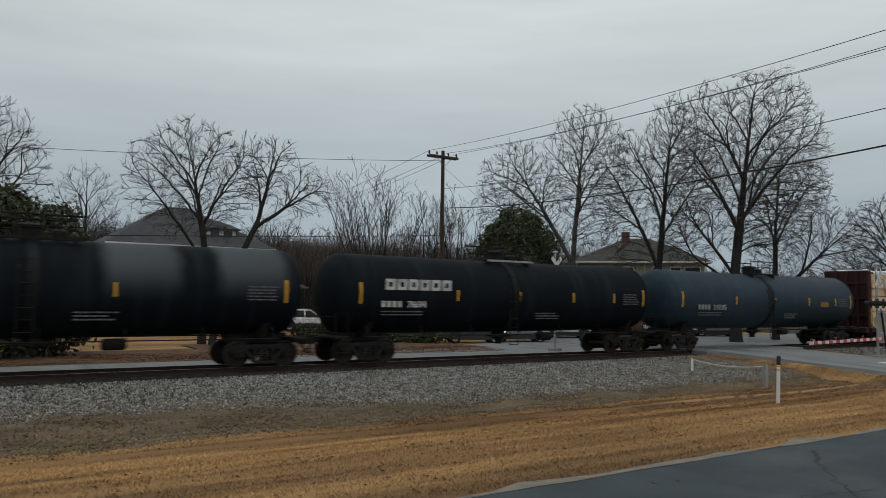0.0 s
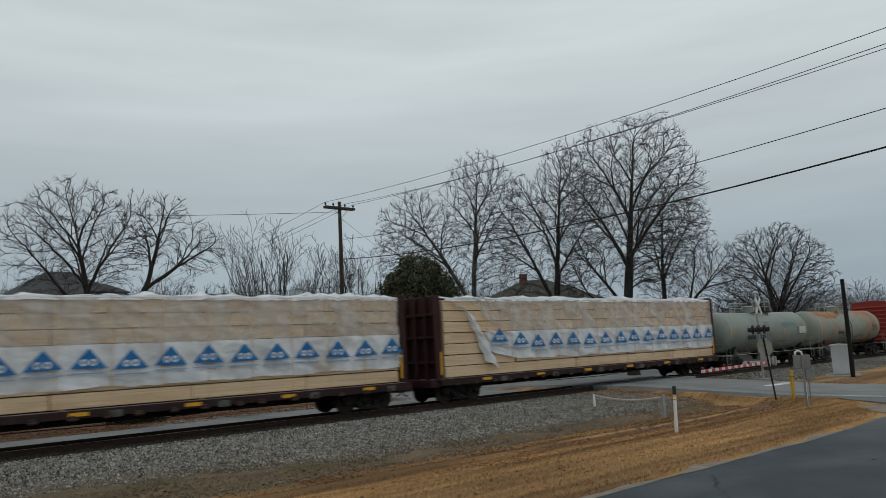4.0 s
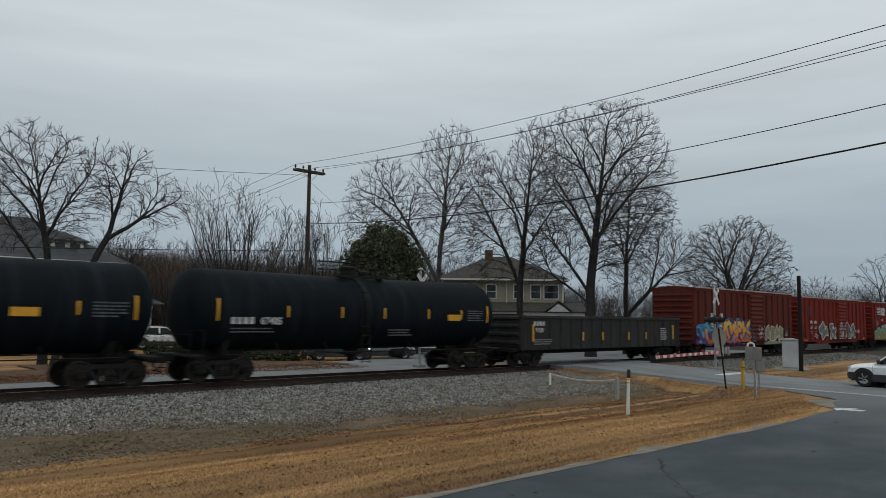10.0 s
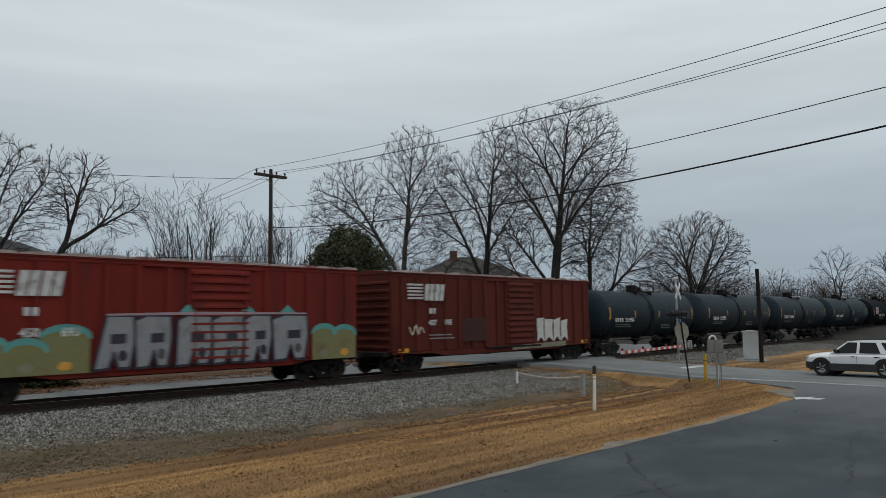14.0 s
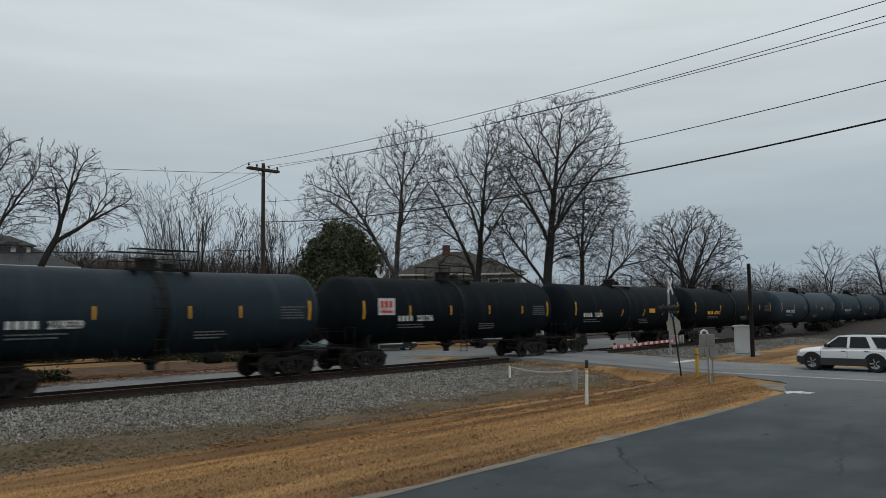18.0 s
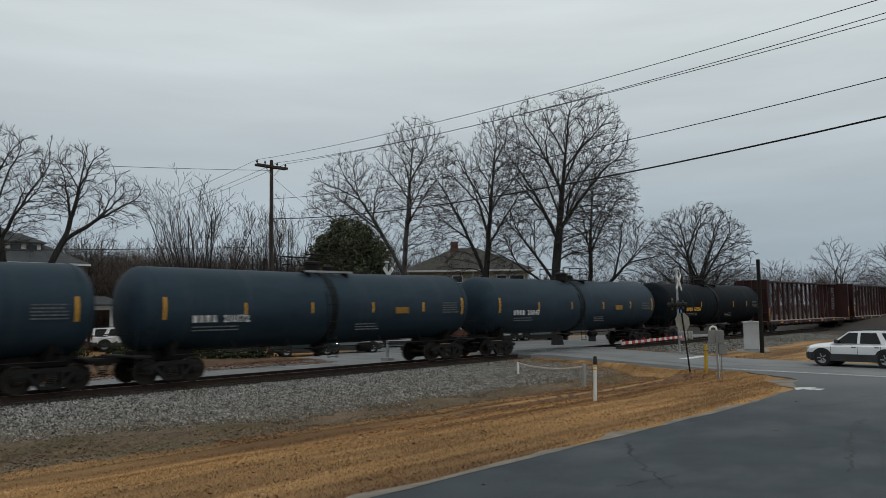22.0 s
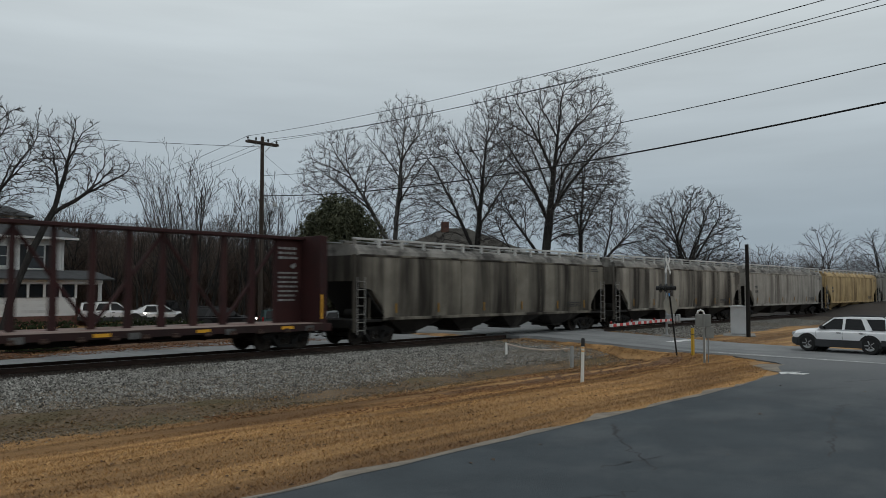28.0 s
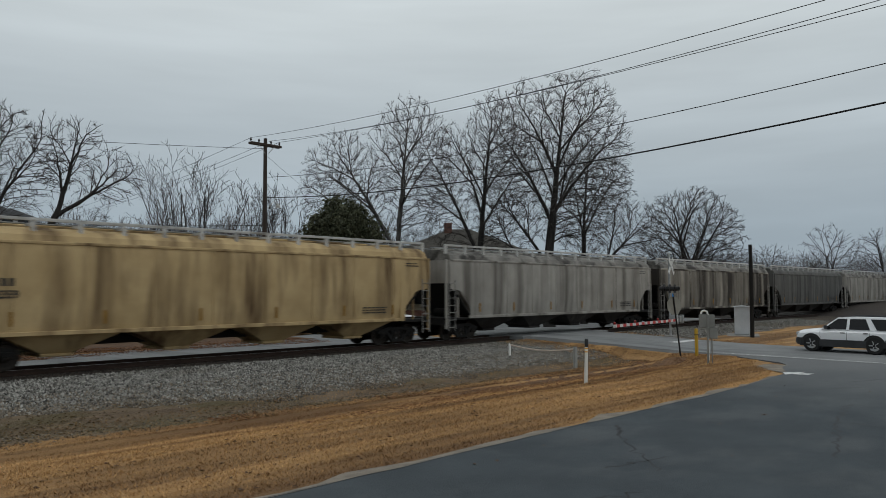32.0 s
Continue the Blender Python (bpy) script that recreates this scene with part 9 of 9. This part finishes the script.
def hip_roof(x0, x1, y0, y1, z, rise, over, thick=0.14):
    x0, x1, y0, y1 = x0 - over, x1 + over, y0 - over, y1 + over
    d = min(x1 - x0, y1 - y0) / 2
    if x1 - x0 >= y1 - y0:
        r0, r1 = (x0 + d * 0.92, (y0 + y1) / 2), (x1 - d * 0.92, (y0 + y1) / 2)
    else:
        r0, r1 = ((x0 + x1) / 2, y0 + d * 0.92), ((x0 + x1) / 2, y1 - d * 0.92)
    vs = [(x0, y0, z), (x1, y0, z), (x1, y1, z), (x0, y1, z), (*r0, z + rise), (*r1, z + rise), (x0, y0, z - thick), (x1, y0, z - thick), (x1, y1, z - thick), (x0, y1, z - thick)]
    if x1 - x0 >= y1 - y0:
        fs = [(0, 1, 5, 4), (1, 2, 5), (2, 3, 4, 5), (3, 0, 4)]
    else:
        fs = [(0, 1, 4), (1, 2, 5, 4), (2, 3, 5), (3, 0, 4, 5)]
    return Shape().add(vs, fs + [(0, 6, 7, 1), (1, 7, 8, 2), (2, 8, 9, 3), (3, 9, 6, 0), (9, 8, 7, 6)])


def clapboards(house, x0, x1, y, z0, z1, material, depth=0.02, pitch=0.2):
    n = int((z1 - z0) / pitch)
    me = Shape().prism([(y - depth, 0.0), (y, 0.0), (y, pitch), (y - 0.004, pitch)], x0, x1, "x").mesh("clapboard", M[material])
    for i in range(n):
        part("clapboard", me, None, house, at=(0, 0, z0 + i * pitch))


# white house with a sun porch
gz = ground_z(15, 58)
wh = thing("white_house", "two-storey white clapboard house with black shutters and a hip roof", "house", (0, 0, gz))
X0, X1, Y0, Y1, EV = 10.4, 21.2, 56.0, 66.0, 5.6
part("wall", Shape().box(X0, X1, Y0, Y1, 0, EV), M["siding"], wh)
clapboards(wh, X0 - 0.01, X1 + 0.01, Y0, 0.5, EV - 0.1, "siding", 0.03)
part("foundation", Shape().box(X0 - 0.03, X1 + 0.03, Y0 - 0.04, Y1 + 0.03, -0.3, 0.5), M["brick"], wh)
part("corner_board", Shape().box(X1 - 0.12, X1 + 0.03, Y0 - 0.05, Y0 + 0.1, 0.4, EV), M["trim"], wh)
part("frieze", Shape().box(X0 - 0.04, X1 + 0.04, Y0 - 0.06, Y0, EV - 0.35, EV), M["trim"], wh)
part("roof", hip_roof(X0, X1, Y0, Y1, EV + 0.1, 3.3, 0.75), M["shingle_grey"], wh)
part("eave", Shape().box(X0 - 0.75, X1 + 0.75, Y0 - 0.78, Y0 - 0.70, EV - 0.05, EV + 0.1), M["trim"], wh)
dm = part("dormer", Shape().box(17.0, 19.2, 57.0, 60.5, EV + 0.55, EV + 1.55), M["siding"], wh)
part("dormer_roof", hip_roof(17.0, 19.2, 57.0, 60.5, EV + 1.6, 0.7, 0.3, 0.1), M["shingle_grey"], dm)
for x in (17.6, 18.6):
    part("dormer_window", Shape().box(x - 0.33, x + 0.33, 56.96, 57.02, EV + 0.8, EV + 1.42), M["glass"], dm)
for x in (11.7, 14.2, 19.4):
    window(wh, x, Y0 - 0.02, 3.55, 0.95, 1.55, True)
for x in (16.2, 17.2):
    window(wh, x, Y0 - 0.02, 3.7, 0.7, 1.3)
part("porch_wall", Shape().box(10.6, 21.0, 53.2, 56.0, 0.0, 1.55), M["siding"], wh)
clapboards(wh, 10.59, 21.01, 53.2, 0.35, 1.45, "siding", 0.03)
part("porch_frieze", Shape().box(10.6, 22.8, 53.15, 56.0, 2.45, 2.72), M["trim"], wh)
part("porch_roof", Shape().prism([(52.6, 2.72), (52.6, 2.82), (56.1, 3.45), (56.1, 2.72)], 10.2, 23.4, "x"), M["shingle_grey"], wh)
for i in range(10):
    x = 11.5 + i * 1.0
    part("porch_window", Shape().box(x - 0.40, x + 0.40, 53.17, 53.25, 1.6, 2.42), M["glass"], wh)
    part("porch_mullion", Shape().box(x + 0.42, x + 0.58, 53.14, 53.3, 1.5, 2.5), M["trim"], wh)
part("porch_column", Shape().turned([(0.0, 0.16), (2.45, 0.12)], "z", 12, (22.7, 53.4, 0)), M["trim"], wh)
part("porch_floor", Shape().box(10.6, 23.0, 53.0, 56.0, -0.3, 0.35), M["brick"], wh)
part("side_window", Shape().box(19.2, 20.0, 53.1, 53.2, 0.7, 0.9), M["trim"], wh)

# cream house with a wrap porch
hx, hy = polar(48.3, 77)
yh = thing("cream_house", "two-storey cream clapboard house with a brown hip roof and porch", "house", pose(hx, hy, ground_z(hx, hy) + 0.35, 0, 0, -46))
part("wall", Shape().box(-5.9, 5.9, -2.5, 8, -1.2, 5.9), M["cream"], yh)
clapboards(yh, -5.91, 5.91, -2.5, 3.6, 5.8, "cream", 0.03)
part("roof", hip_roof(-5.9, 5.9, -2.5, 8, 6.0, 2.6, 0.6), M["shingle_brown"], yh)
part("eave", Shape().box(-6.5, 6.5, -3.14, -3.06, 5.84, 6.0), M["trim"], yh)
for x in (-4.1, -1.05, 1.6, 3.25, 4.75):
    window(yh, x, -2.52, 4.15, 0.85 if x not in (-4.1, 4.75) else 1.3, 1.25)
part("corner_board", Shape().box(-5.95, -5.8, -2.56, -2.4, 0.3, 5.9), M["trim"], yh)
part("corner_board", Shape().box(5.8, 5.95, -2.56, -2.4, 0.3, 5.9), M["trim"], yh)
part("downpipe", Shape().tube([(0.45, -2.6, 3.4), (0.45, -2.6, 5.85)], 0.05, 6), M["trim"], yh)
part("porch_roof", Shape().prism([(-5.3, 2.75), (-5.3, 2.87), (-2.5, 3.75), (-2.5, 2.75)], -6.4, 7.8, "x"), M["shingle_brown"], yh)
part("porch_gable", Shape().prism([(4.1, 2.85), (6.2, 2.85), (5.15, 3.65)], -5.4, -3.4), M["trim"], yh)
part("porch_gable_roof", Shape().prism([(3.9, 2.85), (5.15, 3.75), (6.4, 2.85), (6.4, 2.95), (5.15, 3.87), (3.9, 2.95)], -5.5, -3.2), M["shingle_brown"], yh)
part("porch_beam", Shape().box(-6.2, 7.6, -5.15, -5.0, 2.45, 2.75), M["trim"], yh)
for x in (-6.0, -3.4, -0.8, 1.8, 4.2, 6.1, 7.5):
    part("porch_column", Shape().box(x - 0.13, x + 0.13, -5.2, -4.94, 0.3, 2.5, 0.02), M["trim"], yh)
part("porch_floor", Shape().box(-6.2, 7.6, -5.2, -2.5, -1.2, 0.3), M["brick"], yh)
for x in (-4.5, -2.0, 0.6, 3.0):
    part("porch_window", Shape().box(x - 0.9, x + 0.9, -2.56, -2.5, 0.9, 2.4), M["glass"], yh)
part("front_door", Shape().box(4.6, 5.6, -2.57, -2.5, 0.3, 2.45), M["shutter"], yh)
part("porch_lamp", Shape().turned([(2.2, 0.07), (2.4, 0.09), (2.45, 0.03)], "z", 10, (4.9, -3.2, 0)), M["lamp_warm"], yh)
part("chimney", Shape().box(-1.6, -0.8, 1.6, 2.4, 6.5, 9.2, 0.03), M["brick"], yh)

# small shed with a red roof
shx, shy = polar(40.6, 72)
sh = thing("shed", "low pale shed with a red metal roof", "shed", pose(shx, shy, ground_z(shx, shy) - 0.1, 0, 0, -30))
part("wall", Shape().box(-2.4, 2.4, -1.6, 1.6, 0, 2.1), M["siding"], sh)
part("roof", Shape().prism([(-1.9, 2.05), (0, 2.9), (1.9, 2.05), (1.9, 2.15), (0, 3.0), (-1.9, 2.15)], -2.7, 2.7, "x"), M["shed_red"], sh)
part("door", Shape().box(-0.6, 0.6, -1.64, -1.6, 0, 1.9), M["shutter"], sh)
ghx, ghy = polar(36.0, 78)
gh = thing("low_building", "low grey building behind the street", "building", pose(ghx, ghy, ground_z(ghx, ghy) - 0.1, 0, 0, -25))
part("wall", Shape().box(-5, 5, -3, 3, 0, 2.6), M["concrete"], gh)
part("roof", Shape().prism([(-3.4, 2.5), (0, 3.9), (3.4, 2.5), (3.4, 2.62), (0, 4.02), (-3.4, 2.62)], -5.4, 5.4, "x"), M["shingle_grey"], gh)
part("door", Shape().box(-2.6, -0.2, -3.05, -3.0, 0, 2.2), M["siding"], gh)


# ---- hedges, leaves, grass ----
def hedge(x0, y0, x1, y1, h, w, seed, label):
    n = max(2, int(math.hypot(x1 - x0, y1 - y0) / 0.8))
    blobs = [((x1 - x0) * i / n, (y1 - y0) * i / n, h * 0.45, 0.62, w / 2, h * random.Random(seed + i).uniform(0.5, 0.62)) for i in range(n + 1)]
    return evergreen(x0, y0, blobs, 350 * n, 0.10, seed, label, name="hedge", material="hedge", category="hedge", trunk=False)


hedge(*polar(23.4, 52), *polar(29.0, 52), 0.8, 1.3, 61, "clipped dark green hedge along the yard")
hedge(*polar(29.6, 50), *polar(33.0, 49), 0.6, 1.2, 62, "clipped dark green hedge along the yard")
hedge(*polar(18.0, 52), *polar(21.0, 52), 0.75, 1.1, 63, "low shrubs before the white house porch")
hedge(*polar(18.4, 38.4), *polar(20.4, 38.8), 0.6, 0.9, 64, "low dark shrubs beside the street")


def bank_z(y):
    return float(np.interp(y, [q[0] for q in bed], [q[1] for q in bed], left=-9, right=-9)) + 0.05


def scatter(n, area, size, material, name, label, category, seed, blade=False, keep=None, lift=0.0):
    """Loose leaves, or standing grass blades, over a stretch of the verge."""
    rng = np.random.default_rng(seed)
    x0, x1, y0, y1 = area
    x, y = rng.uniform(x0, x1, n), rng.uniform(y0, y1, n)
    if keep:
        ok = np.array([keep(a, b, u) for a, b, u in zip(x, y, rng.uniform(0, 1, n))])
        x, y = x[ok], y[ok]
        n = len(x)
    z = np.array([max(rough_ground(a, b), bank_z(b)) + lift for a, b in zip(x, y)])
    a = rng.uniform(0, 6.28, n)
    s = size * rng.uniform(0.6, 1.4, n)
    c, q = np.cos(a), np.sin(a)
    if blade:
        lean = rng.uniform(-1.6, 1.6, (n, 2)) * s[:, None]
        wd = 0.013
        v = np.stack([np.stack([x - c * wd, y - q * wd, z - 0.01], -1), np.stack([x + c * wd, y + q * wd, z - 0.01], -1), np.stack([x + lean[:, 0], y + lean[:, 1], z + s], -1)], 1)
        f = np.arange(n * 3).reshape(-1, 3)
    else:
        t = rng.uniform(-0.5, 0.5, n) * s
        v = np.stack([np.stack([x - c * s, y - q * s, z + 0.015], -1), np.stack([x + q * s * 0.6, y - c * s * 0.6, z + 0.02 + np.abs(t)], -1), np.stack([x + c * s, y + q * s, z + 0.015], -1), np.stack([x - q * s * 0.6, y + c * s * 0.6, z + 0.02 + np.abs(t) * 0.5], -1)], 1)
        f = np.arange(n * 4).reshape(-1, 4)
    me = bpy.data.meshes.new(name)
    me.from_pydata(v.reshape(-1, 3).tolist(), [], f.tolist())
    me.materials.append(M[material])
    return tagged(new(name, me), label, category, kind="stuff")


def on_verge(x, y, u):
    return abs(x - road_x(y)) > 3.75 and not (x > 24.5 and y < 9.1 + 0.26 * (x - 24.5) + 0.9 * soft(0, 1, (x - 27) / 2)) and u < 1.15 - 0.95 * soft(0, 1, (y - 15.9) / 2.2) - (0.75 * soft(0, 1, (x - 18) / 5) * soft(1, 0, (abs(y - 15.8) - 0.5) / 0.8))


def by_road(x, y, u):
    d = abs(x - road_x(y))
    return 3.7 < d < 6.6 and u < 1.2 - (d - 3.7) / 3.0 and abs(y - YT) > 1.8


scatter(26000, (28, 46, 17.8, 26.0), 0.045, "blade", "dry_grass", "short dormant tan grass along the road edge", "grass", 96, True, by_road)
scatter(5000, (28, 46, 16.0, 26.0), 0.05, "red_litter", "fallen_leaves", "reddish leaf litter along the road edge", "leaf litter", 97, keep=by_road)


def in_ditch(x, y, u):
    mid = 15.9 - 0.02 * (x - 20)
    return on_verge(x, y, u) and u < soft(0, 1, (x - 9) / 12) * (1 - abs(y - mid) / 2.0) + 0.9 * noise.noise((x * 0.25, y * 0.9, 2.0))


def on_fringe(x, y, u):
    return on_verge(x, y, 0.0) and u < 0.55 - max(0.0, 17.4 - y, y - toe(x) + 0.5) * 0.7 + 0.9 * noise.noise((x * 0.5, y * 0.8, 6.0))


scatter(160000, (0, 34, 9.05, 18.6), 0.036, "blade", "dry_grass", "short dormant tan lawn grass", "grass", 91, True, on_verge)
scatter(16000, (34, 62, 8.0, 18.5), 0.07, "blade", "dry_grass", "short dormant tan lawn grass", "grass", 92, True, on_verge)
scatter(22000, (10, 33, 13.8, 17.6), 0.04, "red_litter", "fallen_leaves", "fallen brown leaves in the ditch", "leaf litter", 93, keep=in_ditch)
scatter(16000, (-12, 27, 33.4, 38), 0.055, "red_litter", "fallen_leaves", "reddish fallen leaves along the street edge", "leaf litter", 98, lift=0.07)
scatter(900, (2, 30, 9.0, 14.5), 0.04, "leaf_litter", "fallen_leaves", "scattered fallen leaves on the lawn", "leaf litter", 94, keep=on_verge)
scatter(30000, (0, 34, 16.5, 20.2), 0.032, "mossy_leaf", "fallen_leaves", "brown leaves along the foot of the ballast", "leaf litter", 95, keep=on_fringe)


# cracks and stray leaves on the parking lot
def crack(pts, w, label="hairline crack in the asphalt"):
    s = Shape()
    for (xa, ya), (xb, yb) in zip(pts, pts[1:]):
        d = Vector((xb - xa, yb - ya, 0)).normalized()
        nx, ny = -d.y * w, d.x * w
        s.add([(xa - nx, ya - ny, 0.037), (xa + nx, ya + ny, 0.037), (xb + nx, yb + ny, 0.037), (xb - nx, yb - ny, 0.037)], [(0, 1, 2, 3)])
    solid("pavement_crack", s, M["asphalt_crack"], label, "crack", kind="structure")


def wander(x0, y0, x1, y1, n, amp, seed):
    return [(x0 + (x1 - x0) * i / n + amp * noise.noise((i * 0.7, seed, 0)), y0 + (y1 - y0) * i / n + amp * noise.noise((i * 0.7, seed, 9))) for i in range(n + 1)]


crack(wander(20.2, 5.5, 17.0, 4.9, 16, 0.22, 1.0), 0.022)
crack(wander(17.0, 4.9, 13.6, 3.9, 20, 0.25, 6.0), 0.020)
crack(wander(17.3, 4.75, 17.0, 3.4, 10, 0.2, 7.0), 0.016)
crack(wander(13.9, 8.1, 12.9, 7.5, 9, 0.16, 3.0), 0.036)
crack(wander(12.9, 7.5, 10.8, 5.6, 16, 0.25, 2.0), 0.016)
crack(wander(11.8, 6.0, 10.4, 6.3, 10, 0.2, 8.0), 0.016)
crack(wander(6.3, 6.7, 9.5, 5.2, 20, 0.3, 4.0), 0.016)
crack(wander(25.0, 6.8, 28.5, 5.5, 18, 0.25, 5.0), 0.022)
crack(wander(21.0, 7.6, 24.0, 6.2, 14, 0.25, 9.0), 0.014)
scatter_rng = random.Random(5)
lv = Shape()
for i in range(26):
    x, y = scatter_rng.uniform(6, 24), scatter_rng.uniform(1, 8.3)
    a, s = scatter_rng.uniform(0, 6.28), scatter_rng.uniform(0.03, 0.07)
    lv.add([(x + math.cos(a) * s, y + math.sin(a) * s, 0.04), (x - math.sin(a) * s * 0.5, y + math.cos(a) * s * 0.5, 0.055), (x - math.cos(a) * s, y - math.sin(a) * s, 0.04), (x + math.sin(a) * s * 0.5, y - math.cos(a) * s * 0.5, 0.048)], [(0, 1, 2, 3)])
solid("stray_leaves", lv, M["dry_leaf"], "stray dry leaves on the asphalt", "leaf litter", kind="stuff")


# ---- what moves ----
def train_way(t):
    """Metres that the train has gone at t seconds."""
    q = t / 32
    return 623.455 * q - 6.167 * q * q + 15.288 * q ** 3


def motions():
    times = [2.0 * k for k in range(17)]
    for ob, place in TRAIN:
        z = ob.location.z
        walk(ob, [(t, pose(place - train_way(t), YT, z)) for t in times])
    # all wheelsets roll alike: two are keyed frame by frame, the rest take the same keys
    lead = {}
    for w, dx in WHEELS:
        if dx not in lead:
            walk(w, [(k / FPS, pose(dx, 0, WHEEL_R, 0, -math.degrees(train_way(k / FPS) / WHEEL_R) % 360, 0)) for k in range(0, 32 * FPS + 1)])
            lead[dx] = w
        else:
            w.rotation_mode = "QUATERNION"
            keys = w.animation_data_create()
            keys.action = lead[dx].animation_data.action
            keys.action_slot = lead[dx].animation_data.action_slot


motions()
